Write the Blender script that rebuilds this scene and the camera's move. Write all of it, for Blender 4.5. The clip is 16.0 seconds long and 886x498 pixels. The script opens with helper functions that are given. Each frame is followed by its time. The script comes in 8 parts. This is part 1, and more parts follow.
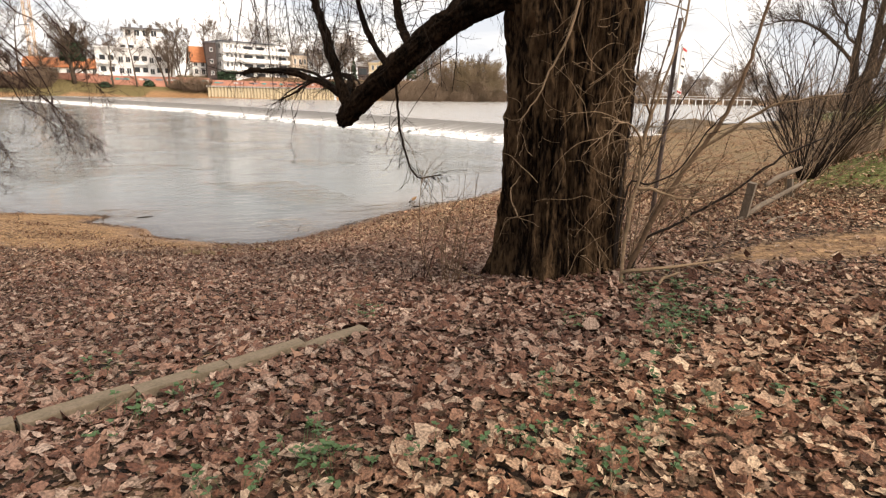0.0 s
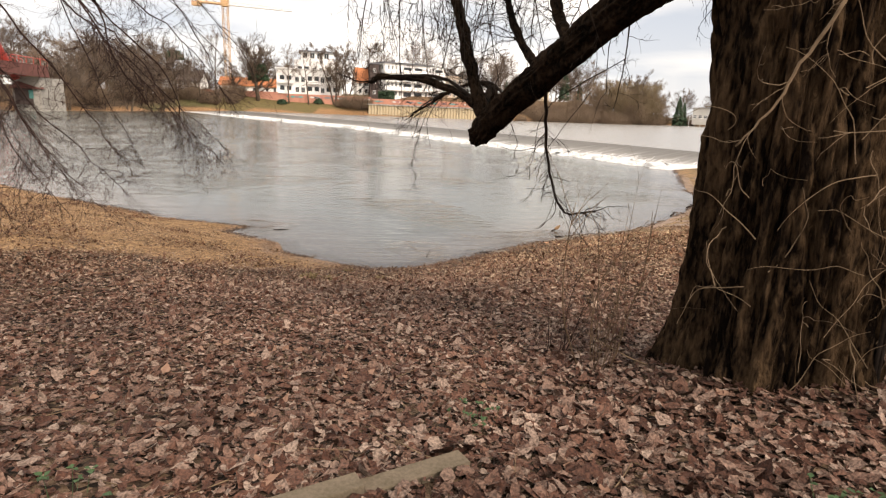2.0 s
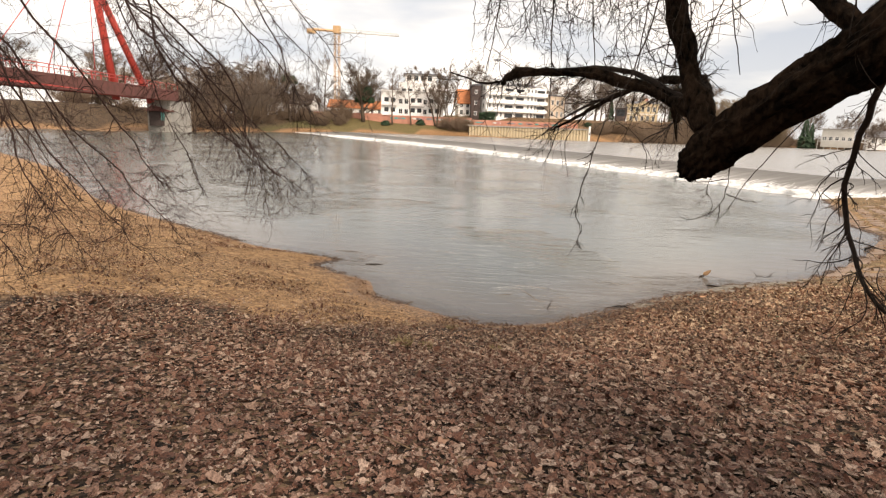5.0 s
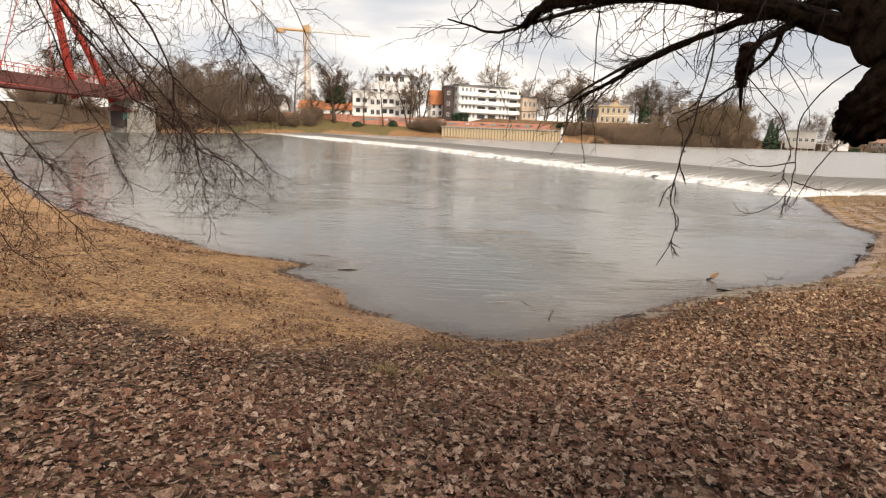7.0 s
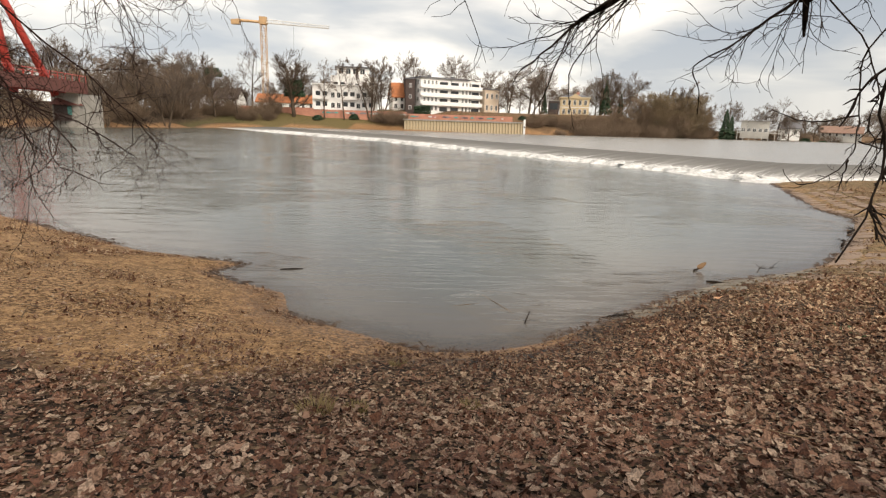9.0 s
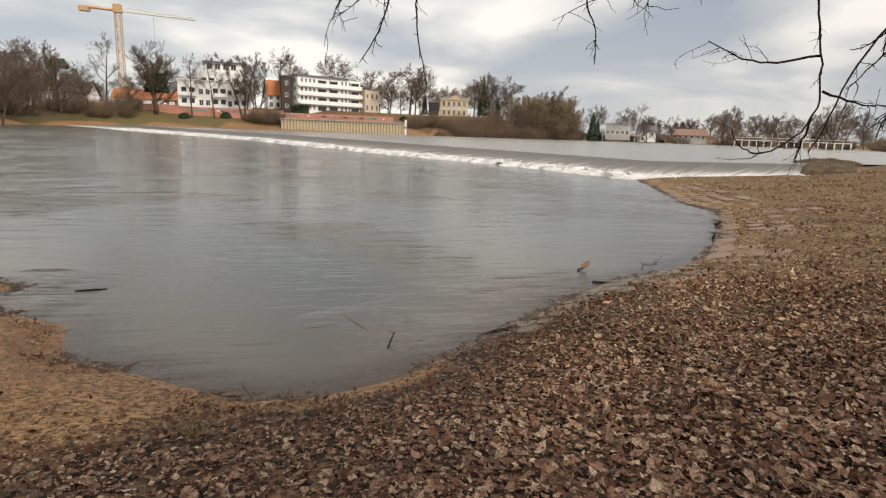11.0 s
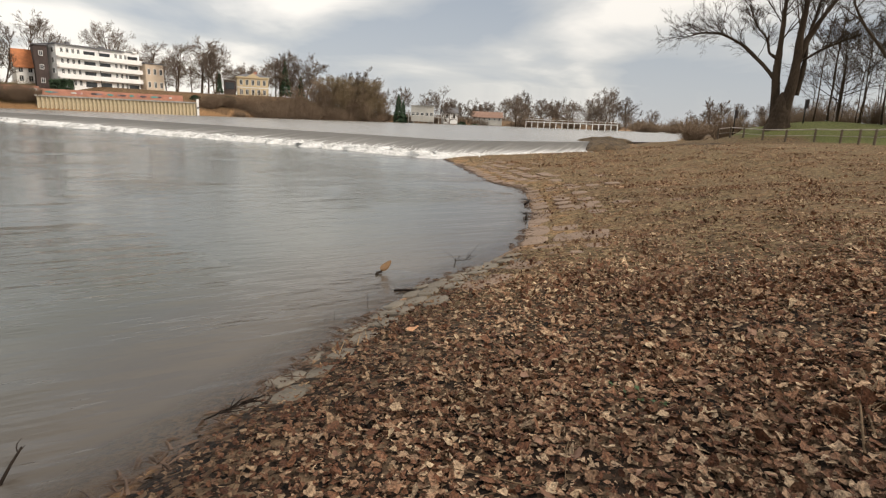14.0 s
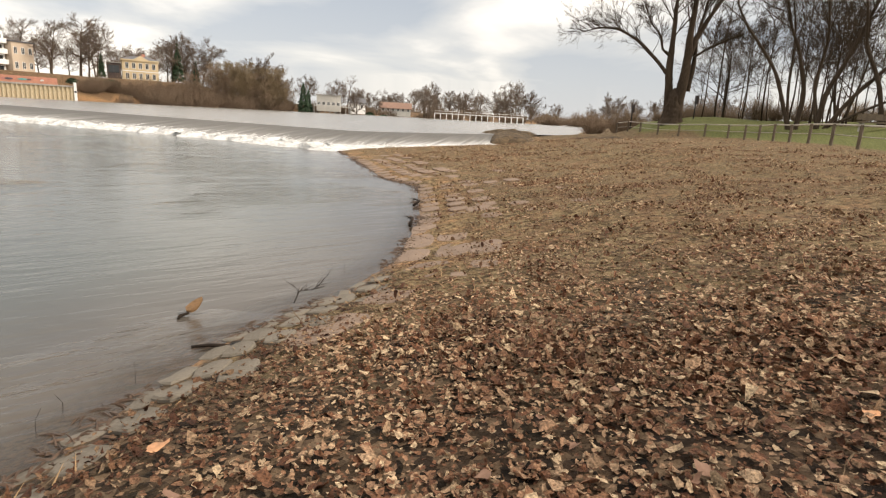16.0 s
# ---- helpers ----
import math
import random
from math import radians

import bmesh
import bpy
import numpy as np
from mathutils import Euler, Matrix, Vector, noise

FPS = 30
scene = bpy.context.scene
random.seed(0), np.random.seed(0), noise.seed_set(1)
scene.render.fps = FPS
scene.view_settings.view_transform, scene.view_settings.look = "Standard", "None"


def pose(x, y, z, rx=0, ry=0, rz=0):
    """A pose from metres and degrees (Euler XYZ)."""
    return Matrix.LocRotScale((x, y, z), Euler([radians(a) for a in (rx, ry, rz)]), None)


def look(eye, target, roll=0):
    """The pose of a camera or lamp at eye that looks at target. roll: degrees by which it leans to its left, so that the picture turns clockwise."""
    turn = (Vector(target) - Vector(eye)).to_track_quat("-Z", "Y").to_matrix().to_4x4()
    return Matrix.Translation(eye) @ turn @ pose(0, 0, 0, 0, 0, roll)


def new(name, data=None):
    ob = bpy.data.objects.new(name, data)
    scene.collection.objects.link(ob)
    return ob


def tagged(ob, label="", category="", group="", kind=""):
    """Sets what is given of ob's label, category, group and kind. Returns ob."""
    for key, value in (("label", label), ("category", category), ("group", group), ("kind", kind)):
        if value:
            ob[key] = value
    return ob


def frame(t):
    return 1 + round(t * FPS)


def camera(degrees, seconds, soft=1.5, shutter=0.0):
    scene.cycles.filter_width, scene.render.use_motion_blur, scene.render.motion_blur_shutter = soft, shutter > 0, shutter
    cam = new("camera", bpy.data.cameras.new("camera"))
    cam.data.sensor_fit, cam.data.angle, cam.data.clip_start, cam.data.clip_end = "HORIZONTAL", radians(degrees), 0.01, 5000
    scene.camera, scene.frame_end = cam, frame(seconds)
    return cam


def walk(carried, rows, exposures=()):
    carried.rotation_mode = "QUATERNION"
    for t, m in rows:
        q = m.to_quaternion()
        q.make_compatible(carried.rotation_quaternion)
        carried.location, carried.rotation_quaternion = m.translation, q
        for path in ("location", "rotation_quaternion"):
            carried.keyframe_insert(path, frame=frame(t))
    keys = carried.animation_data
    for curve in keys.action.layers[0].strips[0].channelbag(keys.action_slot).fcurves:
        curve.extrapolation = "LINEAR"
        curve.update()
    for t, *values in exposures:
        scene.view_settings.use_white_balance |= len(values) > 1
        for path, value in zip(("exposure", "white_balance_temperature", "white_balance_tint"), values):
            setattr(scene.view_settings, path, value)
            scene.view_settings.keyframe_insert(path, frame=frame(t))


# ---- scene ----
cam = camera(75.4, 16.0, soft=1.25)
PATH = [
    (0, (-0.525, -8.244, 3.075), (0.087, -6.413, 2.553), 1.2),
    (0.5, (-0.36, -7.934, 3.031), (0.116, -6.06, 2.523), 1.4),
    (1, (-0.251, -7.575, 3.036), (0.026, -5.655, 2.553), 1.6),
    (1.5, (-0.18, -7.162, 3.005), (-0.013, -5.224, 2.538), 2.1),
    (2, (-0.15, -6.794, 2.984), (-0.009, -4.855, 2.514), 2.2),
    (2.5, (-0.166, -6.352, 2.951), (-0.095, -4.407, 2.491), 2.1),
    (3, (-0.201, -5.947, 2.938), (-0.233, -3.997, 2.492), 2.1),
    (3.5, (-0.259, -5.584, 2.97), (-0.382, -3.633, 2.547), 2.4),
    (4, (-0.374, -5.169, 2.938), (-0.552, -3.218, 2.534), 2.7),
    (4.2, (-0.395, -5.028, 2.96), (-0.588, -3.081, 2.544), 2.2),
    (6.5, (-0.798, -3.563, 2.677), (-0.95, -1.611, 2.271), 2.4),
    (7, (-0.823, -3.241, 2.643), (-0.92, -1.285, 2.239), 2.2),
    (7.5, (-0.86, -2.931, 2.585), (-0.928, -0.973, 2.185), 2.0),
    (8, (-0.839, -2.555, 2.467), (-0.884, -0.597, 2.063), 2.0),
    (8.5, (-0.814, -2.239, 2.422), (-0.827, -0.283, 2.006), 2.0),
    (8.7, (-0.801, -2.131, 2.4), (-0.799, -0.175, 1.979), 1.9),
    (10.8, (-0.361, -0.691, 2.158), (-0.02, 1.239, 1.757), 2.0),
    (11, (-0.291, -0.56, 2.133), (0.125, 1.354, 1.73), 2.2),
    (11.5, (-0.109, -0.234, 2.094), (0.517, 1.621, 1.688), 2.7),
    (12, (0.09, 0.069, 2.008), (0.861, 1.867, 1.593), 2.7),
    (12.5, (0.3, 0.411, 1.979), (1.102, 2.196, 1.564), 2.6),
    (13, (0.525, 0.85, 1.931), (1.38, 2.607, 1.504), 2.7),
    (13.5, (0.727, 1.198, 1.864), (1.685, 2.899, 1.43), 2.5),
    (14, (0.927, 1.471, 1.905), (1.931, 3.145, 1.469), 2.4),
    (14.5, (1.319, 1.799, 1.873), (2.371, 3.441, 1.429), 2.7),
    (15, (1.646, 2.066, 1.834), (2.736, 3.682, 1.385), 2.6),
    (15.5, (2.005, 2.33, 1.865), (3.176, 3.888, 1.417), 2.9),
    (16, (2.462, 2.634, 1.886), (3.713, 4.128, 1.436), 3.3),
]
EXPOSURES = [(0, 0.92, 7250, 16), (1.5, 0.80, 7250, 16), (3.5, 0.76, 7350, 16), (7, 0.57, 7400, 16), (8.5, 0.43, 7250, 13), (11, 0.15, 6950, 12), (12.5, 0.04, 6900, 12), (14.5, 0.29, 7050, 12), (16, 0.53, 7200, 13)]
walk(cam, [(t, look(eye, target, roll)) for t, eye, target, roll in PATH], EXPOSURES)


# ---- world, sun, sky ----
SUN_AZ, SUN_EL = 146.0, 40.0
world = bpy.data.worlds.new("overcast_sky")
scene.world = world
world.use_nodes = True
wn, wl = world.node_tree.nodes, world.node_tree.links
wn.clear()
w_out = wn.new("ShaderNodeOutputWorld")
w_bg = wn.new("ShaderNodeBackground")
w_sky = wn.new("ShaderNodeTexSky")
w_sky.sky_type, w_sky.sun_disc = "NISHITA", False
w_sky.sun_elevation, w_sky.sun_rotation = radians(SUN_EL), radians(SUN_AZ)
w_geo = wn.new("ShaderNodeTexCoord")
w_sep = wn.new("ShaderNodeSeparateXYZ")
w_add = wn.new("ShaderNodeMath"); w_add.operation = "ADD"; w_add.inputs[1].default_value = 0.16
w_max = wn.new("ShaderNodeMath"); w_max.operation = "MAXIMUM"; w_max.inputs[1].default_value = 0.06
w_dx = wn.new("ShaderNodeMath"); w_dx.operation = "DIVIDE"
w_dy = wn.new("ShaderNodeMath"); w_dy.operation = "DIVIDE"
w_com = wn.new("ShaderNodeCombineXYZ")
w_noise = wn.new("ShaderNodeTexNoise")
w_noise.inputs["Scale"].default_value, w_noise.inputs["Detail"].default_value = 0.85, 6.0
w_noise.inputs["Roughness"].default_value, w_noise.inputs["Distortion"].default_value = 0.47, 0.3
w_ramp = wn.new("ShaderNodeValToRGB")
w_ramp.color_ramp.elements[0].position, w_ramp.color_ramp.elements[0].color = 0.37, (0.52, 0.62, 0.75, 1)
w_ramp.color_ramp.elements[1].position, w_ramp.color_ramp.elements[1].color = 0.60, (1.46, 1.45, 1.40, 1)
w_mid = w_ramp.color_ramp.elements.new(0.48); w_mid.color = (0.81, 0.87, 0.92, 1)
w_mul = wn.new("ShaderNodeVectorMath"); w_mul.operation = "SCALE"; w_mul.inputs["Scale"].default_value = 0.015
w_mix = wn.new("ShaderNodeVectorMath"); w_mix.operation = "ADD"
wl.new(w_geo.outputs["Generated"], w_sep.inputs[0])
wl.new(w_sep.outputs["Z"], w_max.inputs[0])
wl.new(w_max.outputs[0], w_add.inputs[0])
wl.new(w_sep.outputs["X"], w_dx.inputs[0]); wl.new(w_add.outputs[0], w_dx.inputs[1])
wl.new(w_sep.outputs["Y"], w_dy.inputs[0]); wl.new(w_add.outputs[0], w_dy.inputs[1])
wl.new(w_dx.outputs[0], w_com.inputs[0]); wl.new(w_dy.outputs[0], w_com.inputs[1])
w_off = wn.new("ShaderNodeVectorMath"); w_off.operation = "ADD"; w_off.inputs[1].default_value = (1.7, -0.9, 0.4)
wl.new(w_com.outputs[0], w_off.inputs[0]); wl.new(w_off.outputs[0], w_noise.inputs["Vector"])
wl.new(w_noise.outputs["Fac"], w_ramp.inputs[0])
wl.new(w_sky.outputs[0], w_mul.inputs[0])
w_low = wn.new("ShaderNodeMapRange")
w_low.inputs["From Min"].default_value, w_low.inputs["From Max"].default_value = 0.0, 0.22
w_low.inputs["To Min"].default_value, w_low.inputs["To Max"].default_value = 0.45, 0.0
wl.new(w_sep.outputs["Z"], w_low.inputs["Value"])
w_haze = wn.new("ShaderNodeMix"); w_haze.data_type = "RGBA"
w_haze.inputs["B"].default_value = (1.04, 1.06, 1.05, 1)
wl.new(w_low.outputs[0], w_haze.inputs["Factor"]); wl.new(w_ramp.outputs[0], w_haze.inputs["A"])
w_dot = wn.new("ShaderNodeVectorMath"); w_dot.operation = "DOT_PRODUCT"; w_dot.inputs[1].default_value = (-0.866, 0.5, 0.0)
wl.new(w_geo.outputs["Generated"], w_dot.inputs[0])
w_side = wn.new("ShaderNodeMapRange")
w_side.inputs["From Min"].default_value, w_side.inputs["From Max"].default_value = -0.4, 0.9
w_side.inputs["To Min"].default_value, w_side.inputs["To Max"].default_value = 1.0, 1.18
wl.new(w_dot.outputs["Value"], w_side.inputs["Value"])
w_lit = wn.new("ShaderNodeVectorMath"); w_lit.operation = "SCALE"
wl.new(w_haze.outputs["Result"], w_lit.inputs[0]); wl.new(w_side.outputs[0], w_lit.inputs["Scale"])
wl.new(w_mul.outputs[0], w_mix.inputs[0]); wl.new(w_lit.outputs[0], w_mix.inputs[1])
wl.new(w_mix.outputs[0], w_bg.inputs["Color"])
w_bg.inputs["Strength"].default_value = 0.56
wl.new(w_bg.outputs[0], w_out.inputs["Surface"])

sun = new("sun", bpy.data.lights.new("sun", "SUN"))
sun.data.energy, sun.data.angle, sun.data.color = 2.2, radians(22), (1.0, 0.93, 0.84)
sun_way = Vector((math.sin(radians(SUN_AZ)) * math.cos(radians(SUN_EL)), math.cos(radians(SUN_AZ)) * math.cos(radians(SUN_EL)), math.sin(radians(SUN_EL))))
sun.matrix_world = look(sun_way * 60, (0, 0, 0))


# ---- materials ----
def mat(name, base, rough=0.8, metal=0.0, var=0.25, scale=3.0, fine=40.0, bump=0.3, dist=0.01, island=0.0, objrand=0.0, spec=0.5, stretch=None, second=None, crisp=0.3):
    """A surface of one base colour with stains, grain and relief; second: another colour in patches."""
    m = bpy.data.materials.new(name)
    m.use_nodes = True
    n, l = m.node_tree.nodes, m.node_tree.links
    b = n["Principled BSDF"]
    b.inputs["Roughness"].default_value, b.inputs["Metallic"].default_value = rough, metal
    b.inputs["Specular IOR Level"].default_value = spec
    co = n.new("ShaderNodeTexCoord")
    mp = n.new("ShaderNodeMapping")
    l.new(co.outputs["Object"], mp.inputs[0])
    if stretch:
        mp.inputs["Scale"].default_value = stretch
    big, small = n.new("ShaderNodeTexNoise"), n.new("ShaderNodeTexNoise")
    big.inputs["Scale"].default_value, big.inputs["Detail"].default_value = scale, 4
    small.inputs["Scale"].default_value, small.inputs["Detail"].default_value = fine, 6
    l.new(mp.outputs[0], big.inputs["Vector"]); l.new(mp.outputs[0], small.inputs["Vector"])
    add = n.new("ShaderNodeMath"); add.operation = "ADD"
    l.new(big.outputs["Fac"], add.inputs[0]); l.new(small.outputs["Fac"], add.inputs[1])
    last = add
    if island or objrand:
        r = n.new("ShaderNodeNewGeometry") if island else n.new("ShaderNodeObjectInfo")
        k = n.new("ShaderNodeMath"); k.operation = "MULTIPLY_ADD"
        l.new(r.outputs["Random Per Island" if island else "Random"], k.inputs[0])
        k.inputs[1].default_value = island or objrand
        l.new(add.outputs[0], k.inputs[2])
        last = k
    rng = n.new("ShaderNodeMapRange")
    rng.inputs["From Min"].default_value, rng.inputs["From Max"].default_value = 1.0 - crisp, 1.0 + crisp + island + objrand
    l.new(last.outputs[0], rng.inputs["Value"])
    mix = n.new("ShaderNodeMix"); mix.data_type = "RGBA"
    lo = second if second else tuple(c * (1 - var) for c in base)
    hi = base if second else tuple(min(1, c * (1 + var)) for c in base)
    mix.inputs["A"].default_value, mix.inputs["B"].default_value = (*lo, 1), (*hi, 1)
    l.new(rng.outputs[0], mix.inputs["Factor"])
    l.new(mix.outputs["Result"], b.inputs["Base Color"])
    if bump:
        bp = n.new("ShaderNodeBump")
        bp.inputs["Strength"].default_value, bp.inputs["Distance"].default_value = bump, dist
        l.new(small.outputs["Fac"], bp.inputs["Height"])
        l.new(bp.outputs[0], b.inputs["Normal"])
    return m


def node_mat(name):
    m = bpy.data.materials.new(name)
    m.use_nodes = True
    return m, m.node_tree.nodes, m.node_tree.links, m.node_tree.nodes["Principled BSDF"]


def make_ground():
    """Leaf mould, straw-coloured sand and turf, mixed by the masks of the ground sheet."""
    m, n, l, b = node_mat("ground_soil")
    co = n.new("ShaderNodeTexCoord")

    def noise_tex(scale, detail=5, rough=0.6):
        t = n.new("ShaderNodeTexNoise")
        t.inputs["Scale"].default_value, t.inputs["Detail"].default_value, t.inputs["Roughness"].default_value = scale, detail, rough
        l.new(co.outputs["Object"], t.inputs["Vector"])
        return t

    def ramp(src, stops):
        r = n.new("ShaderNodeValToRGB")
        els = r.color_ramp.elements
        els[0].position, els[0].color = stops[0][0], (*stops[0][1], 1)
        els[1].position, els[1].color = stops[-1][0], (*stops[-1][1], 1)
        for p, c in stops[1:-1]:
            els.new(p).color = (*c, 1)
        l.new(src, r.inputs[0])
        return r

    def mixed(fac, a, c):
        x = n.new("ShaderNodeMix"); x.data_type = "RGBA"
        l.new(fac, x.inputs["Factor"]); l.new(a, x.inputs["A"]); l.new(c, x.inputs["B"])
        return x.outputs["Result"]

    fine, mid, big = noise_tex(38), noise_tex(6), noise_tex(0.7)
    vor = n.new("ShaderNodeTexVoronoi"); vor.inputs["Scale"].default_value = 22
    l.new(co.outputs["Object"], vor.inputs["Vector"])
    soil = ramp(vor.outputs["Color"], [(0.15, (0.006, 0.004, 0.003)), (0.5, (0.048, 0.029, 0.018)), (0.85, (0.20, 0.135, 0.086))])
    sand = ramp(fine.outputs["Fac"], [(0.3, (0.13, 0.072, 0.036)), (0.5, (0.33, 0.198, 0.097)), (0.7, (0.54, 0.345, 0.185))])
    straw = ramp(mid.outputs["Fac"], [(0.36, (0.055, 0.029, 0.017)), (0.46, (0.15, 0.083, 0.043)), (0.56, (0.32, 0.193, 0.098)), (0.68, (0.50, 0.32, 0.17))])
    grass = ramp(noise_tex(11, 8, 0.72).outputs["Fac"], [(0.32, (0.04, 0.048, 0.015)), (0.5, (0.115, 0.125, 0.038)), (0.68, (0.215, 0.22, 0.075))])
    half = n.new("ShaderNodeValue"); half.outputs[0].default_value = 0.5
    sandy = mixed(half.outputs[0], sand.outputs[0], straw.outputs[0])
    scrub = ramp(noise_tex(19, 6, 0.7).outputs["Fac"], [(0.41, (0.030, 0.015, 0.008)), (0.48, (0.18, 0.104, 0.051)), (0.57, (0.44, 0.275, 0.145))])
    patch = n.new("ShaderNodeMapRange")
    patch.inputs["From Min"].default_value, patch.inputs["From Max"].default_value = 0.44, 0.58
    patch.inputs["To Max"].default_value = 0.85
    l.new(noise_tex(0.85, 7, 0.62).outputs["Fac"], patch.inputs["Value"])
    sandy = mixed(patch.outputs[0], sandy, scrub.outputs[0])
    bright = n.new("ShaderNodeVectorMath"); bright.operation = "SCALE"; bright.inputs["Scale"].default_value = 1.16
    l.new(sandy, bright.inputs[0])
    sandy = bright.outputs[0]

    def mask(key, soft=0.35):
        a = n.new("ShaderNodeAttribute"); a.attribute_name = key
        s = n.new("ShaderNodeMath"); s.operation = "MULTIPLY_ADD"
        l.new(mid.outputs["Fac"], s.inputs[0]); s.inputs[1].default_value = soft
        l.new(a.outputs["Fac"], s.inputs[2])
        r = n.new("ShaderNodeMapRange")
        r.inputs["From Min"].default_value, r.inputs["From Max"].default_value = 0.5, 0.8
        l.new(s.outputs[0], r.inputs["Value"])
        return r.outputs[0]

    col = mixed(mask("sand"), soil.outputs[0], sandy)
    thatch = ramp(noise_tex(8, 10, 0.76).outputs["Fac"], [(0.38, (0.024, 0.016, 0.009)), (0.48, (0.115, 0.082, 0.042)), (0.58, (0.30, 0.222, 0.122))])
    laid = n.new("ShaderNodeAttribute"); laid.attribute_name = "thatch"
    spread = n.new("ShaderNodeMapRange")
    spread.inputs["From Min"].default_value, spread.inputs["From Max"].default_value = 0.40, 0.54
    l.new(noise_tex(1.6, 8, 0.65).outputs["Fac"], spread.inputs["Value"])
    cover = n.new("ShaderNodeMath"); cover.operation = "MULTIPLY"
    l.new(laid.outputs["Fac"], cover.inputs[0]); l.new(spread.outputs[0], cover.inputs[1])
    col = mixed(cover.outputs[0], col, thatch.outputs[0])
    col = mixed(mask("turf"), col, grass.outputs[0])
    wet = n.new("ShaderNodeAttribute"); wet.attribute_name = "wet"
    dark = n.new("ShaderNodeMix"); dark.data_type = "RGBA"; dark.blend_type = "MULTIPLY"
    dark.inputs["B"].default_value = (0.74, 0.66, 0.58, 1)
    l.new(wet.outputs["Fac"], dark.inputs["Factor"]); l.new(col, dark.inputs["A"])
    l.new(dark.outputs["Result"], b.inputs["Base Color"])
    rr = n.new("ShaderNodeMapRange")
    rr.inputs["To Min"].default_value, rr.inputs["To Max"].default_value = 0.95, 0.45
    l.new(wet.outputs["Fac"], rr.inputs["Value"]); l.new(rr.outputs[0], b.inputs["Roughness"])
    b.inputs["Specular IOR Level"].default_value = 0.25
    bp = n.new("ShaderNodeBump"); bp.inputs["Strength"].default_value, bp.inputs["Distance"].default_value = 0.7, 0.03
    l.new(fine.outputs["Fac"], bp.inputs["Height"])
    bp2 = n.new("ShaderNodeBump"); bp2.inputs["Strength"].default_value, bp2.inputs["Distance"].default_value = 0.8, 0.11
    l.new(mid.outputs["Fac"], bp2.inputs["Height"]); l.new(bp.outputs[0], bp2.inputs["Normal"])
    l.new(bp2.outputs[0], b.inputs["Normal"])
    return m


def make_water(name, base, ripple, rough, calm):
    """Turbid river water: a glossy skin with wind ripples over silty depth, which clears over the shallows."""
    m, n, l, b = node_mat(name)
    co = n.new("ShaderNodeTexCoord")
    mp = n.new("ShaderNodeMapping"); mp.inputs["Scale"].default_value = (0.42, 1.9, 1.0); mp.inputs["Rotation"].default_value = (0, 0, radians(-8))
    l.new(co.outputs["Object"], mp.inputs[0])
    w1, w2, w3 = (n.new("ShaderNodeTexNoise") for _ in range(3))
    for w, s, d in ((w1, 1.0, 3), (w2, 3.4, 3), (w3, 0.16, 3)):
        w.inputs["Scale"].default_value, w.inputs["Detail"].default_value = s, d
        l.new(mp.outputs[0] if w is not w3 else co.outputs["Object"], w.inputs["Vector"])
    gate = n.new("ShaderNodeMapRange")
    gate.inputs["From Min"].default_value, gate.inputs["From Max"].default_value = 0.50, 0.63
    gate.inputs["To Min"].default_value = calm
    l.new(w3.outputs["Fac"], gate.inputs["Value"])
    s1 = n.new("ShaderNodeMath"); s1.operation = "MULTIPLY_ADD"; s1.inputs[1].default_value = 0.42
    l.new(w2.outputs["Fac"], s1.inputs[0]); l.new(w1.outputs["Fac"], s1.inputs[2])
    hgt = n.new("ShaderNodeMath"); hgt.operation = "MULTIPLY"
    l.new(s1.outputs[0], hgt.inputs[0]); l.new(gate.outputs[0], hgt.inputs[1])
    bp = n.new("ShaderNodeBump"); bp.inputs["Strength"].default_value, bp.inputs["Distance"].default_value = ripple, 0.12
    l.new(hgt.outputs[0], bp.inputs["Height"]); l.new(bp.outputs[0], b.inputs["Normal"])
    silt = n.new("ShaderNodeAttribute"); silt.attribute_name = "silt"
    murk = n.new("ShaderNodeMix"); murk.data_type = "RGBA"
    murk.inputs["A"].default_value, murk.inputs["B"].default_value = (*base, 1), (0.100, 0.086, 0.073, 1)
    l.new(silt.outputs["Fac"], murk.inputs["Factor"]); l.new(murk.outputs["Result"], b.inputs["Base Color"])
    b.inputs["Roughness"].default_value, b.inputs["IOR"].default_value = rough, 1.33
    clear = n.new("ShaderNodeAttribute"); clear.attribute_name = "shallow"
    tr = n.new("ShaderNodeBsdfTransparent"); tr.inputs["Color"].default_value = (0.78, 0.70, 0.60, 1)
    gl = n.new("ShaderNodeBsdfGlossy"); gl.inputs["Roughness"].default_value = rough
    l.new(bp.outputs[0], gl.inputs["Normal"])
    fr = n.new("ShaderNodeFresnel"); fr.inputs["IOR"].default_value = 1.33
    l.new(bp.outputs[0], fr.inputs["Normal"])
    skin = n.new("ShaderNodeMixShader")
    l.new(fr.outputs[0], skin.inputs[0]); l.new(tr.outputs[0], skin.inputs[1]); l.new(gl.outputs[0], skin.inputs[2])
    mix = n.new("ShaderNodeMixShader")
    l.new(clear.outputs["Fac"], mix.inputs[0]); l.new(b.outputs[0], mix.inputs[1]); l.new(skin.outputs[0], mix.inputs[2])
    l.new(mix.outputs[0], n["Material Output"].inputs["Surface"])
    return m


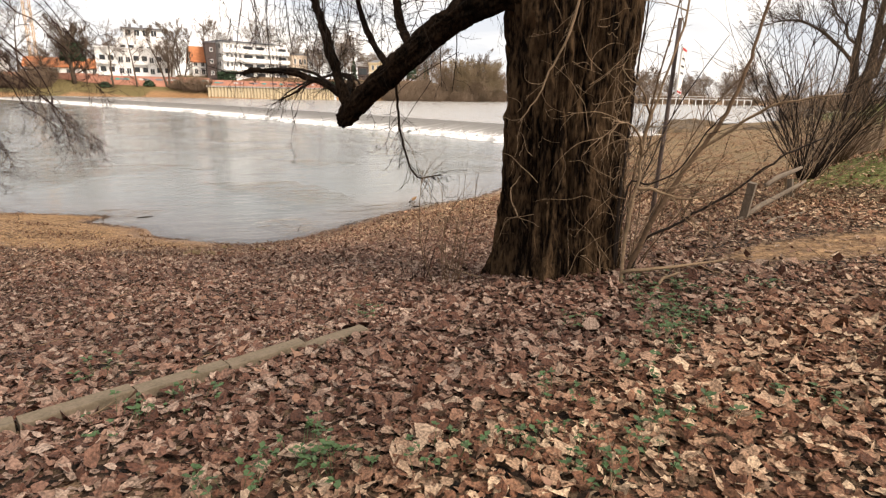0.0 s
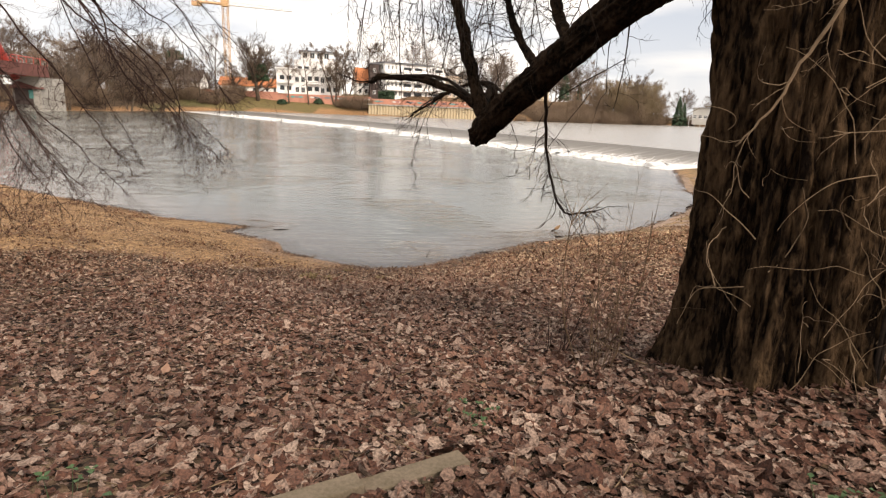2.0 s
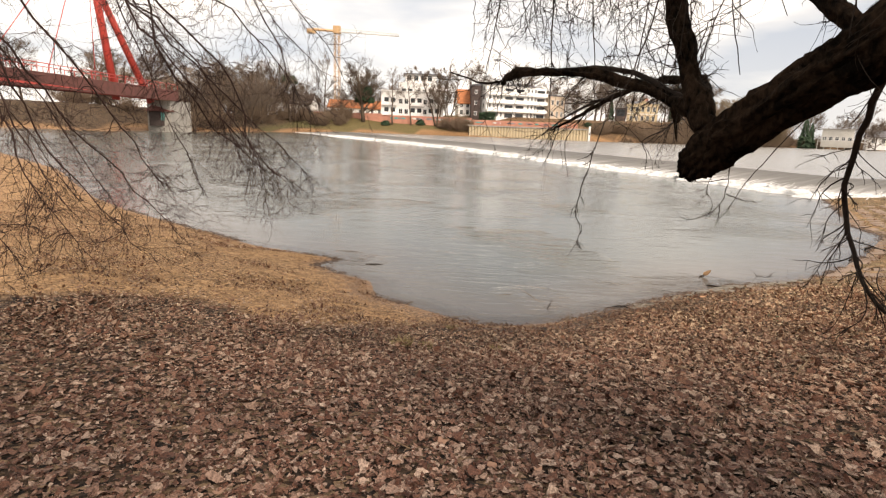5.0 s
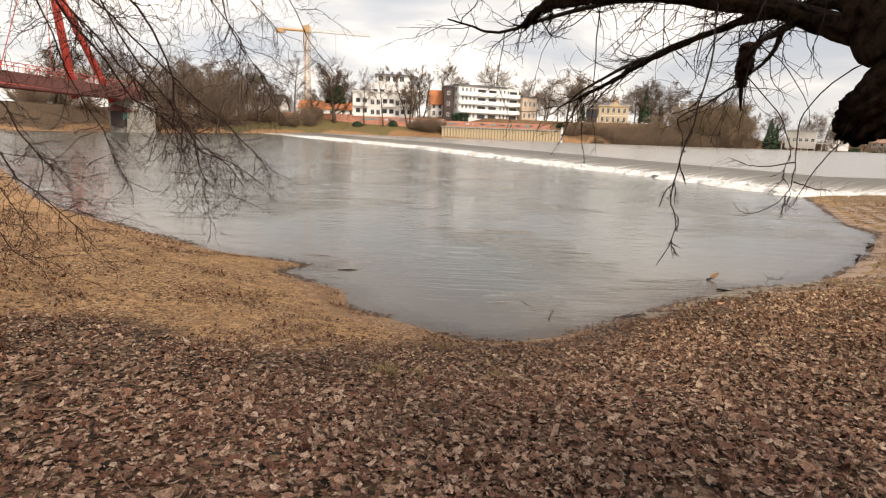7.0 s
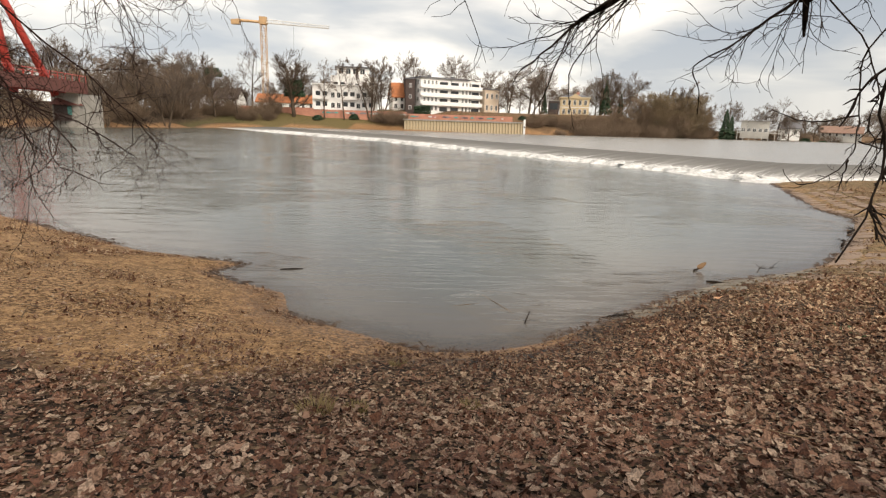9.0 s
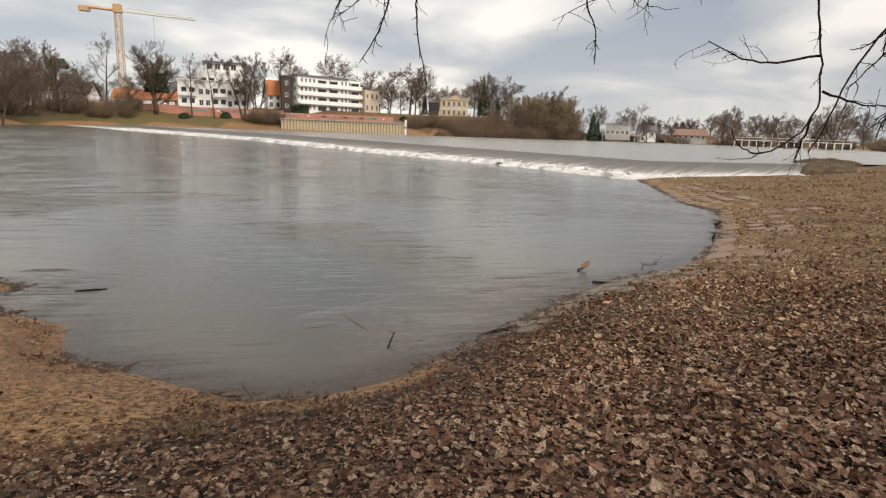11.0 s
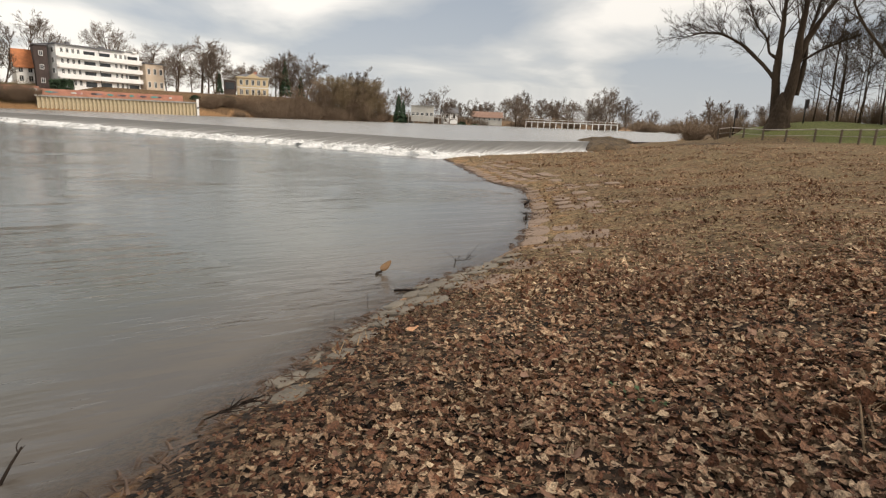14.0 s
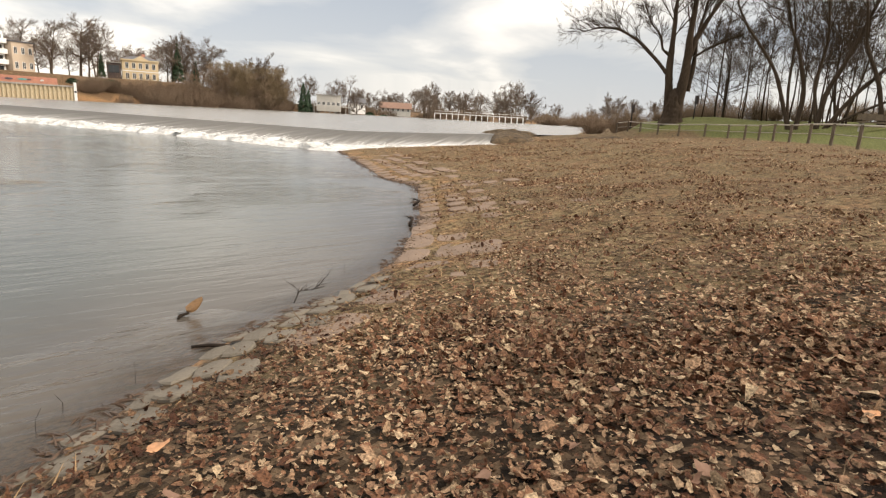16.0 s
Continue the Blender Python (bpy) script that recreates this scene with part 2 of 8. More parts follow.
def make_leaf():
    m, n, l, b = node_mat("dead_leaf")
    g = n.new("ShaderNodeNewGeometry")
    r = n.new("ShaderNodeValToRGB")
    els = r.color_ramp.elements
    els[0].position, els[0].color = 0.0, (0.060, 0.023, 0.013, 1)
    els[1].position, els[1].color = 1.0, (0.37, 0.275, 0.218, 1)
    for p, c in ((0.22, (0.105, 0.045, 0.029)), (0.45, (0.165, 0.084, 0.058)), (0.72, (0.235, 0.148, 0.112)), (0.90, (0.315, 0.225, 0.178))):
        els.new(p).color = (*c, 1)
    l.new(g.outputs["Random Per Island"], r.inputs[0])
    co = n.new("ShaderNodeTexCoord")
    t = n.new("ShaderNodeTexNoise"); t.inputs["Scale"].default_value, t.inputs["Detail"].default_value = 75, 7
    l.new(co.outputs["Object"], t.inputs["Vector"])
    mx = n.new("ShaderNodeMix"); mx.data_type = "RGBA"; mx.blend_type = "MULTIPLY"; mx.inputs["Factor"].default_value = 0.85
    k = n.new("ShaderNodeMapRange"); k.inputs["From Min"].default_value, k.inputs["From Max"].default_value, k.inputs["To Min"].default_value, k.inputs["To Max"].default_value = 0.36, 0.64, 0.42, 1.38
    l.new(t.outputs["Fac"], k.inputs["Value"])
    l.new(r.outputs[0], mx.inputs["A"]); l.new(k.outputs[0], mx.inputs["B"])
    big = n.new("ShaderNodeTexNoise"); big.inputs["Scale"].default_value, big.inputs["Detail"].default_value = 0.9, 3
    l.new(co.outputs["Object"], big.inputs["Vector"])
    k2 = n.new("ShaderNodeMapRange"); k2.inputs["From Min"].default_value, k2.inputs["From Max"].default_value, k2.inputs["To Min"].default_value, k2.inputs["To Max"].default_value = 0.35, 0.65, 0.69, 1.04
    l.new(big.outputs["Fac"], k2.inputs["Value"])
    damp = n.new("ShaderNodeVectorMath"); damp.operation = "SCALE"
    l.new(mx.outputs["Result"], damp.inputs[0]); l.new(k2.outputs[0], damp.inputs["Scale"])
    # Tan tint that also paints in the brighter light of the open bank.
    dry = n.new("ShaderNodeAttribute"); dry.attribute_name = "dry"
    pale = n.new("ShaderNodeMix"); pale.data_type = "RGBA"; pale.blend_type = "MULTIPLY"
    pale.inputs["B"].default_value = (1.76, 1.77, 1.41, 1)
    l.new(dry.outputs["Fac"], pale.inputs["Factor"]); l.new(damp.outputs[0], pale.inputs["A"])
    soaked = n.new("ShaderNodeAttribute"); soaked.attribute_name = "soaked"
    wet = n.new("ShaderNodeMix"); wet.data_type = "RGBA"; wet.blend_type = "MULTIPLY"
    wet.inputs["B"].default_value = (0.52, 0.47, 0.44, 1)
    l.new(soaked.outputs["Fac"], wet.inputs["Factor"]); l.new(pale.outputs["Result"], wet.inputs["A"])
    l.new(wet.outputs["Result"], b.inputs["Base Color"])
    b.inputs["Roughness"].default_value, b.inputs["Specular IOR Level"].default_value = 0.7, 0.3
    bp = n.new("ShaderNodeBump"); bp.inputs["Strength"].default_value, bp.inputs["Distance"].default_value = 1.0, 0.016
    l.new(t.outputs["Fac"], bp.inputs["Height"]); l.new(bp.outputs[0], b.inputs["Normal"])
    return m


M_GROUND = make_ground()
M_WATER = make_water("river_water", (0.096, 0.102, 0.092), 1.0, 0.16, 0.16)
M_WATER_UP = make_water("upstream_water", (0.26, 0.25, 0.235), 1.0, 0.25, 0.6)
M_LEAF = make_leaf()
M_FOAM = mat("foam", (0.80, 0.80, 0.79), 0.7, scale=1.2, fine=5, bump=1.0, dist=0.10, second=(0.40, 0.40, 0.39), crisp=0.22)
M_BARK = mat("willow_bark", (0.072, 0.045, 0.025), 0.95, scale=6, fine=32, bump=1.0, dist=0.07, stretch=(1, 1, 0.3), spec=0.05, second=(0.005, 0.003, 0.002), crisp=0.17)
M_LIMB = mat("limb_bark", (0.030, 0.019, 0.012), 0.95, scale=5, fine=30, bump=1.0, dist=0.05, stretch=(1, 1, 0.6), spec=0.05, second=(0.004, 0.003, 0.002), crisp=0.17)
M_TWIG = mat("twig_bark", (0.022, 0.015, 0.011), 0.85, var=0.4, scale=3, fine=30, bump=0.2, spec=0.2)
M_TWIG_BROWN = mat("brown_twig", (0.11, 0.072, 0.045), 0.85, var=0.45, scale=3, fine=30, bump=0.2, spec=0.2)
M_TWIG_PALE = mat("pale_twig", (0.165, 0.115, 0.072), 0.8, var=0.4, scale=3, fine=30, bump=0.2, spec=0.2)
M_TWIG_RED = mat("reddish_twig", (0.036, 0.019, 0.015), 0.8, var=0.35, scale=3, fine=30, bump=0.2, spec=0.2)
M_WOODCUT = mat("broken_wood", (0.42, 0.31, 0.2), 0.9, var=0.4, scale=8, fine=50, bump=0.5)
M_KERB = mat("concrete_kerb", (0.165, 0.128, 0.092), 0.95, scale=9, fine=60, bump=0.5, dist=0.006, second=(0.085, 0.068, 0.042))
M_SLAB = mat("sandy_slab", (0.235, 0.168, 0.125), 0.95, var=0.35, scale=2.5, fine=40, bump=0.5, dist=0.008, objrand=0.2)
M_STONE = mat("shore_stone", (0.165, 0.142, 0.112), 0.85, var=0.45, scale=4, fine=45, bump=0.5, dist=0.01, objrand=0.35)
M_GREEN = mat("nettle_green", (0.032, 0.068, 0.022), 0.6, var=0.5, scale=9, fine=60, bump=0.2, island=0.4)
M_TUFT = mat("pale_grass", (0.24, 0.185, 0.085), 0.8, var=0.4, scale=9, fine=60, bump=0.0, island=0.4)
M_STRAW = mat("dry_straw", (0.36, 0.235, 0.125), 0.85, var=0.45, scale=9, fine=60, bump=0.0, island=0.5)
M_FLOTSAM = mat("wet_debris", (0.10, 0.062, 0.042), 0.75, var=0.5, scale=9, fine=60, bump=0.0, island=0.5)
M_BRUSH = mat("brown_brush", (0.225, 0.165, 0.118), 0.95, var=0.35, scale=0.4, fine=4, bump=0.0, objrand=0.5, spec=0.1)
M_OLIVE = mat("willow_twigs", (0.235, 0.18, 0.115), 0.95, var=0.35, scale=0.4, fine=4, bump=0.0, objrand=0.4, spec=0.1)
M_FAR_TWIG = mat("far_twigs", (0.165, 0.128, 0.102), 0.95, var=0.4, scale=0.4, fine=4, bump=0.0, objrand=0.5, spec=0.1)
M_WOOD = mat("dark_wet_bark", (0.060, 0.044, 0.032), 0.95, var=0.4, scale=1.5, fine=14, bump=0.4, dist=0.03, spec=0.1, stretch=(1, 1, 0.3))
M_FAR_TRUNK = mat("far_trunk", (0.11, 0.083, 0.062), 0.95, var=0.3, scale=0.6, fine=5, bump=0.2, dist=0.05, spec=0.1)
M_EVERGREEN = mat("evergreen", (0.03, 0.06, 0.028), 0.8, var=0.5, scale=0.7, fine=6, bump=0.3, dist=0.1, island=0.3)
M_PLASTER = mat("white_render", (0.88, 0.875, 0.86), 0.85, var=0.06, scale=0.4, fine=6, bump=0.05)
M_BEIGE = mat("beige_render", (0.60, 0.49, 0.38), 0.9, var=0.12, scale=0.5, fine=6, bump=0.05)
M_YELLOW = mat("ochre_render", (0.62, 0.50, 0.32), 0.9, var=0.15, scale=0.5, fine=6, bump=0.05)
M_PALE = mat("pale_grey_render", (0.55, 0.53, 0.49), 0.9, var=0.15, scale=0.5, fine=6, bump=0.05)
M_BROWNROOF = mat("brown_tiles", (0.26, 0.16, 0.12), 0.85, var=0.25, scale=1.2, fine=14, bump=0.2, dist=0.03)
M_BRICK = mat("red_brick", (0.50, 0.235, 0.165), 0.9, var=0.25, scale=0.8, fine=9, bump=0.1)
M_ROOF = mat("orange_tiles", (0.46, 0.17, 0.07), 0.85, var=0.25, scale=1.2, fine=14, bump=0.2, dist=0.03)
M_GREYROOF = mat("grey_roof", (0.14, 0.14, 0.15), 0.8, var=0.2, scale=0.6, fine=8, bump=0.1)
M_DARKWALL = mat("dark_cladding", (0.07, 0.05, 0.045), 0.85, var=0.3, scale=0.6, fine=8, bump=0.1)
M_SHEET = mat("sheet_piling", (0.52, 0.43, 0.29), 0.85, var=0.3, scale=0.5, fine=5, bump=0.2, dist=0.03, stretch=(1, 1, 0.3))
M_CONCRETE = mat("weathered_concrete", (0.33, 0.31, 0.28), 0.9, var=0.3, scale=0.5, fine=7, bump=0.2, dist=0.02)
M_REDSTEEL = mat("red_painted_steel", (0.50, 0.06, 0.045), 0.5, var=0.2, scale=1, fine=12, bump=0.05)
M_DARKSTEEL = mat("rusty_girder", (0.14, 0.05, 0.04), 0.7, var=0.3, scale=1, fine=12, bump=0.05)
M_CRANE = mat("crane_yellow", (0.56, 0.36, 0.19), 0.5, var=0.15, scale=1, fine=8, bump=0.0)
M_GALV = mat("galvanised_steel", (0.42, 0.42, 0.41), 0.45, metal=0.7, var=0.2, scale=3, fine=30, bump=0.05)
M_POST = mat("weathered_post", (0.13, 0.10, 0.072), 0.9, var=0.4, scale=4, fine=40, bump=0.4, stretch=(1, 1, 0.3))
M_RAIL = mat("grey_timber_rail", (0.42, 0.38, 0.32), 0.85, var=0.3, scale=3, fine=30, bump=0.2)
M_SHOAL = mat("bare_earth", (0.165, 0.112, 0.060), 0.95, scale=1.6, fine=11, bump=1.0, dist=0.14, second=(0.045, 0.030, 0.018), crisp=0.2)
M_WHITE = mat("white_paint", (0.78, 0.78, 0.76), 0.6, var=0.06, scale=2, fine=20, bump=0.0)
M_RED = mat("red_paint", (0.55, 0.05, 0.05), 0.55, var=0.1, scale=2, fine=20, bump=0.0)
M_DARK = mat("dark_paint", (0.03, 0.03, 0.032), 0.6, var=0.2, scale=2, fine=20, bump=0.0)


def make_glass():
    m, n, l, b = node_mat("window_glass")
    b.inputs["Base Color"].default_value, b.inputs["Roughness"].default_value = (0.035, 0.04, 0.045, 1), 0.08
    return m


M_GLASS = make_glass()


# ---- building helpers ----
class Soup:
    """Vertices and faces gathered for one mesh."""

    def __init__(self):
        self.v, self.f = [], []

    def add(self, verts, faces):
        k = len(self.v)
        self.v.extend(verts)
        self.f.extend(tuple(i + k for i in f) for f in faces)

    def tube(self, pts, radii, sides=6, cap=True):
        pts = [Vector(p) for p in pts]
        rings, k, side = [], len(self.v), None
        for i, p in enumerate(pts):
            way = (pts[min(i + 1, len(pts) - 1)] - pts[max(i - 1, 0)]).normalized()
            if side is None:
                side = way.cross(Vector((0.31, 0.22, 0.93)))
                side = side.normalized() if side.length > 0.05 else Vector((1, 0, 0))
            side = (side - way * side.dot(way)).normalized()
            up = way.cross(side)
            for s in range(sides):
                a = 2 * math.pi * s / sides
                self.v.append(p + (side * math.cos(a) + up * math.sin(a)) * radii[i])
        for i in range(len(pts) - 1):
            for s in range(sides):
                a, b = k + i * sides + s, k + i * sides + (s + 1) % sides
                self.f.append((a, b, b + sides, a + sides))
        if cap:
            self.f.append(tuple(k + s for s in reversed(range(sides))))
            self.f.append(tuple(k + (len(pts) - 1) * sides + s for s in range(sides)))

    def box(self, lo, hi, m=None):
        c = [Vector((x, y, z)) for z in (lo[2], hi[2]) for y in (lo[1], hi[1]) for x in (lo[0], hi[0])]
        if m is not None:
            c = [m @ p for p in c]
        self.add(c, [(0, 2, 3, 1), (4, 5, 7, 6), (0, 1, 5, 4), (2, 6, 7, 3), (0, 4, 6, 2), (1, 3, 7, 5)])

    def mesh(self, name, material, smooth=True):
        me = bpy.data.meshes.new(name)
        me.from_pydata([tuple(p) for p in self.v], [], self.f)
        me.materials.append(material)
        if smooth:
            me.polygons.foreach_set("use_smooth", [True] * len(me.polygons))
        me.update()
        return me


def part(name, soup, material, parent, label="", smooth=True):
    ob = new(name, soup.mesh(name, material, smooth) if isinstance(soup, Soup) else soup)
    ob.parent = parent
    if label:
        ob["label"] = label
    return ob


def empty(name, place, label, category, group="", kind=""):
    ob = new(name)
    ob.matrix_world = place if isinstance(place, Matrix) else Matrix.Translation(place)
    return tagged(ob, label, category, group, kind)


def smoothstep(a, b, x):
    t = np.clip((x - a) / (b - a), 0, 1)
    return t * t * (3 - 2 * t)


def dist_to(px, py, line):
    best = np.full(px.shape, 1e9)
    for (x0, y0), (x1, y1) in zip(line[:-1], line[1:]):
        dx, dy = x1 - x0, y1 - y0
        t = np.clip(((px - x0) * dx + (py - y0) * dy) / (dx * dx + dy * dy), 0, 1)
        best = np.minimum(best, np.hypot(px - x0 - t * dx, py - y0 - t * dy))
    return best


def inside(px, py, ring):
    odd = np.zeros(px.shape, bool)
    for (x0, y0), (x1, y1) in zip(ring, ring[1:] + ring[:1]):
        if y0 != y1:
            odd ^= ((y0 > py) != (y1 > py)) & (px < (x1 - x0) * (py - y0) / (y1 - y0) + x0)
    return odd


# ---- the lie of the land ----
SHORE = [(-400, 130), (-120, 75), (-60, 52), (-24, 23.7), (-15.2, 14.7), (-12.3, 12.3), (-8.8, 9.95), (-6.2, 8.25), (-4.3, 7.55), (-4.0, 7.4), (-4.4, 6.85), (-3.75, 6.3), (-2.9, 5.8),
         (-2.6, 4.9), (-1.5, 4.2), (-0.9, 3.78), (-0.3, 3.8), (0.4, 4.1), (1.45, 4.95), (2.6, 5.95), (4.0, 7.1), (5.25, 7.65), (6.8, 8.7), (8.95, 11.1), (10.4, 13.1), (11.8, 15.0), (12.0, 17.0),
         (14.8, 23.6), (16.5, 28.0), (23.5, 31.0), (31, 33.0), (38, 36), (60, 48), (126, 96), (300, 205), (600, 380), (3000, 1500)]
NEAR = SHORE + [(3400, 1500), (3400, -3400), (-3400, -3400), (-3400, 130)]
FAR_SHORE = [(-3000, 330), (-400, 190), (-120, 90), (-73, 97), (-73, 113), (-67, 135), (-62, 165), (-40, 171), (-11.5, 175.1), (24.4, 173.7), (58, 185), (95, 208), (160, 232), (290, 245), (480, 380), (3000, 2100)]
FAR = FAR_SHORE + [(3400, 3400), (-3400, 3400)]
UP_LEVEL = 0.6
F_D = (0, 0.6, 2, 2.6, 4.2, 5.4, 6.6, 8.5, 10, 14, 20, 45, 120)
F_Z = (0, 0.13, 0.40, 0.50, 0.79, 0.94, 1.08, 1.46, 1.6, 1.62, 1.72, 3.1, 3.4)
FLAT_Z = (0, 0.06, 0.20, 0.26, 0.40, 0.50, 0.62, 0.90, 1.12, 1.44, 1.60, 2.9, 3.3)
G_X = (-400, -110, -64, -12, 30, 60, 100, 160, 400)
G_Z = (6.0, 5.5, 4.6, 6.6, 6.4, 7.0, 3.0, 2.4, 2.0)


def land(px, py):
    px, py = np.asarray(px, float), np.asarray(py, float)
    dn, df = dist_to(px, py, SHORE), dist_to(px, py, FAR_SHORE)
    near, far = inside(px, py, NEAR), inside(px, py, FAR)
    level = UP_LEVEL * smoothstep(10, 18, (px - 22) * 0.45 + (py - 28) * 0.9)
    flat = smoothstep(9, 19, px)
    zn = level + np.interp(dn, F_D, F_Z) * (1 - flat) + np.interp(dn, F_D, FLAT_Z) * flat
    zn = zn + 0.12 * np.exp(-((px - 2.25) ** 2 + (py + 3.5) ** 2) / 1.1)
    zn = zn + 0.9 * np.exp(-(((px - 50) / 6) ** 2 + ((py - 29) / 6) ** 2)) * near * smoothstep(-1.5, 3, fence_side(px, py))
    zn = zn + 1.05 * smoothstep(0.5, 10, fence_side(px, py))
    zn = zn + 1.3 * np.exp(-(((px - 12.6) / 2.6) ** 2 + ((py + 1.6) / 2.4) ** 2))
    crown = np.interp(px, G_X, G_Z)
    zf = UP_LEVEL * smoothstep(-60, -15, px) + crown * np.interp(df, (0, 1.5, 9, 13, 400), (0, 0.25, 0.62, 1.0, 1.05))
    bed = -np.minimum(1.6, 0.16 * np.minimum(dn, df)) + level * smoothstep(4, 0, dn)
    z = np.where(near, zn, np.where(far, zf, bed))
    return z, dn, near, far


def height(x, y):
    return float(land([x], [y])[0][0]) + relief(x, y)


def relief(x, y):
    return 0.05 * noise.noise((x * 0.55, y * 0.55, 3.1)) + 0.018 * noise.noise((x * 2.3, y * 2.3, 7.7))


def bare(px, py):
    """Trodden bare earth: on the path behind the willow and on the beach below the fence."""
    a = np.exp(-(((px - 5.4) / 2.1) ** 2 + ((py + 3.8) / 0.7) ** 2))
    b = np.exp(-(((px - 12.8) / 2.1) ** 2 + ((py - 5.4) / 0.6) ** 2))
    return np.clip(1.25 * np.maximum(a, b), 0, 1)


def leafy(px, py, dn):
    """How thickly the fallen leaves lie: 1 under the tree, thin over the beach."""
    line = 2.5 - 0.36 * np.maximum(-1.1 - px, 0)
    trod = 1 - 0.93 * bare(px, py)
    left = smoothstep(1.7, -0.6, py - line + 0.5 * np.sin(px * 1.7))
    left = np.where(px < -0.9, left, 1.0)
    away = np.hypot(px - 0.5, (py + 2.0) * 0.95)
    right = np.where(px > 1.5, smoothstep(13.5, 5.5, away), 1.0)
    back = smoothstep(15, 9, away)
    return trod * left * right * back * smoothstep(0.1, 0.5, dn)


def lines(lo, hi, dense_lo, dense_hi, step):
    out = list(np.arange(dense_lo, dense_hi, step))
    for sign, start, end in ((1, dense_hi, hi), (-1, dense_lo, lo)):
        p, s = start, step
        while (end - p) * sign > 0:
            out.append(p)
            s = min(s * 1.14, 4.0) if abs(p) < 290 else s * 1.3
            p += sign * s
        out.append(end)
    return np.array(sorted(set(np.round(out, 4))))


def build_ground():
    gx, gy = lines(-3000, 3000, -12, 20, 0.16), lines(-3000, 3000, -12, 20, 0.16)
    px, py = (a.ravel() for a in np.meshgrid(gx, gy))
    z, dn, near, far = land(px, py)
    close = (np.abs(px) < 60) & (np.abs(py) < 60)
    z[close] += np.array([relief(a, b) for a, b in zip(px[close], py[close])]) * np.where(near[close], 1, 0.4) * smoothstep(0, 0.6, dn[close])
    w, h = len(gx), len(gy)
    i = (np.arange(h - 1)[:, None] * w + np.arange(w - 1)).ravel()
    me = bpy.data.meshes.new("ground")
    me.from_pydata(np.stack([px, py, z], 1).tolist(), [], np.stack([i, i + 1, i + w + 1, i + w], 1).tolist())
    me.materials.append(M_GROUND)
    me.polygons.foreach_set("use_smooth", [True] * len(me.polygons))
    damp = near * smoothstep(0.9, 0.4, dn) * smoothstep(0.3, 1.2, px) * smoothstep(7.5, 5.5, px)
    sand = np.where(near, (1.0 - leafy(px, py, dn)) * (1 - 0.8 * damp), np.where(far, np.where(px < -60, 0.25, 0.42), 1.0))
    lawn = near * smoothstep(0, 1.5, fence_side(px, py)) + far * np.where((px < -11) & (px > -66), 0.45, np.where(px <= -66, 0.32, 0.12))
    lawn = np.maximum(lawn, near * smoothstep(7.6, 9.4, px + 0.3 * py) * smoothstep(1.5, -1.0, py - (px - 10) * 0.35))
    wet = near * np.maximum(smoothstep(0.3, 0.05, dn), 0.9 * smoothstep(1.1, 0.3, dn) * smoothstep(-4.5, -3.0, px) * smoothstep(1.5, 0.5, px)) + ~near * ~far * 1.0
    sand = np.where(near & (px > 1.2) & (dn > 0.8), np.minimum(sand, 0.27 + 0.05 * smoothstep(1.8, 0.6, dn) + 0.17 * smoothstep(6, 11, np.hypot(px - 1, py + 1))), sand)
    sand = np.maximum(sand, 0.47 * bare(px, py))
    straw = near * smoothstep(5.5, 9.5, np.hypot(px - 1, py + 1)) * (px > 1.2) * 0.9
    for key, data in (("thatch", straw), ("sand", sand), ("turf", lawn), ("wet", wet)):
        at = me.attributes.new(key, "FLOAT", "POINT")
        at.data.foreach_set("value", np.clip(data, 0, 1).astype(np.float32))
    return tagged(new("ground", me), "leaf-strewn river bank of brown soil, sand and turf", "ground", kind="structure")


FENCE = [(19, 2.0), (24, 5.9), (28.9, 9.7), (34, 13.6), (39, 17.5), (42.6, 20.6), (44.2, 23.5), (45.2, 26.6), (47, 30.5), (50, 35)]


def fence_side(px, py):
    """Metres beyond the fence, away from the river."""
    d = dist_to(px, py, FENCE)
    ring = FENCE + [(300, 160), (300, -60), (19, -60)]
    return np.where(inside(px, py, ring), d, -d)


ground = build_ground()

# ---- water ----
FOOT = [(34, 33.6), (31, 33.2), (23.3, 31.2), (16.3, 28.2), (14.5, 32.5), (11.3, 40), (3.5, 54.2), (-7.3, 78), (-24.8, 104), (-62, 160)]
CREST = [(42, 41), (38, 39.5), (30, 37.5), (22.5, 36.4), (20.4, 41), (16.5, 49), (8.5, 66), (-3, 90), (-20, 116), (-50, 166)]


def resample(line, n):
    p = np.array(line, float)
    s = np.r_[0, np.cumsum(np.hypot(*np.diff(p, axis=0).T))]
    t = np.linspace(0, s[-1], n)
    return np.stack([np.interp(t, s, p[:, 0]), np.interp(t, s, p[:, 1])], 1)


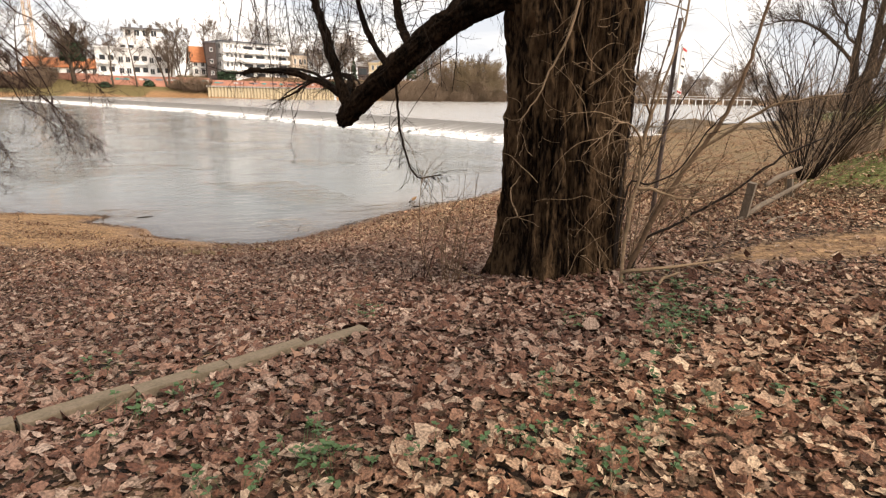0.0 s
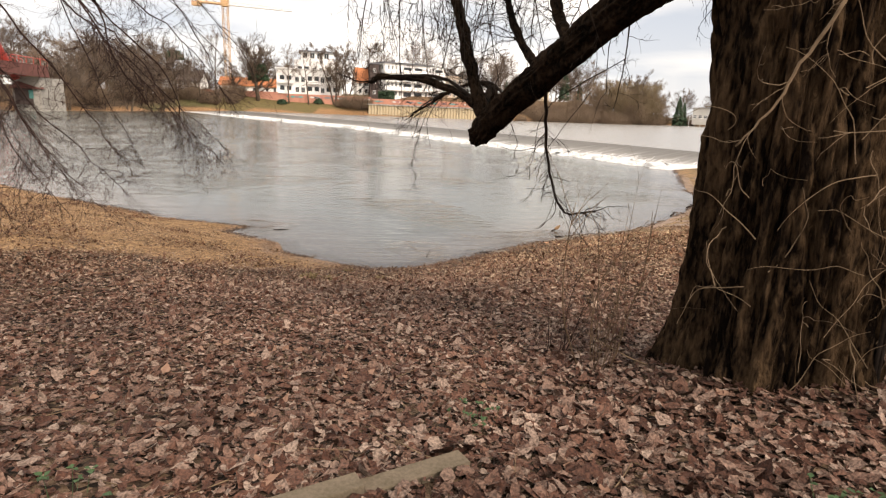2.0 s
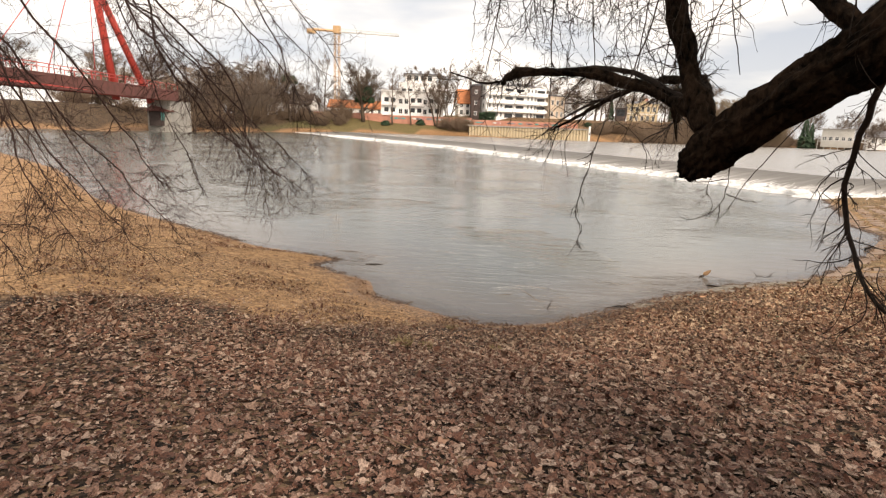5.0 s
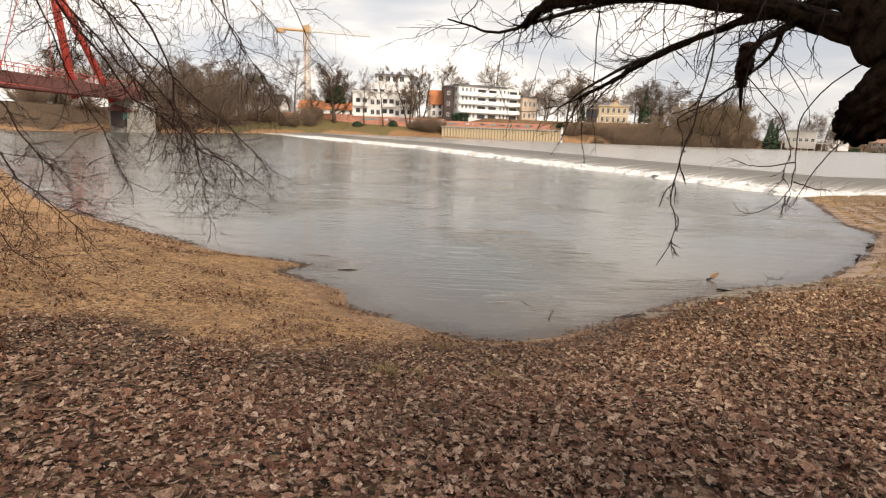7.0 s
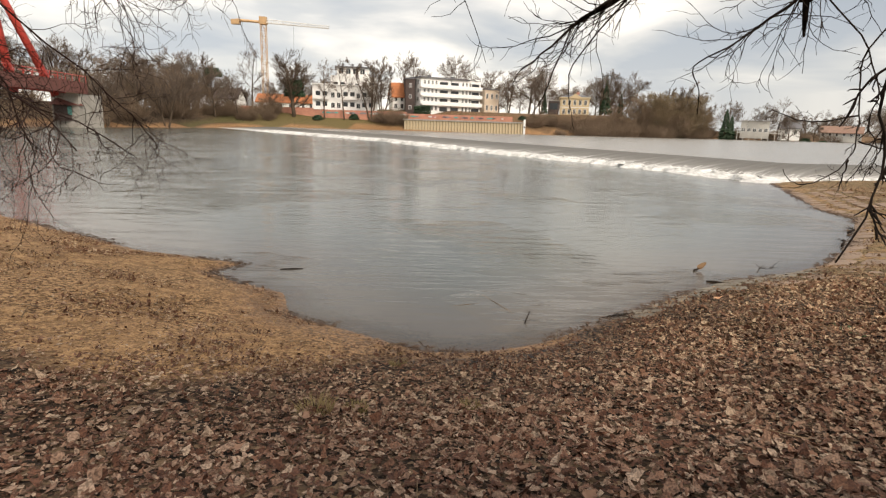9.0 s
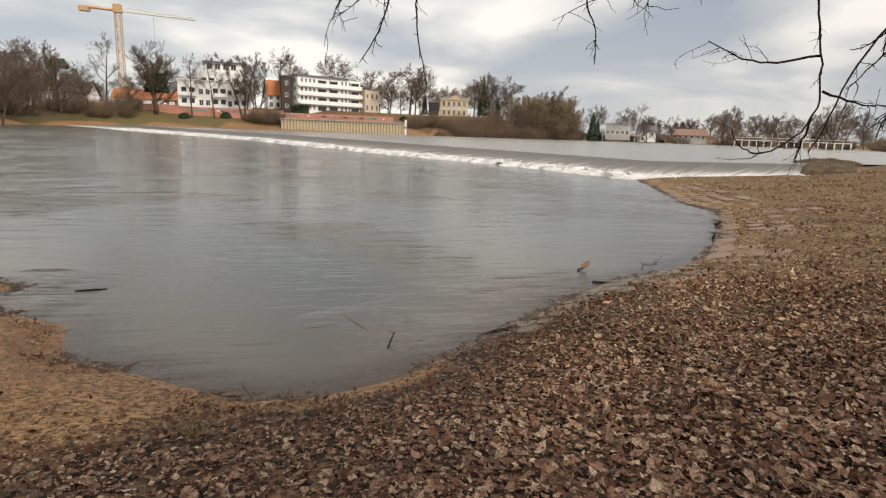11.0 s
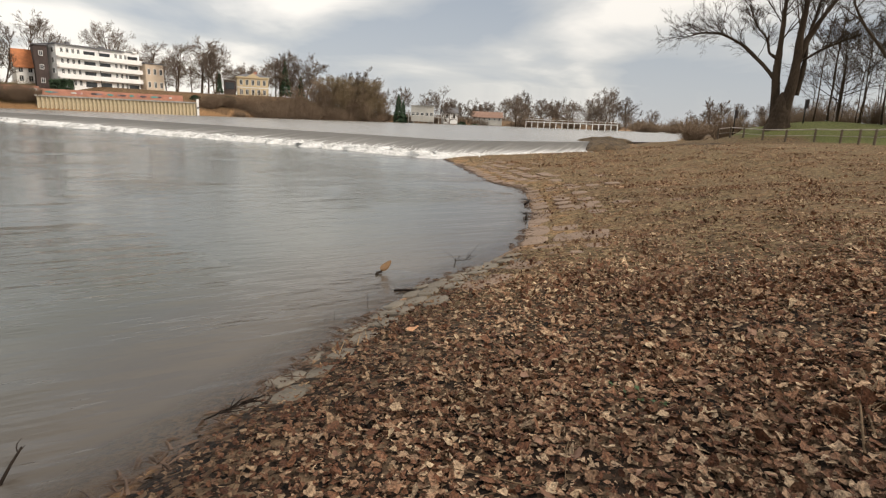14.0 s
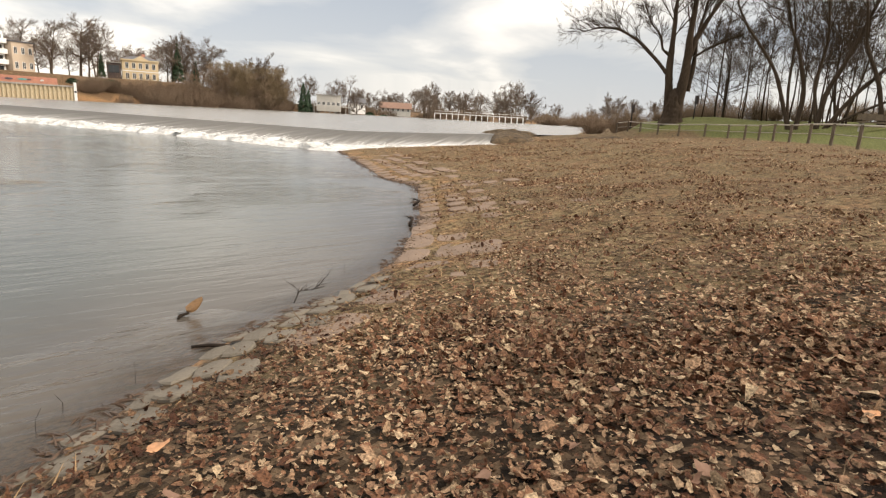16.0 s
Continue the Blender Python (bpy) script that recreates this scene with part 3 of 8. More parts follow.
def build_river():
    gx, gy = lines(-3000, 60, -8, 18, 0.25), lines(0, 400, 2, 30, 0.25)
    px, py = (a.ravel() for a in np.meshgrid(gx, gy))
    z, dn, near, far = land(px, py)
    w, h = len(gx), len(gy)
    i = (np.arange(h - 1)[:, None] * w + np.arange(w - 1)).ravel()
    quads = np.stack([i, i + 1, i + w + 1, i + w], 1)
    wetq = (z[quads] < 0.12).any(1)
    me = bpy.data.meshes.new("water")
    me.from_pydata(np.stack([px, py, 0 * px], 1).tolist(), [], quads[wetq].tolist())
    me.materials.append(M_WATER)
    at = me.attributes.new("shallow", "FLOAT", "POINT")
    at.data.foreach_set("value", np.where(px > -70, 0.6 * smoothstep(-0.10, -0.005, z), 0).astype(np.float32))
    at = me.attributes.new("silt", "FLOAT", "POINT")
    at.data.foreach_set("value", (smoothstep(3.2, 0.3, dn) * (px > -70)).astype(np.float32))
    return tagged(new("water", me), "calm grey-green river pool below the weir", "river", kind="structure")


def build_upstream():
    c = resample(CREST, 60)
    s = Soup()
    rim = [(x, y, UP_LEVEL) for x, y in c]
    out = [(60, 46), (126, 94), (300, 204), (600, 380), (3000, 1500), (3000, 2200), (480, 400), (290, 260), (160, 250), (95, 225), (60, 200), (26, 185), (-9, 180), (-45, 172)]
    s.add(rim[::-1] + [(x, y, UP_LEVEL) for x, y in out], [tuple(range(len(rim) + len(out)))])
    me = s.mesh("upstream_water", M_WATER_UP, False)
    return tagged(new("water_upstream", me), "smooth silvery river above the weir", "river", kind="structure")


def build_weir():
    n, rows = 400, 14
    a, b = resample(CREST, n), resample(FOOT, n)
    verts, faces = [], []
    for i in range(n):
        for j in range(rows):
            t = j / (rows - 1)
            p = a[i] * (1 - t) + b[i] * t
            streak = 0.08 * noise.noise((i * 0.33, t * 1.2, 0)) + 0.05 * noise.noise((i * 0.9, t * 2.0, 5))
            z = UP_LEVEL * (1 - t) ** 1.25 + 0.012 + streak * math.sin(math.pi * min(1, t * 1.1)) * (0.3 + t)
            verts.append((p[0], p[1], z))
    for i in range(n - 1):
        for j in range(rows - 1):
            q = i * rows + j
            faces.append((q, q + 1, q + rows + 1, q + rows))
    me = bpy.data.meshes.new("weir")
    me.from_pydata(verts, [], faces)
    me.materials.append(M_RAMP)
    me.polygons.foreach_set("use_smooth", [True] * len(faces))
    at = me.attributes.new("fall", "FLOAT", "POINT")
    at.data.foreach_set("value", np.tile(np.linspace(0, 1, rows), n).astype(np.float32))
    length = np.r_[0, np.cumsum(np.hypot(*np.diff(b, axis=0).T))]
    at = me.attributes.new("run", "FLOAT", "POINT")
    at.data.foreach_set("value", np.repeat(length, rows).astype(np.float32))
    tagged(new("weir", me), "shallow sloping weir with dark water sliding over it", "weir", kind="structure")


def make_ramp():
    """Water sliding down the weir: dark and smooth above, torn into white tongues below."""
    m, n, l, b = node_mat("sliding_water")
    at = n.new("ShaderNodeAttribute"); at.attribute_name = "fall"
    run = n.new("ShaderNodeAttribute"); run.attribute_name = "run"
    co = n.new("ShaderNodeCombineXYZ")
    l.new(run.outputs["Fac"], co.inputs[0]); l.new(at.outputs["Fac"], co.inputs[1])
    t = n.new("ShaderNodeTexNoise"); t.inputs["Scale"].default_value, t.inputs["Detail"].default_value = 1.3, 6
    l.new(co.outputs[0], t.inputs["Vector"])
    s = n.new("ShaderNodeMath"); s.operation = "MULTIPLY_ADD"; s.inputs[1].default_value = 1.1
    l.new(t.outputs["Fac"], s.inputs[0]); l.new(at.outputs["Fac"], s.inputs[2])
    r = n.new("ShaderNodeValToRGB")
    els = r.color_ramp.elements
    els[0].position, els[0].color = 0.0, (0.085, 0.08, 0.072, 1)
    els[1].position, els[1].color = 1.0, (0.78, 0.78, 0.77, 1)
    els.new(0.50).color = (0.12, 0.112, 0.10, 1)
    els.new(0.70).color = (0.20, 0.19, 0.175, 1)
    els.new(0.82).color = (0.42, 0.41, 0.40, 1)
    k = n.new("ShaderNodeMapRange"); k.inputs["From Max"].default_value = 1.65
    l.new(s.outputs[0], k.inputs["Value"]); l.new(k.outputs[0], r.inputs[0]); l.new(r.outputs[0], b.inputs["Base Color"])
    b.inputs["Roughness"].default_value = 0.45
    b.inputs["Specular IOR Level"].default_value = 0.08
    bp = n.new("ShaderNodeBump"); bp.inputs["Strength"].default_value, bp.inputs["Distance"].default_value = 0.8, 0.2
    l.new(t.outputs["Fac"], bp.inputs["Height"]); l.new(bp.outputs[0], b.inputs["Normal"])
    return m


M_RAMP = make_ramp()


def build_foam():
    """The white roller where the weir's water meets the pool, and the spray thrown up along it."""
    n, rows = 1500, 11
    line = resample(FOOT, n)
    verts, faces = [], []
    for i in range(n):
        u = i * 0.6
        p = line[i]
        q = line[min(i + 1, n - 1)] - line[max(i - 1, 0)]
        nx, ny = np.array([q[1], -q[0]]) / np.hypot(*q)
        s = i / n
        full = float(np.interp(i, (0, 95, 175, 1060, 1200, 1260), (0.10, 0.22, 1.0, 1.0, 0.35, 0.0)))
        if i > 1262:
            break
        wide = (0.75 + 0.8 * noise.noise((u * 0.06, 0.3, 0)) + 0.5 * noise.noise((u * 0.23, 2.3, 0)) + 1.0 * s)
        wide = max(max(wide, 0.5) * full, 0.10)
        for j in range(rows):
            t = j / (rows - 1) * 2 - 1
            o = t * wide + (0.5 * noise.noise((u * 0.35, t * 1.5, 9)) + 0.14 * noise.noise((u * 1.1, t * 3, 4))) * full
            lump = 0.16 + 0.34 * s + 0.18 * noise.noise((u * 0.2, t * 1.4, 1)) + 0.07 * noise.noise((u * 0.75, t * 3, 2)) + 0.05 * noise.noise((u * 2.2, t * 6, 3))
            z = 0.03 + max(0, 1 - t * t) * max(0.02, lump) * full - 0.05 * abs(t) ** 3
            verts.append((p[0] + nx * o, p[1] + ny * o, z))
    for i in range(len(verts) // rows - 1):
        for j in range(rows - 1):
            q = i * rows + j
            faces.append((q, q + rows, q + rows + 1, q + 1))
    rnd = random.Random(4)
    for _ in range(120):
        i = int(np.clip(abs(rnd.gauss(0, 130)) + 120, 0, n - 2))
        p, g = line[i], line[i + 1] - line[i]
        g = g / np.hypot(*g)
        up = np.array([g[1], -g[0]]) * rnd.uniform(0.2, 2.6) * -1
        if np.dot(up, np.array([1.0, 0.4])) < 0:
            up = -up
        c = p + up
        w, ln, h = rnd.uniform(0.02, 0.06), rnd.uniform(0.4, 1.8), rnd.uniform(0.01, 0.05)
        d = np.array([0.75, 0.66]) * ln
        z0, z1 = 0.12 + 0.05 * rnd.random(), 0.22 + 0.16 * rnd.random()
        k = len(verts)
        verts += [(c[0] - g[0] * w, c[1] - g[1] * w, z0), (c[0] + g[0] * w, c[1] + g[1] * w, z0), (c[0] + d[0], c[1] + d[1], z1), (c[0] + d[0] * 0.5, c[1] + d[1] * 0.5, (z0 + z1) / 2 + h)]
        faces += [(k, k + 1, k + 3), (k + 1, k + 2, k + 3), (k + 2, k, k + 3)]
    me = bpy.data.meshes.new("foam")
    me.from_pydata(verts, [], faces)
    me.materials.append(M_FOAM)
    me.polygons.foreach_set("use_smooth", [True] * len(faces))
    tagged(new("foam", me), "line of white foam churning at the weir's foot", "foam", kind="stuff")


def build_shoal():
    """The low muddy islet above the weir."""
    shoal("islet", "low muddy islet tufted with dead grass above the weir", (44.0, 43.0), 20, 5.2, 1.8, 0.36)
    shoal("spit", "brown spit of gravel and mud at the weir's end", (38.6, 37.4), 44, 6.0, 1.9, 0.25)
    shoal("earth_mound", "bare brown earth mound at the end of the beach", (44.0, 31.0), -12, 4.2, 1.7, 0.2)


def shoal(name, label, place, turn, lx, ly, top):
    s = Soup()
    n, m = 44, 18
    for i in range(n):
        for j in range(m):
            u, v = i / (n - 1) * 2 - 1, j / (m - 1) * 2 - 1
            x, y = u * lx, v * ly
            h = max(0, 1 - u * u) ** 0.6 * max(0, 1 - v * v) ** 0.6
            s.v.append((x, y, -0.9 * (1 - h) ** 3 + h * top * (1 + 0.6 * noise.noise((x * 0.9, y * 1.1, 2)) + 0.5 * noise.noise((x * 2.6, y * 2.6, 4)))))
    s.f = [(i * m + j, (i + 1) * m + j, (i + 1) * m + j + 1, i * m + j + 1) for i in range(n - 1) for j in range(m - 1)]
    ob = new(name, s.mesh(name, M_SHOAL))
    ob.matrix_world = pose(*place, UP_LEVEL if name != "earth_mound" else float(land([place[0]], [place[1]])[0][0]) - 0.05, 0, 0, turn)
    tagged(ob, label, name, kind="structure")


build_shoal()
build_river()
build_upstream()
build_weir()
build_foam()


# ---- trees close by ----
def bend(rnd, p, d, length, n, sag, wig):
    """A crooked line of n steps from p along d that sags towards the ground."""
    pts, d = [Vector(p)], Vector(d).normalized()
    for _ in range(n):
        d = (d + Vector((rnd.uniform(-wig, wig), rnd.uniform(-wig, wig), rnd.uniform(-wig, wig) - sag))).normalized()
        pts.append(pts[-1] + d * (length / n))
    return pts


def taper(r0, r1, n):
    return [r0 + (r1 - r0) * i / (n - 1) for i in range(n)]


def along(pts, t):
    k = min(int(t * (len(pts) - 1)), len(pts) - 2)
    f = t * (len(pts) - 1) - k
    return pts[k].lerp(pts[k + 1], f), (pts[k + 1] - pts[k]).normalized()


def spray(soup, rnd, pts, r0, r1, kids, length, sag, sub=4, wig=0.34, sides=5, twig_r=0.004, start=0.15, reach=0.75, crook=0.0):
    """A branch along pts with curved side twigs, each with smaller ones and short spurs."""
    pts = [Vector(p) for p in pts]
    fine = [along(pts, i / (4 * (len(pts) - 1)))[0] for i in range(4 * (len(pts) - 1) + 1)]
    for _ in range(2):
        fine = [fine[0]] + [(fine[i - 1] + fine[i] * 2 + fine[i + 1]) / 4 for i in range(1, len(fine) - 1)] + [fine[-1]]
    for q in fine[1:-1]:
        q += Vector((rnd.uniform(-1, 1), rnd.uniform(-1, 1), rnd.uniform(-1, 1))) * (r0 * 0.28 + 0.0035 + crook)
    if r0 > 0.03:
        bark_tube(soup, pts, taper(r0, r1, len(pts)), 20, r0 * 0.3)
    else:
        soup.tube(fine, taper(r0, r1, len(fine)), sides)
    for _ in range(kids):
        t = rnd.uniform(start, 1.0)
        p, way = along(fine, t)
        d = way * 0.8 + Vector((rnd.uniform(-1, 1), rnd.uniform(-1, 1), rnd.uniform(-0.9, 0.7))) * reach
        ln = length * rnd.uniform(0.3, 1.15)
        turn = Vector((rnd.uniform(-1, 1), rnd.uniform(-1, 1), rnd.uniform(-0.6, 1))) * 0.13
        line, d = [p], d.normalized()
        for k in range(8):
            d = (d + turn + Vector((rnd.uniform(-wig, wig), rnd.uniform(-wig, wig), rnd.uniform(-wig, wig) - sag))).normalized()
            line.append(line[-1] + d * (ln / 8))
        r = min(twig_r * rnd.uniform(0.8, 1.5), r0 + (r1 - r0) * t)
        soup.tube(line, taper(r, twig_r * 0.4, 9), 3, False)
        for _ in range(sub):
            q, w2 = along(line, rnd.uniform(0.15, 0.95))
            d2 = w2 * 0.8 + Vector((rnd.uniform(-1, 1), rnd.uniform(-1, 1), rnd.uniform(-0.8, 0.7)))
            l2 = bend(rnd, q, d2, ln * rnd.uniform(0.12, 0.45), 4, sag, wig * 1.3)
            soup.tube(l2, taper(twig_r * 0.6, twig_r * 0.28, 5), 3, False)


def bark_column(cx, cy, z0, prof, rnd, sides=88, rows=90, depth=0.05, fork=0.0):
    """A trunk with deep, interlacing upright furrows; prof: pairs of height above z0 and radius."""
    s = Soup()
    top = prof[-1][0]
    hs, rs = [p[0] for p in prof], [p[1] for p in prof]
    for i in range(rows):
        h = top * i / (rows - 1)
        r = float(np.interp(h, hs, rs))
        for k in range(sides):
            a = 2 * math.pi * k / sides + 0.12 * noise.noise((h * 1.1, math.sin(2 * math.pi * k / sides) * 2.0, 3.3))
            ux, uy = math.cos(a), math.sin(a)
            c1 = abs(noise.noise((ux * 5.5 + 0.2 * h, uy * 5.5, h * 0.9)))
            c2 = abs(noise.noise((ux * 11, uy * 11, h * 1.7 + 4)))
            c3 = noise.noise((ux * 24, uy * 24, h * 9.0 + 7)) + 0.8 * noise.noise((ux * 9, uy * 9, h * 6.0 + 2))
            f = 0.45 - max(0, 1 - 4.5 * c1) * 0.95 - max(0, 1 - 4.0 * c2) * 0.55 + 0.22 * c3
            flare = 0.11 * max(0, 1 - h / 0.7) ** 2 * (1 + math.sin(a * 5 + 0.6)) * fork
            lump = 0.07 * noise.noise((ux * 1.4, uy * 1.4, h * 0.8 + 9)) + 0.03 * noise.noise((ux * 3.0, uy * 3.0, h * 1.4))
            rr = r * (1 + lump * 1.3) + f * depth + flare
            s.v.append((cx + ux * rr, cy + uy * rr, z0 + h))
    for i in range(rows - 1):
        for k in range(sides):
            a, b = i * sides + k, i * sides + (k + 1) % sides
            s.f.append((a, b, b + sides, a + sides))
    s.f.append(tuple((rows - 1) * sides + k for k in range(sides)))
    return s


def bark_tube(s, pts, radii, sides=22, depth=0.018):
    """A thick limb with furrowed bark."""
    pts = [Vector(p) for p in pts]
    n = 14 * (len(pts) - 1) + 1
    line = [along(pts, i / (n - 1))[0] for i in range(n)]
    for _ in range(14):
        line = [line[0]] + [(line[i - 1] + line[i] * 2 + line[i + 1]) / 4 for i in range(1, n - 1)] + [line[-1]]
    rad = np.interp(np.linspace(0, 1, n), np.linspace(0, 1, len(radii)), radii)
    k = len(s.v)
    s.tube(line, rad, sides)
    for i in range(n):
        for j in range(sides):
            q = k + i * sides + j
            a = 2 * math.pi * j / sides
            c, d = math.cos(a), math.sin(a)
            f = 0.4 - max(0, 1 - 4.0 * abs(noise.noise((c * 3.4, d * 3.4, i * 0.10)))) - 0.5 * max(0, 1 - 4.0 * abs(noise.noise((c * 7, d * 7, i * 0.2 + 5)))) + 0.9 * noise.noise((c * 1.2, d * 1.2, i * 0.13 + 3)) + 0.3 * noise.noise((c * 9, d * 9, i * 0.9))
            s.v[q] = s.v[q] + (s.v[q] - line[i]).normalized() * f * depth * 1.4


def build_willow():
    rnd = random.Random(11)
    cx, cy = 2.31, -3.34
    z0 = height(cx, cy) - 0.12
    tree = empty("willow_tree", (cx, cy, z0), "old willow with a furrowed dark trunk and a broken low limb", "tree")
    inv = Matrix.Translation((-cx, -cy, -z0))

    def put(name, s, material, label=""):
        s.v = [inv @ Vector(p) for p in s.v]
        return part(name, s, material, tree, label)

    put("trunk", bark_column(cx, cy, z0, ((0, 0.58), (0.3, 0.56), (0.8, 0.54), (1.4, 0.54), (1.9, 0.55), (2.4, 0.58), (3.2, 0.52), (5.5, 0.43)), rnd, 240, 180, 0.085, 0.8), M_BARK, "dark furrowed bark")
    for a, b in (((2.1, -3.7, 6.4), (3.4, -3.2, 10.5)), ((2.0, -3.6, 6.2), (0.8, -2.2, 10.0)), ((2.2, -3.8, 6.4), (1.8, -5.6, 10.8))):
        s = Soup()
        bark_tube(s, (a, Vector(a).lerp(Vector(b), 0.5) + Vector((0.2, 0.1, 0.3)), b), (0.3, 0.2, 0.03), 14)
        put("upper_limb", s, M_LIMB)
    s = Soup()
    bark_tube(s, ((2.2, -3.5, 3.95), (1.70, -3.24, 4.0), (1.45, -2.85, 3.83), (1.2, -2.33, 3.57), (0.95, -1.83, 3.27), (0.72, -1.32, 2.97), (0.60, -1.08, 2.79), (0.55, -0.98, 2.68)), (0.30, 0.17, 0.134, 0.127, 0.126, 0.124, 0.112, 0.045), 56, 0.024)
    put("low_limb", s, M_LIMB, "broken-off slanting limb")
    s = Soup()
    for i in range(9):
        a = i * 0.7
        base = Vector((0.57 + 0.05 * math.cos(a), -1.02 + 0.05 * math.sin(a), 2.73))
        s.tube([base + Vector((0.02, -0.04, 0.05)), base + Vector((-0.01, 0.02, -0.05 - 0.03 * rnd.random()))], [0.03, 0.006], 6)
    put("splintered_end", s, M_LIMB, "splintered wood")
    # branches that leave the limb's broken end
    named = (
        ("dead_branch", ((0.62, -1.08, 2.98), (0.40, -0.72, 3.17), (0.05, -0.35, 3.30), (-0.48, 0.02, 3.33), (-0.56, 0.44, 3.29)), 0.042, 0.024, 52, 0.36),
        ("bough", ((0.60, -1.05, 2.95), (0.52, -0.9, 3.3), (0.40, -0.78, 3.75), (0.25, -0.6, 4.4), (0.15, -0.3, 5.3)), 0.068, 0.034, 46, 0.75),
        ("bough", ((0.95, -1.80, 3.36), (0.86, -1.45, 3.6), (0.76, -1.2, 3.95), (0.7, -0.9, 4.8)), 0.042, 0.018, 36, 0.75),
        ("bough", ((1.12, -2.12, 3.55), (1.10, -1.8, 3.75), (1.08, -1.6, 4.1), (1.2, -1.3, 5.2)), 0.058, 0.026, 38, 0.75),
        ("branch", ((0.63, -1.02, 3.02), (0.75, -0.45, 3.28), (0.66, 0.25, 3.32), (0.45, 0.85, 3.24), (0.2, 1.15, 3.08), (-0.06, 1.32, 2.92)), 0.034, 0.008, 26, 0.75),
        ("branch", ((0.55, -0.9, 3.1), (0.2, -0.35, 3.36), (-0.25, 0.3, 3.36), (-0.72, 0.85, 3.28), (-1.06, 0.95, 3.4)), 0.022, 0.006, 18, 0.6),
        ("branch", ((0.75, -0.45, 3.28), (0.9, 0.3, 3.3), (1.0, 0.95, 3.28), (1.02, 1.08, 3.08)), 0.028, 0.018, 12, 0.5),
        ("branch", ((0.9, 0.3, 3.3), (1.15, 0.95, 3.22), (1.2, 1.5, 3.1), (1.2, 2.2, 2.95)), 0.02, 0.005, 14, 0.7),
        ("branch", ((0.45, 0.85, 3.24), (0.35, 1.5, 3.2), (0.1, 2.1, 3.05), (-0.08, 2.6, 2.85)), 0.02, 0.006, 10, 0.6),
        ("branch", ((1.2, -2.3, 3.7), (2.0, -1.0, 4.1), (2.6, 0.6, 3.7), (2.9, 1.7, 3.1)), 0.013, 0.005, 10, 0.5),
        ("hanging_branch", ((1.02, -1.90, 3.2), (1.10, -1.62, 2.95), (1.18, -1.43, 2.62), (1.24, -1.55, 2.3), (1.31, -1.69, 2.09), (1.61, -1.71, 2.14)), 0.017, 0.008, 34, 0.4),
        ("hanging_twig", ((0.2, -0.52, 3.25), (0.04, -0.95, 2.92), (-0.04, -1.02, 2.62), (-0.09, -1.03, 2.44), (-0.02, -1.0, 2.31), (-0.10, -1.02, 2.16)), 0.004, 0.0015, 9, 0.10),
        ("hanging_twig", ((1.02, 1.05, 3.12), (1.26, 0.95, 2.85), (1.36, 0.9, 2.58), (1.30, 0.89, 2.44), (1.40, 0.89, 2.30), (1.33, 0.88, 2.16)), 0.0045, 0.0018, 9, 0.12),
    )
    for name, pts, r0, r1, kids, ln in named:
        s = Soup()
        spray(s, rnd, pts, r0, r1, int(kids * 1.5), ln, 0.03 if "hang" not in name else 0.12, sub=5, sides=8 if r0 > 0.03 else 5, twig_r=0.0034)
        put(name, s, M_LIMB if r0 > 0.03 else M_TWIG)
    # the twigs that hang in front of the water further along
    for pts in (((0.1, 2.1, 3.05), (0.04, 2.42, 2.76), (0.0, 2.44, 2.6), (-0.1, 2.43, 2.45)), ((0.35, 1.5, 3.2), (0.18, 2.55, 2.82), (0.22, 2.6, 2.6), (0.27, 2.59, 2.37)), ((1.2, 2.2, 2.95), (1.02, 2.36, 2.84), (1.12, 2.36, 2.68), (1.1, 2.32, 2.5))):
        s = Soup()
        spray(s, rnd, pts, 0.006, 0.0025, 8, 0.10, 0.05, sub=1, twig_r=0.0022, start=0.3)
        put("twig", s, M_TWIG)
    for pts in (((2.6, 0.6, 3.7), (1.95, 1.5, 3.2), (1.81, 1.72, 2.89), (1.76, 1.62, 2.66), (1.75, 1.57, 2.52), (1.70, 1.48, 2.31), (1.60, 1.44, 2.18), (1.42, 1.39, 2.10), (1.33, 1.37, 2.09), (1.26, 1.38, 2.12), (1.22, 1.37, 2.18)), ((1.66, 1.47, 2.24), (1.68, 1.52, 2.15), (1.70, 1.57, 2.07)), ((1.75, 1.57, 2.5), (1.55, 1.58, 2.46), (1.38, 1.56, 2.46), (1.21, 1.56, 2.52)), ((2.4, 1.3, 3.3), (2.0, 1.52, 2.62), (1.86, 1.53, 2.41), (1.76, 1.5, 2.2), (1.68, 1.48, 2.1)), ((1.72, 1.5, 2.35), (1.85, 1.46, 2.3), (1.96, 1.42, 2.3))):
        s = Soup()
        spray(s, rnd, pts, 0.006, 0.002, 9, 0.15, 0.0, sub=2, twig_r=0.0018, start=0.3)
        put("long_twig", s, M_TWIG)
    for k in range(34):
        s = Soup()
        a = rnd.uniform(0, 0.72)
        top = Vector((1.9 - 2.6 * a + rnd.uniform(-0.5, 0.5), -3.0 + 3.2 * a + rnd.uniform(-0.6, 0.9), rnd.uniform(4.2, 5.6)))
        drop = rnd.uniform(0.8, 1.7)
        spray(s, rnd, bend(rnd, top, (rnd.uniform(-0.5, 0.5), rnd.uniform(-0.3, 0.6), -1), drop, 4, 0.1, 0.2), 0.007, 0.0025, 7, 0.4, 0.12, sub=3, twig_r=0.0028)
        put("crown_twig", s, M_TWIG)
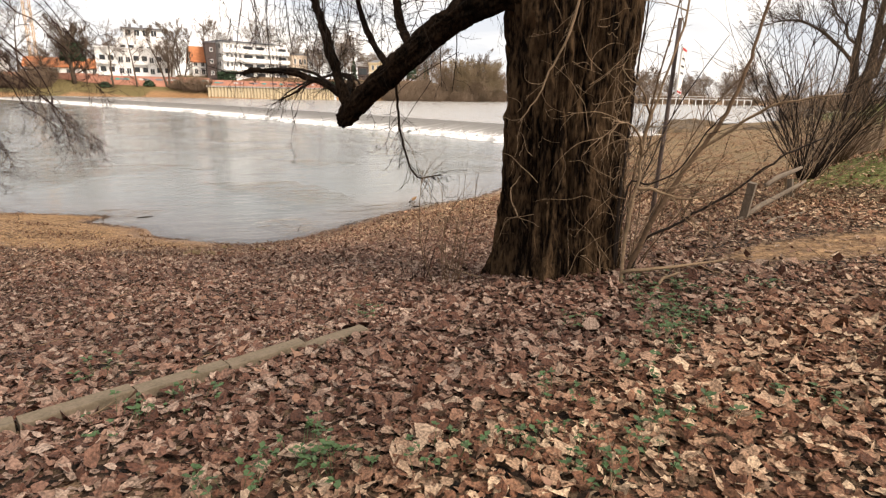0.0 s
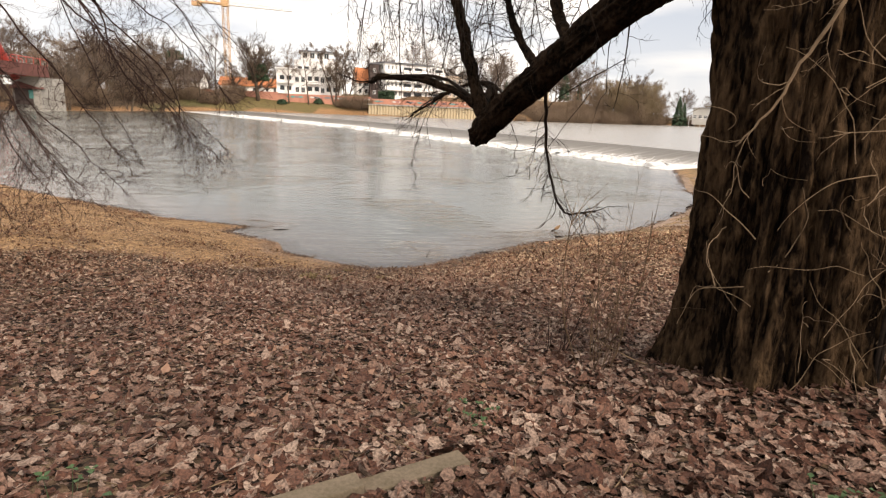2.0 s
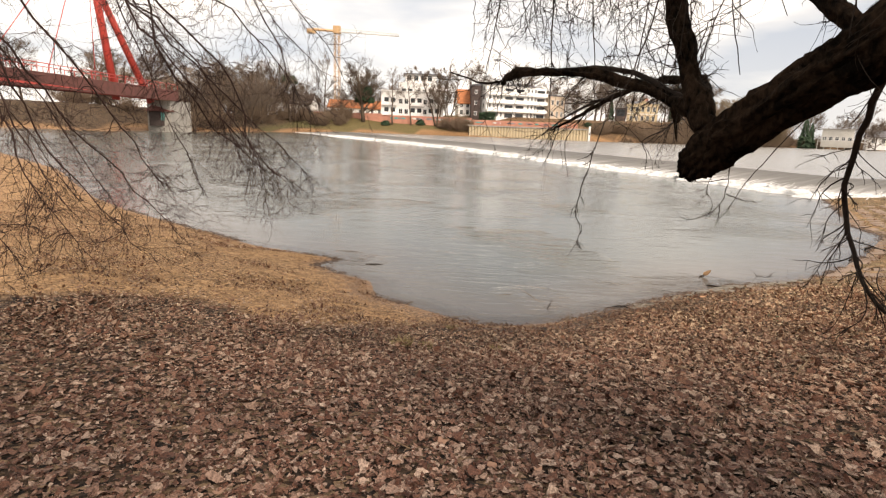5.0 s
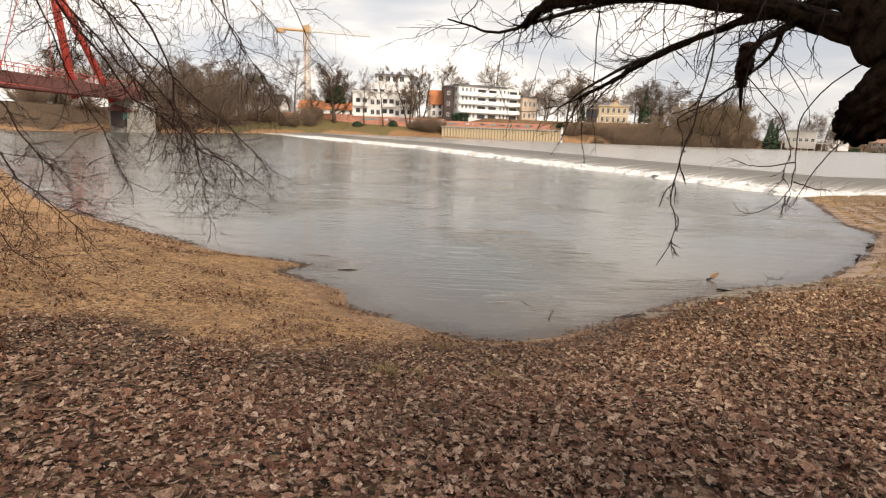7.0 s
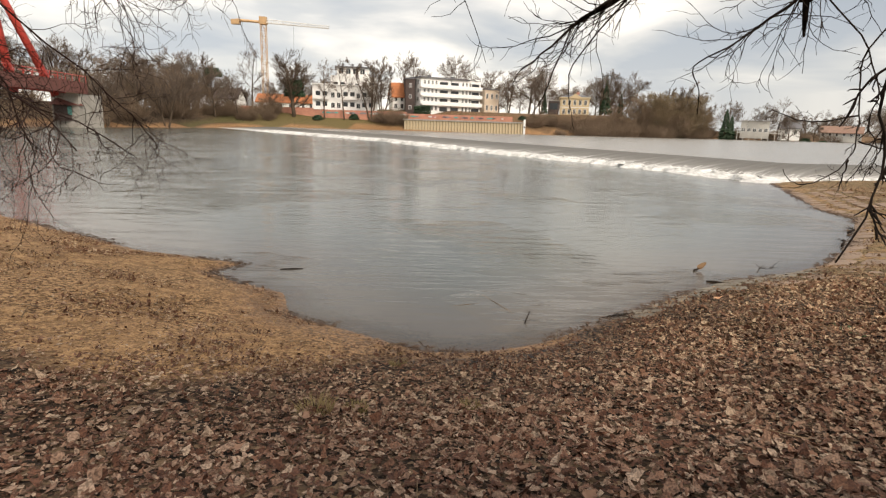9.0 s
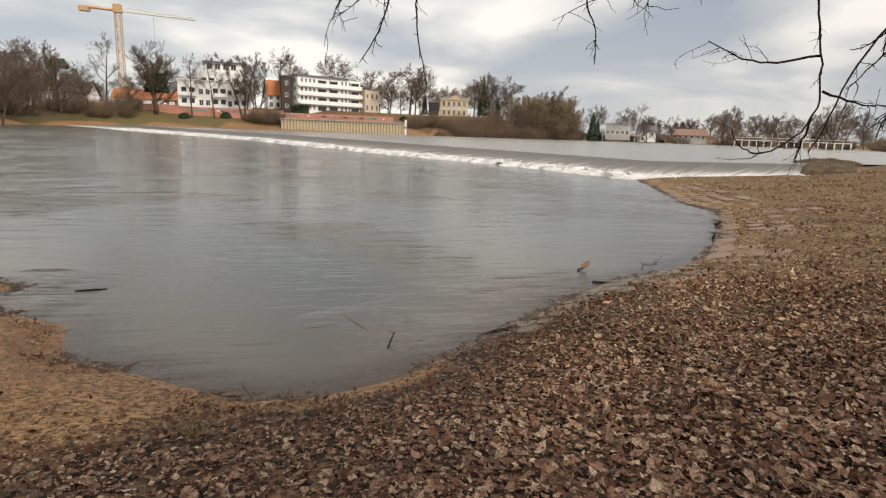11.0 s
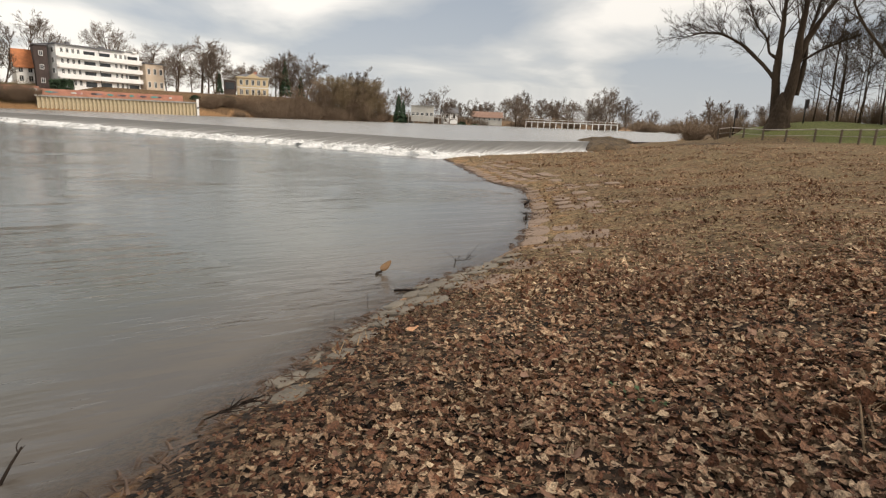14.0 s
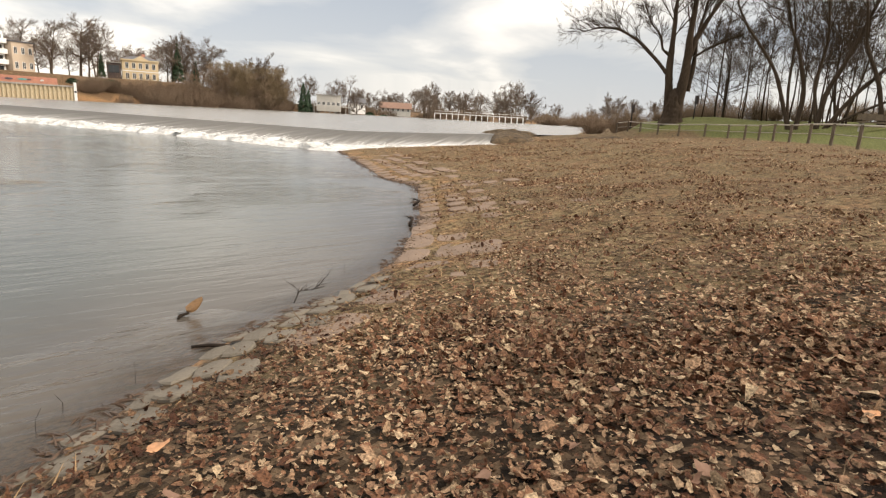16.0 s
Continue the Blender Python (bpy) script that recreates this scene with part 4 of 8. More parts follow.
    # fine twigs that hang from the high bough before the far bank
    for k in range(30):
        s = Soup()
        top = Vector((rnd.uniform(-1.0, 0.35), rnd.uniform(-0.9, 0.7), rnd.uniform(4.0, 4.6)))
        spray(s, rnd, bend(rnd, top, (rnd.uniform(-0.5, 0.4), rnd.uniform(-0.4, 0.4), -1), top.z - rnd.uniform(3.35, 3.75), 5, 0.05, 0.3), 0.005, 0.002, 9, 0.32, 0.02, sub=3, twig_r=0.0022, reach=1.0, crook=0.008)
        put("bough_twig", s, M_TWIG)
    # stub with loose bark under the branches
    s = Soup()
    bark_tube(s, ((1.0, 0.98, 3.30), (1.02, 1.06, 3.15), (1.03, 1.08, 3.02)), (0.045, 0.06, 0.028), 12, 0.012)
    s.tube(((1.02, 1.06, 3.05), (1.04, 1.08, 2.94), (1.06, 1.1, 2.86)), (0.018, 0.013, 0.006), 5)
    put("stub", s, M_LIMB)
    # pale shoots that cling to the trunk
    for i in range(110):
        s = Soup()
        a = rnd.choice((rnd.uniform(-2.9, -0.3), rnd.uniform(-1.9, -0.4)))
        h = rnd.uniform(0.0, 2.4)
        up, swing, bow, ln = rnd.uniform(-0.25, 1.0), rnd.uniform(-0.9, 0.9), rnd.uniform(-0.9, 0.9), rnd.uniform(0.3, 1.3)
        off, lift = rnd.uniform(0.0, 0.06), rnd.choice((0.0, 0.05, 0.12, 0.25, 0.4))
        keep = []
        for k in range(15):
            t = k / 14
            ang = a + swing * ln * t + bow * t * (1 - t) + 0.05 * noise.noise((i * 3.1, t * 3, 0))
            rad = 0.58 + off + lift * t * t + 0.02 * noise.noise((i * 2.3, t * 4, 4))
            z = z0 + max(0.08, h + up * ln * t - 0.25 * t * t * ln + 0.05 * noise.noise((i * 1.7, t * 3, 8)))
            keep.append(Vector((cx + math.cos(ang) * rad, cy + math.sin(ang) * rad, z)))
        s.tube(keep, taper(rnd.uniform(0.0020, 0.0045), 0.0010, 15), 5, False)
        put("shoot", s, M_TWIG_PALE, "thin pale shoot on the bark")
    s = Soup()
    line = [Vector(p) for p in ((2.0, -4.12, 4.3), (1.93, -4.12, 3.95), (1.88, -4.10, 3.65), (1.83, -4.07, 3.46), (1.74, -4.02, 3.27), (1.69, -3.98, 3.08), (1.60, -3.94, 2.96), (1.55, -3.90, 2.86))]
    spray(s, rnd, line, 0.013, 0.0045, 9, 0.5, 0.0, sub=3, sides=8, twig_r=0.003)
    put("hanging_stem", s, M_TWIG_PALE, "pale twisted stem hanging before the trunk")
    return tree


def build_shrub(name, label, x, y, stems, hmax, spread, lean, seed, material, r=0.012, kids=7):
    rnd = random.Random(seed)
    z = height(x, y)
    bush = empty(name, (x, y, z), label, "shrub")
    for i in range(stems):
        s = Soup()
        a = rnd.uniform(0, 2 * math.pi)
        p = Vector((math.cos(a) * 0.16 * rnd.random(), math.sin(a) * 0.16 * rnd.random(), -0.03))
        d = Vector((math.cos(a) * spread * rnd.random() + lean[0] * rnd.uniform(0.3, 1.2), math.sin(a) * spread * rnd.random() + lean[1] * rnd.uniform(0.3, 1.2), 1.0))
        ln = hmax * rnd.uniform(0.45, 1.0)
        line = bend(rnd, p, d, ln, 7, 0.015, 0.17)
        rr = r * ln / hmax * rnd.uniform(0.7, 1.2)
        s.tube(line, taper(rr, rr * 0.25, 8), 5)
        twigs = []
        for _ in range(kids):
            q, w = along(line, rnd.uniform(0.25, 0.95))
            d2 = w * 0.9 + Vector((rnd.uniform(-1, 1), rnd.uniform(-1, 1), rnd.uniform(-0.2, 0.7)))
            l2 = bend(rnd, q, d2, ln * rnd.uniform(0.15, 0.45), 4, 0.03, 0.16)
            twigs.append(l2)
        stem = part("stem", s, material, bush)
        for l2 in twigs:
            w = Soup()
            w.tube(l2, taper(rr * 0.42, rr * 0.15, 5), 3, False)
            part("twig", w, material, stem)
    return bush


def build_weeping():
    """The tree whose drooping twigs hang over the beach; its trunk stands aside of the way."""
    rnd = random.Random(5)
    cx, cy = -8.6, -4.6
    z0 = height(cx, cy) - 0.1
    tree = empty("weeping_willow", (cx, cy, z0), "bare weeping willow with thin reddish-brown hanging twigs", "tree")
    inv = Matrix.Translation((-cx, -cy, -z0))

    def put(name, s, material):
        s.v = [inv @ Vector(p) for p in s.v]
        return part(name, s, material, tree)

    put("trunk", bark_column(cx, cy, z0, ((0, 0.5), (0.5, 0.42), (2.5, 0.36), (5.5, 0.28)), rnd, 60, 50), M_LIMB)
    arms = (((-8.5, -4.5, 5.6), (-6.8, -2.6, 6.6), (-5.2, -0.9, 5.6), (-4.42, -0.55, 4.2)), ((-8.5, -4.5, 6.0), (-6.4, -2.2, 7.2), (-4.4, -0.4, 6.0), (-3.8, -0.1, 4.3)),
            ((-8.5, -4.5, 5.8), (-6.6, -1.6, 6.9), (-4.8, 0.6, 5.6), (-3.7, 0.5, 4.0)), ((-8.6, -4.5, 5.2), (-7.2, -2.2, 5.9), (-5.8, -0.2, 4.8), (-5.0, 0.3, 3.6)))
    for pts in arms:
        s = Soup()
        bark_tube(s, pts, (0.13, 0.07, 0.035, 0.016), 9, 0.006)
        put("arm", s, M_LIMB)
    falls = (
        ((-4.42, -0.55, 4.2), (-4.48, -0.3, 3.5), (-4.32, -0.12, 2.75), (-4.2, 0.2, 2.2), (-3.8, 0.45, 1.62)),
        ((-3.8, -0.1, 4.3), (-3.6, 0.1, 3.85), (-3.28, 0.3, 3.55), (-2.9, 0.6, 2.75), (-2.45, 0.75, 2.2)),
        ((-3.7, 0.5, 4.0), (-3.48, 0.4, 3.36), (-3.38, 0.82, 2.92), (-3.1, 1.2, 2.5), (-2.62, 1.6, 2.12)),
        ((-3.7, 0.5, 4.0), (-3.2, 0.9, 3.4), (-3.0, 0.95, 2.75), (-2.9, 1.1, 2.2)),
        ((-5.0, 0.3, 3.6), (-4.6, 0.5, 2.9), (-4.1, 0.58, 2.35), (-3.7, 0.8, 1.8)),
        ((-4.8, 0.6, 5.6), (-4.5, 1.2, 4.2), (-4.2, 1.5, 3.0), (-3.9, 1.7, 2.1)),
        ((-4.4, -0.4, 6.0), (-3.4, 0.2, 4.9), (-2.7, 0.5, 3.9), (-2.4, 0.7, 3.1)),
        ((-5.2, -0.9, 5.6), (-5.2, -0.2, 4.2), (-5.0, 0.4, 2.9), (-4.7, 0.9, 1.9)),
        ((-4.42, -0.55, 4.2), (-4.0, -0.2, 3.4), (-3.7, 0.1, 2.8), (-3.5, 0.3, 2.3)),
        ((-4.5, 1.2, 4.2), (-3.9, 1.6, 3.5), (-3.3, 2.0, 2.8), (-2.8, 2.2, 2.2)),
        ((-3.8, -0.1, 4.3), (-3.3, 0.5, 4.1), (-2.8, 1.0, 3.6), (-2.5, 1.3, 3.0)),
        ((-5.8, -0.2, 4.8), (-5.4, 0.8, 3.6), (-5.0, 1.3, 2.4), (-4.8, 1.6, 1.7)),
        ((-4.4, -0.4, 6.0), (-3.9, 0.4, 5.2), (-3.2, 1.1, 4.6), (-2.6, 1.7, 3.9), (-2.2, 2.0, 3.2)),
        ((-4.8, 0.6, 5.6), (-4.0, 1.3, 4.9), (-3.3, 2.0, 4.2), (-2.7, 2.6, 3.4)),
        ((-4.42, -0.55, 4.2), (-4.3, -0.6, 3.4), (-4.0, -0.7, 2.8), (-3.6, -0.7, 2.2)),
        ((-5.0, 0.3, 3.6), (-4.7, -0.1, 3.0), (-4.4, -0.2, 2.4), (-4.0, -0.1, 1.75)),
        ((-3.8, -0.1, 4.3), (-3.4, -0.2, 3.7), (-3.1, 0.0, 3.2), (-2.7, 0.2, 2.7)),
        ((-5.2, -0.9, 5.6), (-4.8, -0.9, 4.4), (-4.5, -0.9, 3.4), (-4.3, -0.7, 2.5)),
        ((-5.2, -0.2, 4.2), (-5.0, -0.5, 3.2), (-4.7, -0.4, 2.3), (-4.5, -0.2, 1.6)),
    )
    for pts in falls:
        s = Soup()
        spray(s, rnd, pts, 0.011, 0.003, 50, 0.66, 0.13, sub=9, wig=0.55, sides=5, twig_r=0.0027, start=0.03, reach=1.2, crook=0.022)
        put("hanging_branch", s, M_TWIG_RED)
    return tree


willow = build_willow()
build_weeping()


def build_sapling():
    """The bent pale stem that leans away from the willow's foot."""
    rnd = random.Random(19)
    x, y = 2.42, -4.28
    z = height(x, y)
    tree = empty("sapling", (x, y, z), "bent pale sapling growing against the willow's foot", "tree")
    for pts, r0, r1, kids in (((( 0, 0, -0.1), (0, 0.02, 0.35), (0.03, 0.0, 0.72), (0.06, -0.01, 0.92), (0.06, 0.0, 1.2), (0.13, -0.03, 1.55), (0.3, -0.05, 2.1), (0.4, 0.0, 2.9)), 0.017, 0.007, 16), (((0.05, 0, 0.85), (0.16, -0.08, 0.84), (0.4, -0.15, 0.75), (0.7, -0.2, 0.8)), 0.016, 0.005, 10), (((0.06, 0, 1.1), (-0.02, -0.1, 1.25), (-0.22, -0.2, 1.38), (-0.5, -0.25, 1.42)), 0.014, 0.003, 8), (((0.1, 0, 1.45), (-0.1, -0.15, 1.62), (-0.25, -0.25, 1.7)), 0.010, 0.003, 6), (((0.0, 0, 0.12), (0.3, -0.2, 0.2), (0.8, -0.3, 0.26)), 0.018, 0.008, 6)):
        s = Soup()
        spray(s, rnd, pts, r0, r1, kids, 0.55, 0.0, sub=3, sides=7, twig_r=0.005)
        part("stem", s, M_TWIG_PALE, tree)
    return tree


build_sapling()


def build_elder():
    """The arching stems that spring from the willow's foot and fork over the trodden path."""
    rnd = random.Random(23)
    x, y = 2.70, -3.96
    z = height(x, y)
    bush = empty("arching_shrub", (x, y, z), "bare shrub with arching grey-brown stems springing from the willow's foot", "shrub")
    base = Vector((x, y, z))
    stems = (
        ("stem", ((2.70, -3.96, z - 0.05), (2.78, -4.04, 1.87), (2.91, -4.15, 2.29), (3.05, -4.27, 2.65), (3.17, -4.38, 2.90), (3.25, -4.44, 3.22), (3.29, -4.49, 3.56), (3.36, -4.5, 4.0)), 0.027, 0.010, 15, M_TWIG_BROWN),
        ("stem", ((3.05, -4.27, 2.65), (3.24, -4.44, 2.86), (3.41, -4.58, 3.04), (3.56, -4.72, 3.08), (3.9, -4.8, 3.14)), 0.015, 0.006, 14, M_TWIG_PALE),
        ("stem", ((2.72, -3.98, z), (2.80, -4.05, 1.88), (2.98, -4.21, 2.0), (3.1, -4.32, 2.16), (3.26, -4.46, 2.29), (3.41, -4.59, 2.51), (3.55, -4.7, 2.67), (3.8, -4.8, 2.8)), 0.014, 0.006, 12, M_TWIG),
        ("stem", ((2.62, -3.9, z), (2.63, -3.91, 2.39), (2.79, -4.05, 2.33), (2.96, -4.2, 2.48), (3.08, -4.3, 2.8), (3.17, -4.37, 2.95)), 0.011, 0.005, 8, M_TWIG),
        ("stem", ((2.60, -3.89, z), (2.60, -3.89, 2.42), (2.62, -3.9, 2.77), (2.63, -3.91, 3.26), (2.66, -3.93, 3.9)), 0.015, 0.007, 12, M_TWIG),
        ("stem", ((2.66, -3.93, z), (2.70, -3.9, 2.3), (2.80, -3.9, 2.9), (2.93, -3.92, 3.6), (3.0, -3.95, 4.1)), 0.012, 0.005, 12, M_TWIG_BROWN),
    )
    for name, pts, r0, r1, kids, material in stems:
        s = Soup()
        spray(s, rnd, [Vector(q) - base for q in pts], r0, r1, kids, 0.5, 0.0, sub=4, wig=0.22, sides=8, twig_r=0.0032)
        part(name, s, material, bush)


build_elder()
build_shrub("sapling_shrub", "pale leafless shoots fanning out beside the willow's foot", 2.95, -3.75, 8, 2.6, 0.6, (0.6, 0.15), 3, M_TWIG_BROWN, 0.010, 9)
build_shrub("thicket", "tangled dark thicket of thin stems and brambles beside the fallen rails", 9.3, -0.2, 46, 3.4, 0.9, (0.0, 0.0), 13, M_TWIG, 0.016, 12)
build_shrub("thicket", "tangled dark thicket of thin stems and brambles beside the fallen rails", 10.6, 0.3, 40, 3.0, 0.9, (0.1, 0.0), 14, M_TWIG_BROWN, 0.014, 12)
build_shrub("bramble", "arching pale bramble canes over the fallen rails", 7.8, -1.2, 16, 2.6, 1.6, (0.3, -0.1), 15, M_TWIG_PALE, 0.010, 5)
build_shrub("sapling_shrub", "thin leafless shoots rising behind the willow", 3.4, -2.6, 10, 3.4, 0.35, (0.2, 0.1), 8, M_TWIG, 0.014, 8)
build_shrub("dead_stalks", "dry brown stalks standing in fallen leaves by the willow", 1.25, -3.05, 13, 1.3, 0.4, (-0.05, 0.0), 4, M_TWIG_BROWN, 0.0065, 6)
build_shrub("dead_stalks", "tall thin bare stalks before the water", 1.6, -2.3, 4, 1.9, 0.25, (-0.02, 0.05), 6, M_TWIG_PALE, 0.006, 4)
build_shrub("dead_stalks", "dry brown stalks standing in fallen leaves by the willow", 1.05, -2.6, 12, 0.8, 0.5, (0.0, 0.0), 9, M_TWIG_RED, 0.006, 4)
for k, (x, y, n, h) in enumerate(((3.03, 2.02, 5, 0.42), (0.83, 1.3, 4, 0.34), (2.3, 1.56, 4, 0.36), (0.87, 1.61, 3, 0.3), (1.01, -0.62, 5, 0.45))):
    build_shrub("dead_stalks", "few thin dry stalks standing in fallen leaves", x, y, n, h, 0.12, (0.02, 0.03), 60 + k, M_TWIG_BROWN, 0.0032, 2)


# ---- the far bank ----
def plane_box(parent, name, lo, hi, material, label=""):
    s = Soup()
    s.box(lo, hi)
    return part(name, s, material, parent, label, False)


def window_meshes(w, h, frame_material):
    f, p = Soup(), Soup()
    t = 0.09
    for lo, hi in (((0, -0.05, 0), (t, 0.02, h)), ((w - t, -0.05, 0), (w, 0.02, h)), ((t, -0.05, 0), (w - t, 0.02, t)), ((t, -0.05, h - t), (w - t, 0.02, h)), ((w / 2 - 0.035, -0.04, t), (w / 2 + 0.035, 0.02, h - t))):
        f.box(lo, hi)
    p.box((t, -0.012, t), (w - t, 0.015, h - t))
    return f.mesh("window", frame_material, False), p.mesh("pane", M_GLASS, False)


def add_window(parent, meshes, x, y, z, turn=0):
    win = part("window", meshes[0], None, parent)
    win.matrix_basis = pose(x, y, z, 0, 0, turn)
    part("pane", meshes[1], None, win)


def gable_roof(parent, x0, x1, y0, y1, z, rise, material, over=0.5):
    s = Soup()
    m = (y0 + y1) / 2
    v = [(x0 - over, y0 - over, z - 0.1), (x1 + over, y0 - over, z - 0.1), (x1 + over, m, z + rise), (x0 - over, m, z + rise), (x0 - over, y1 + over, z - 0.1), (x1 + over, y1 + over, z - 0.1)]
    low = [(a, b, c - 0.25) for a, b, c in v]
    s.add(v + low, [(0, 1, 2, 3), (3, 2, 5, 4), (7, 6, 9, 8), (8, 9, 10, 11), (0, 6, 7, 1), (4, 5, 11, 10), (0, 3, 9, 6), (3, 4, 10, 9), (1, 7, 8, 2), (2, 8, 11, 5)])
    part("roof", s, material, parent, "", False)
    for x in (x0, x1):
        g = Soup()
        k = 0.12 if x == x0 else -0.12
        g.add([(x, y0, z - 0.1), (x, y1, z - 0.1), (x, m, z + rise - 0.3), (x + k, y0, z - 0.1), (x + k, y1, z - 0.1), (x + k, m, z + rise - 0.3)], [(0, 1, 2), (3, 5, 4), (0, 3, 4, 1), (1, 4, 5, 2), (2, 5, 3, 0)])
        part("gable", g, M_PLASTER, parent, "", False)


def build_long_block():
    """White four-storey apartment house with balcony bands and a rounded end."""
    L, D, H, st = 22.5, 10.0, 10.6, 2.6
    b = empty("apartment_building", pose(-6.5, 183, 6.3, 0, 0, 30), "long white four-storey apartment house with balcony bands", "building")
    plane_box(b, "wall", (0, 0.9, -1.5), (L, D, H), M_PLASTER)
    plane_box(b, "roof", (-0.4, 0.3, H), (L - 4.6, D + 0.3, H + 0.35), M_GREYROOF, "dark flat roof with an overhang")
    s = Soup()
    for i in range(17):
        a = -math.pi / 2 + math.pi * i / 16
        for z in (H + 0.02, H + 0.5):
            s.v.append((L - 2.2 + 2.6 * math.cos(a), 3.0 + 2.6 * math.sin(a), z))
    s.f = [(2 * i, 2 * i + 2, 2 * i + 3, 2 * i + 1) for i in range(16)] + [tuple(range(1, 34, 2)), tuple(range(32, -1, -2))]
    part("roof_drum", s, M_PLASTER, b)
    win, wide = window_meshes(0.75, 1.45, M_WHITE), window_meshes(2.9, 1.35, M_DARK)
    end = window_meshes(1.0, 1.4, M_WHITE)
    for k in range(4):
        z = k * st
        if k:
            s = Soup()
            s.box((-0.1, -0.15, z - 0.1), (L + 0.1, 0.9, z + 0.08))
            s.box((-0.1, -0.25, z - 0.25), (L + 0.1, -0.1, z + 0.95))
            s.box((L - 0.0, -0.1, z - 0.25), (L + 0.15, 2.6, z + 0.95))
            part("balcony", s, M_PLASTER, b, "white balcony parapet", False)
        for x in (1.0, 2.4, 3.8, 5.2):
            add_window(b, win, x, 0.88, z + 0.75)
        add_window(b, wide, 6.9, 0.88, z + 0.55)
        add_window(b, wide, 11.0, 0.88, z + 0.55)
        for x in (15.2, 16.6, 18.0):
            add_window(b, win, x, 0.88, z + 0.75)
        add_window(b, wide, 19.0, 0.88, z + 0.55)
        for y in (3.0, 6.0):
            add_window(b, end, -0.02, y, z + 0.85, -90)
    s = Soup()
    s.tube(((10.6, 0.1, -1.0), (10.6, 0.1, H - 0.3)), (0.09, 0.09), 6)
    part("drainpipe", s, M_DARK, b)
    for x in (5.0, 14.0):
        plane_box(b, "chimney", (x, 5, H + 0.3), (x + 0.9, 5.9, H + 1.3), M_GREYROOF)


def build_stepped_block():
    """White stepped apartment house with loggias."""
    b = empty("apartment_building", pose(-40.2, 181, 6.3, 0, 0, 9), "white stepped apartment house with loggias and roof terrace", "building")
    st = 3.0
    for name, x0, x1, y0, z0, z1 in (("wall", 0, 20, 0, -1.5, 7.4), ("upper_wall", 5.5, 20, 1.2, 7.4, 10.4), ("penthouse_wall", 7.5, 17.5, 2.4, 10.4, 13.0)):
        plane_box(b, name, (x0, y0, z0), (x1, 11, z1), M_PLASTER)
    plane_box(b, "roof", (6.9, 1.7, 13.0), (18.1, 11.3, 13.3), M_GREYROOF)
    plane_box(b, "terrace_edge", (0 - 0.2, -0.35, 7.4), (5.45, 10.8, 7.75), M_PLASTER)
    plane_box(b, "terrace_edge", (5.5, -0.35, 7.42), (20.2, 1.15, 7.62), M_PLASTER)
    logg, win, pent = window_meshes(1.35, 1.35, M_DARK), window_meshes(1.2, 1.6, M_WHITE), window_meshes(1.5, 1.7, M_WHITE)
    for k in range(3):
        z = 0.3 + k * st - (0.8 if k == 0 else 0.7)
        y = -0.02 if k < 2 else 1.18
        for x in ((0.8, 9.2, 15.0) if k < 2 else (6.2, 15.2)):
            add_window(b, logg, x + 0.2, y, z + 1.5)
            add_window(b, logg, x + 2.3, y, z + 1.5)
            s = Soup()
            s.box((x - 0.2, y - 1.0, z + 0.55), (x + 4.2, y - 0.86, z + 1.5))
            s.box((x - 0.2, y - 1.0, z + 0.45), (x + 4.2, y, z + 0.57))
            part("balcony", s, M_PLASTER, b, "white balcony parapet", False)
        for x in ((5.6, 7.4, 13.4) if k < 2 else (11.0, 13.0)):
            add_window(b, win, x, y, z + 1.0)
    for x in (8.0, 10.2, 12.4, 14.6):
        add_window(b, pent, x, 2.38, 11.0)
    for x, y in ((9, 5), (12, 6), (14.5, 5)):
        plane_box(b, "chimney", (x, y, 13.3), (x + 0.7, y + 0.7, 14.4), M_GREYROOF)


def build_house(name, label, place, turn, w, d, h, rise, wall, roof, cols, rows, ww=1.0, wh=1.5):
    b = empty(name, pose(*place, 0, 0, turn), label, "building")
    plane_box(b, "wall", (0, 0, -1.5), (w, d, h), wall)
    if rise:
        gable_roof(b, 0, w, 0, d, h, rise, roof)
    else:
        plane_box(b, "roof", (-0.3, -0.3, h), (w + 0.3, d + 0.3, h + 0.3), roof)
    mesh = window_meshes(ww, wh, M_WHITE)
    for i in range(cols):
        for j in range(rows):
            add_window(b, mesh, (i + 0.5) * w / cols - ww / 2, -0.02, 0.8 + j * h / rows)
    return b


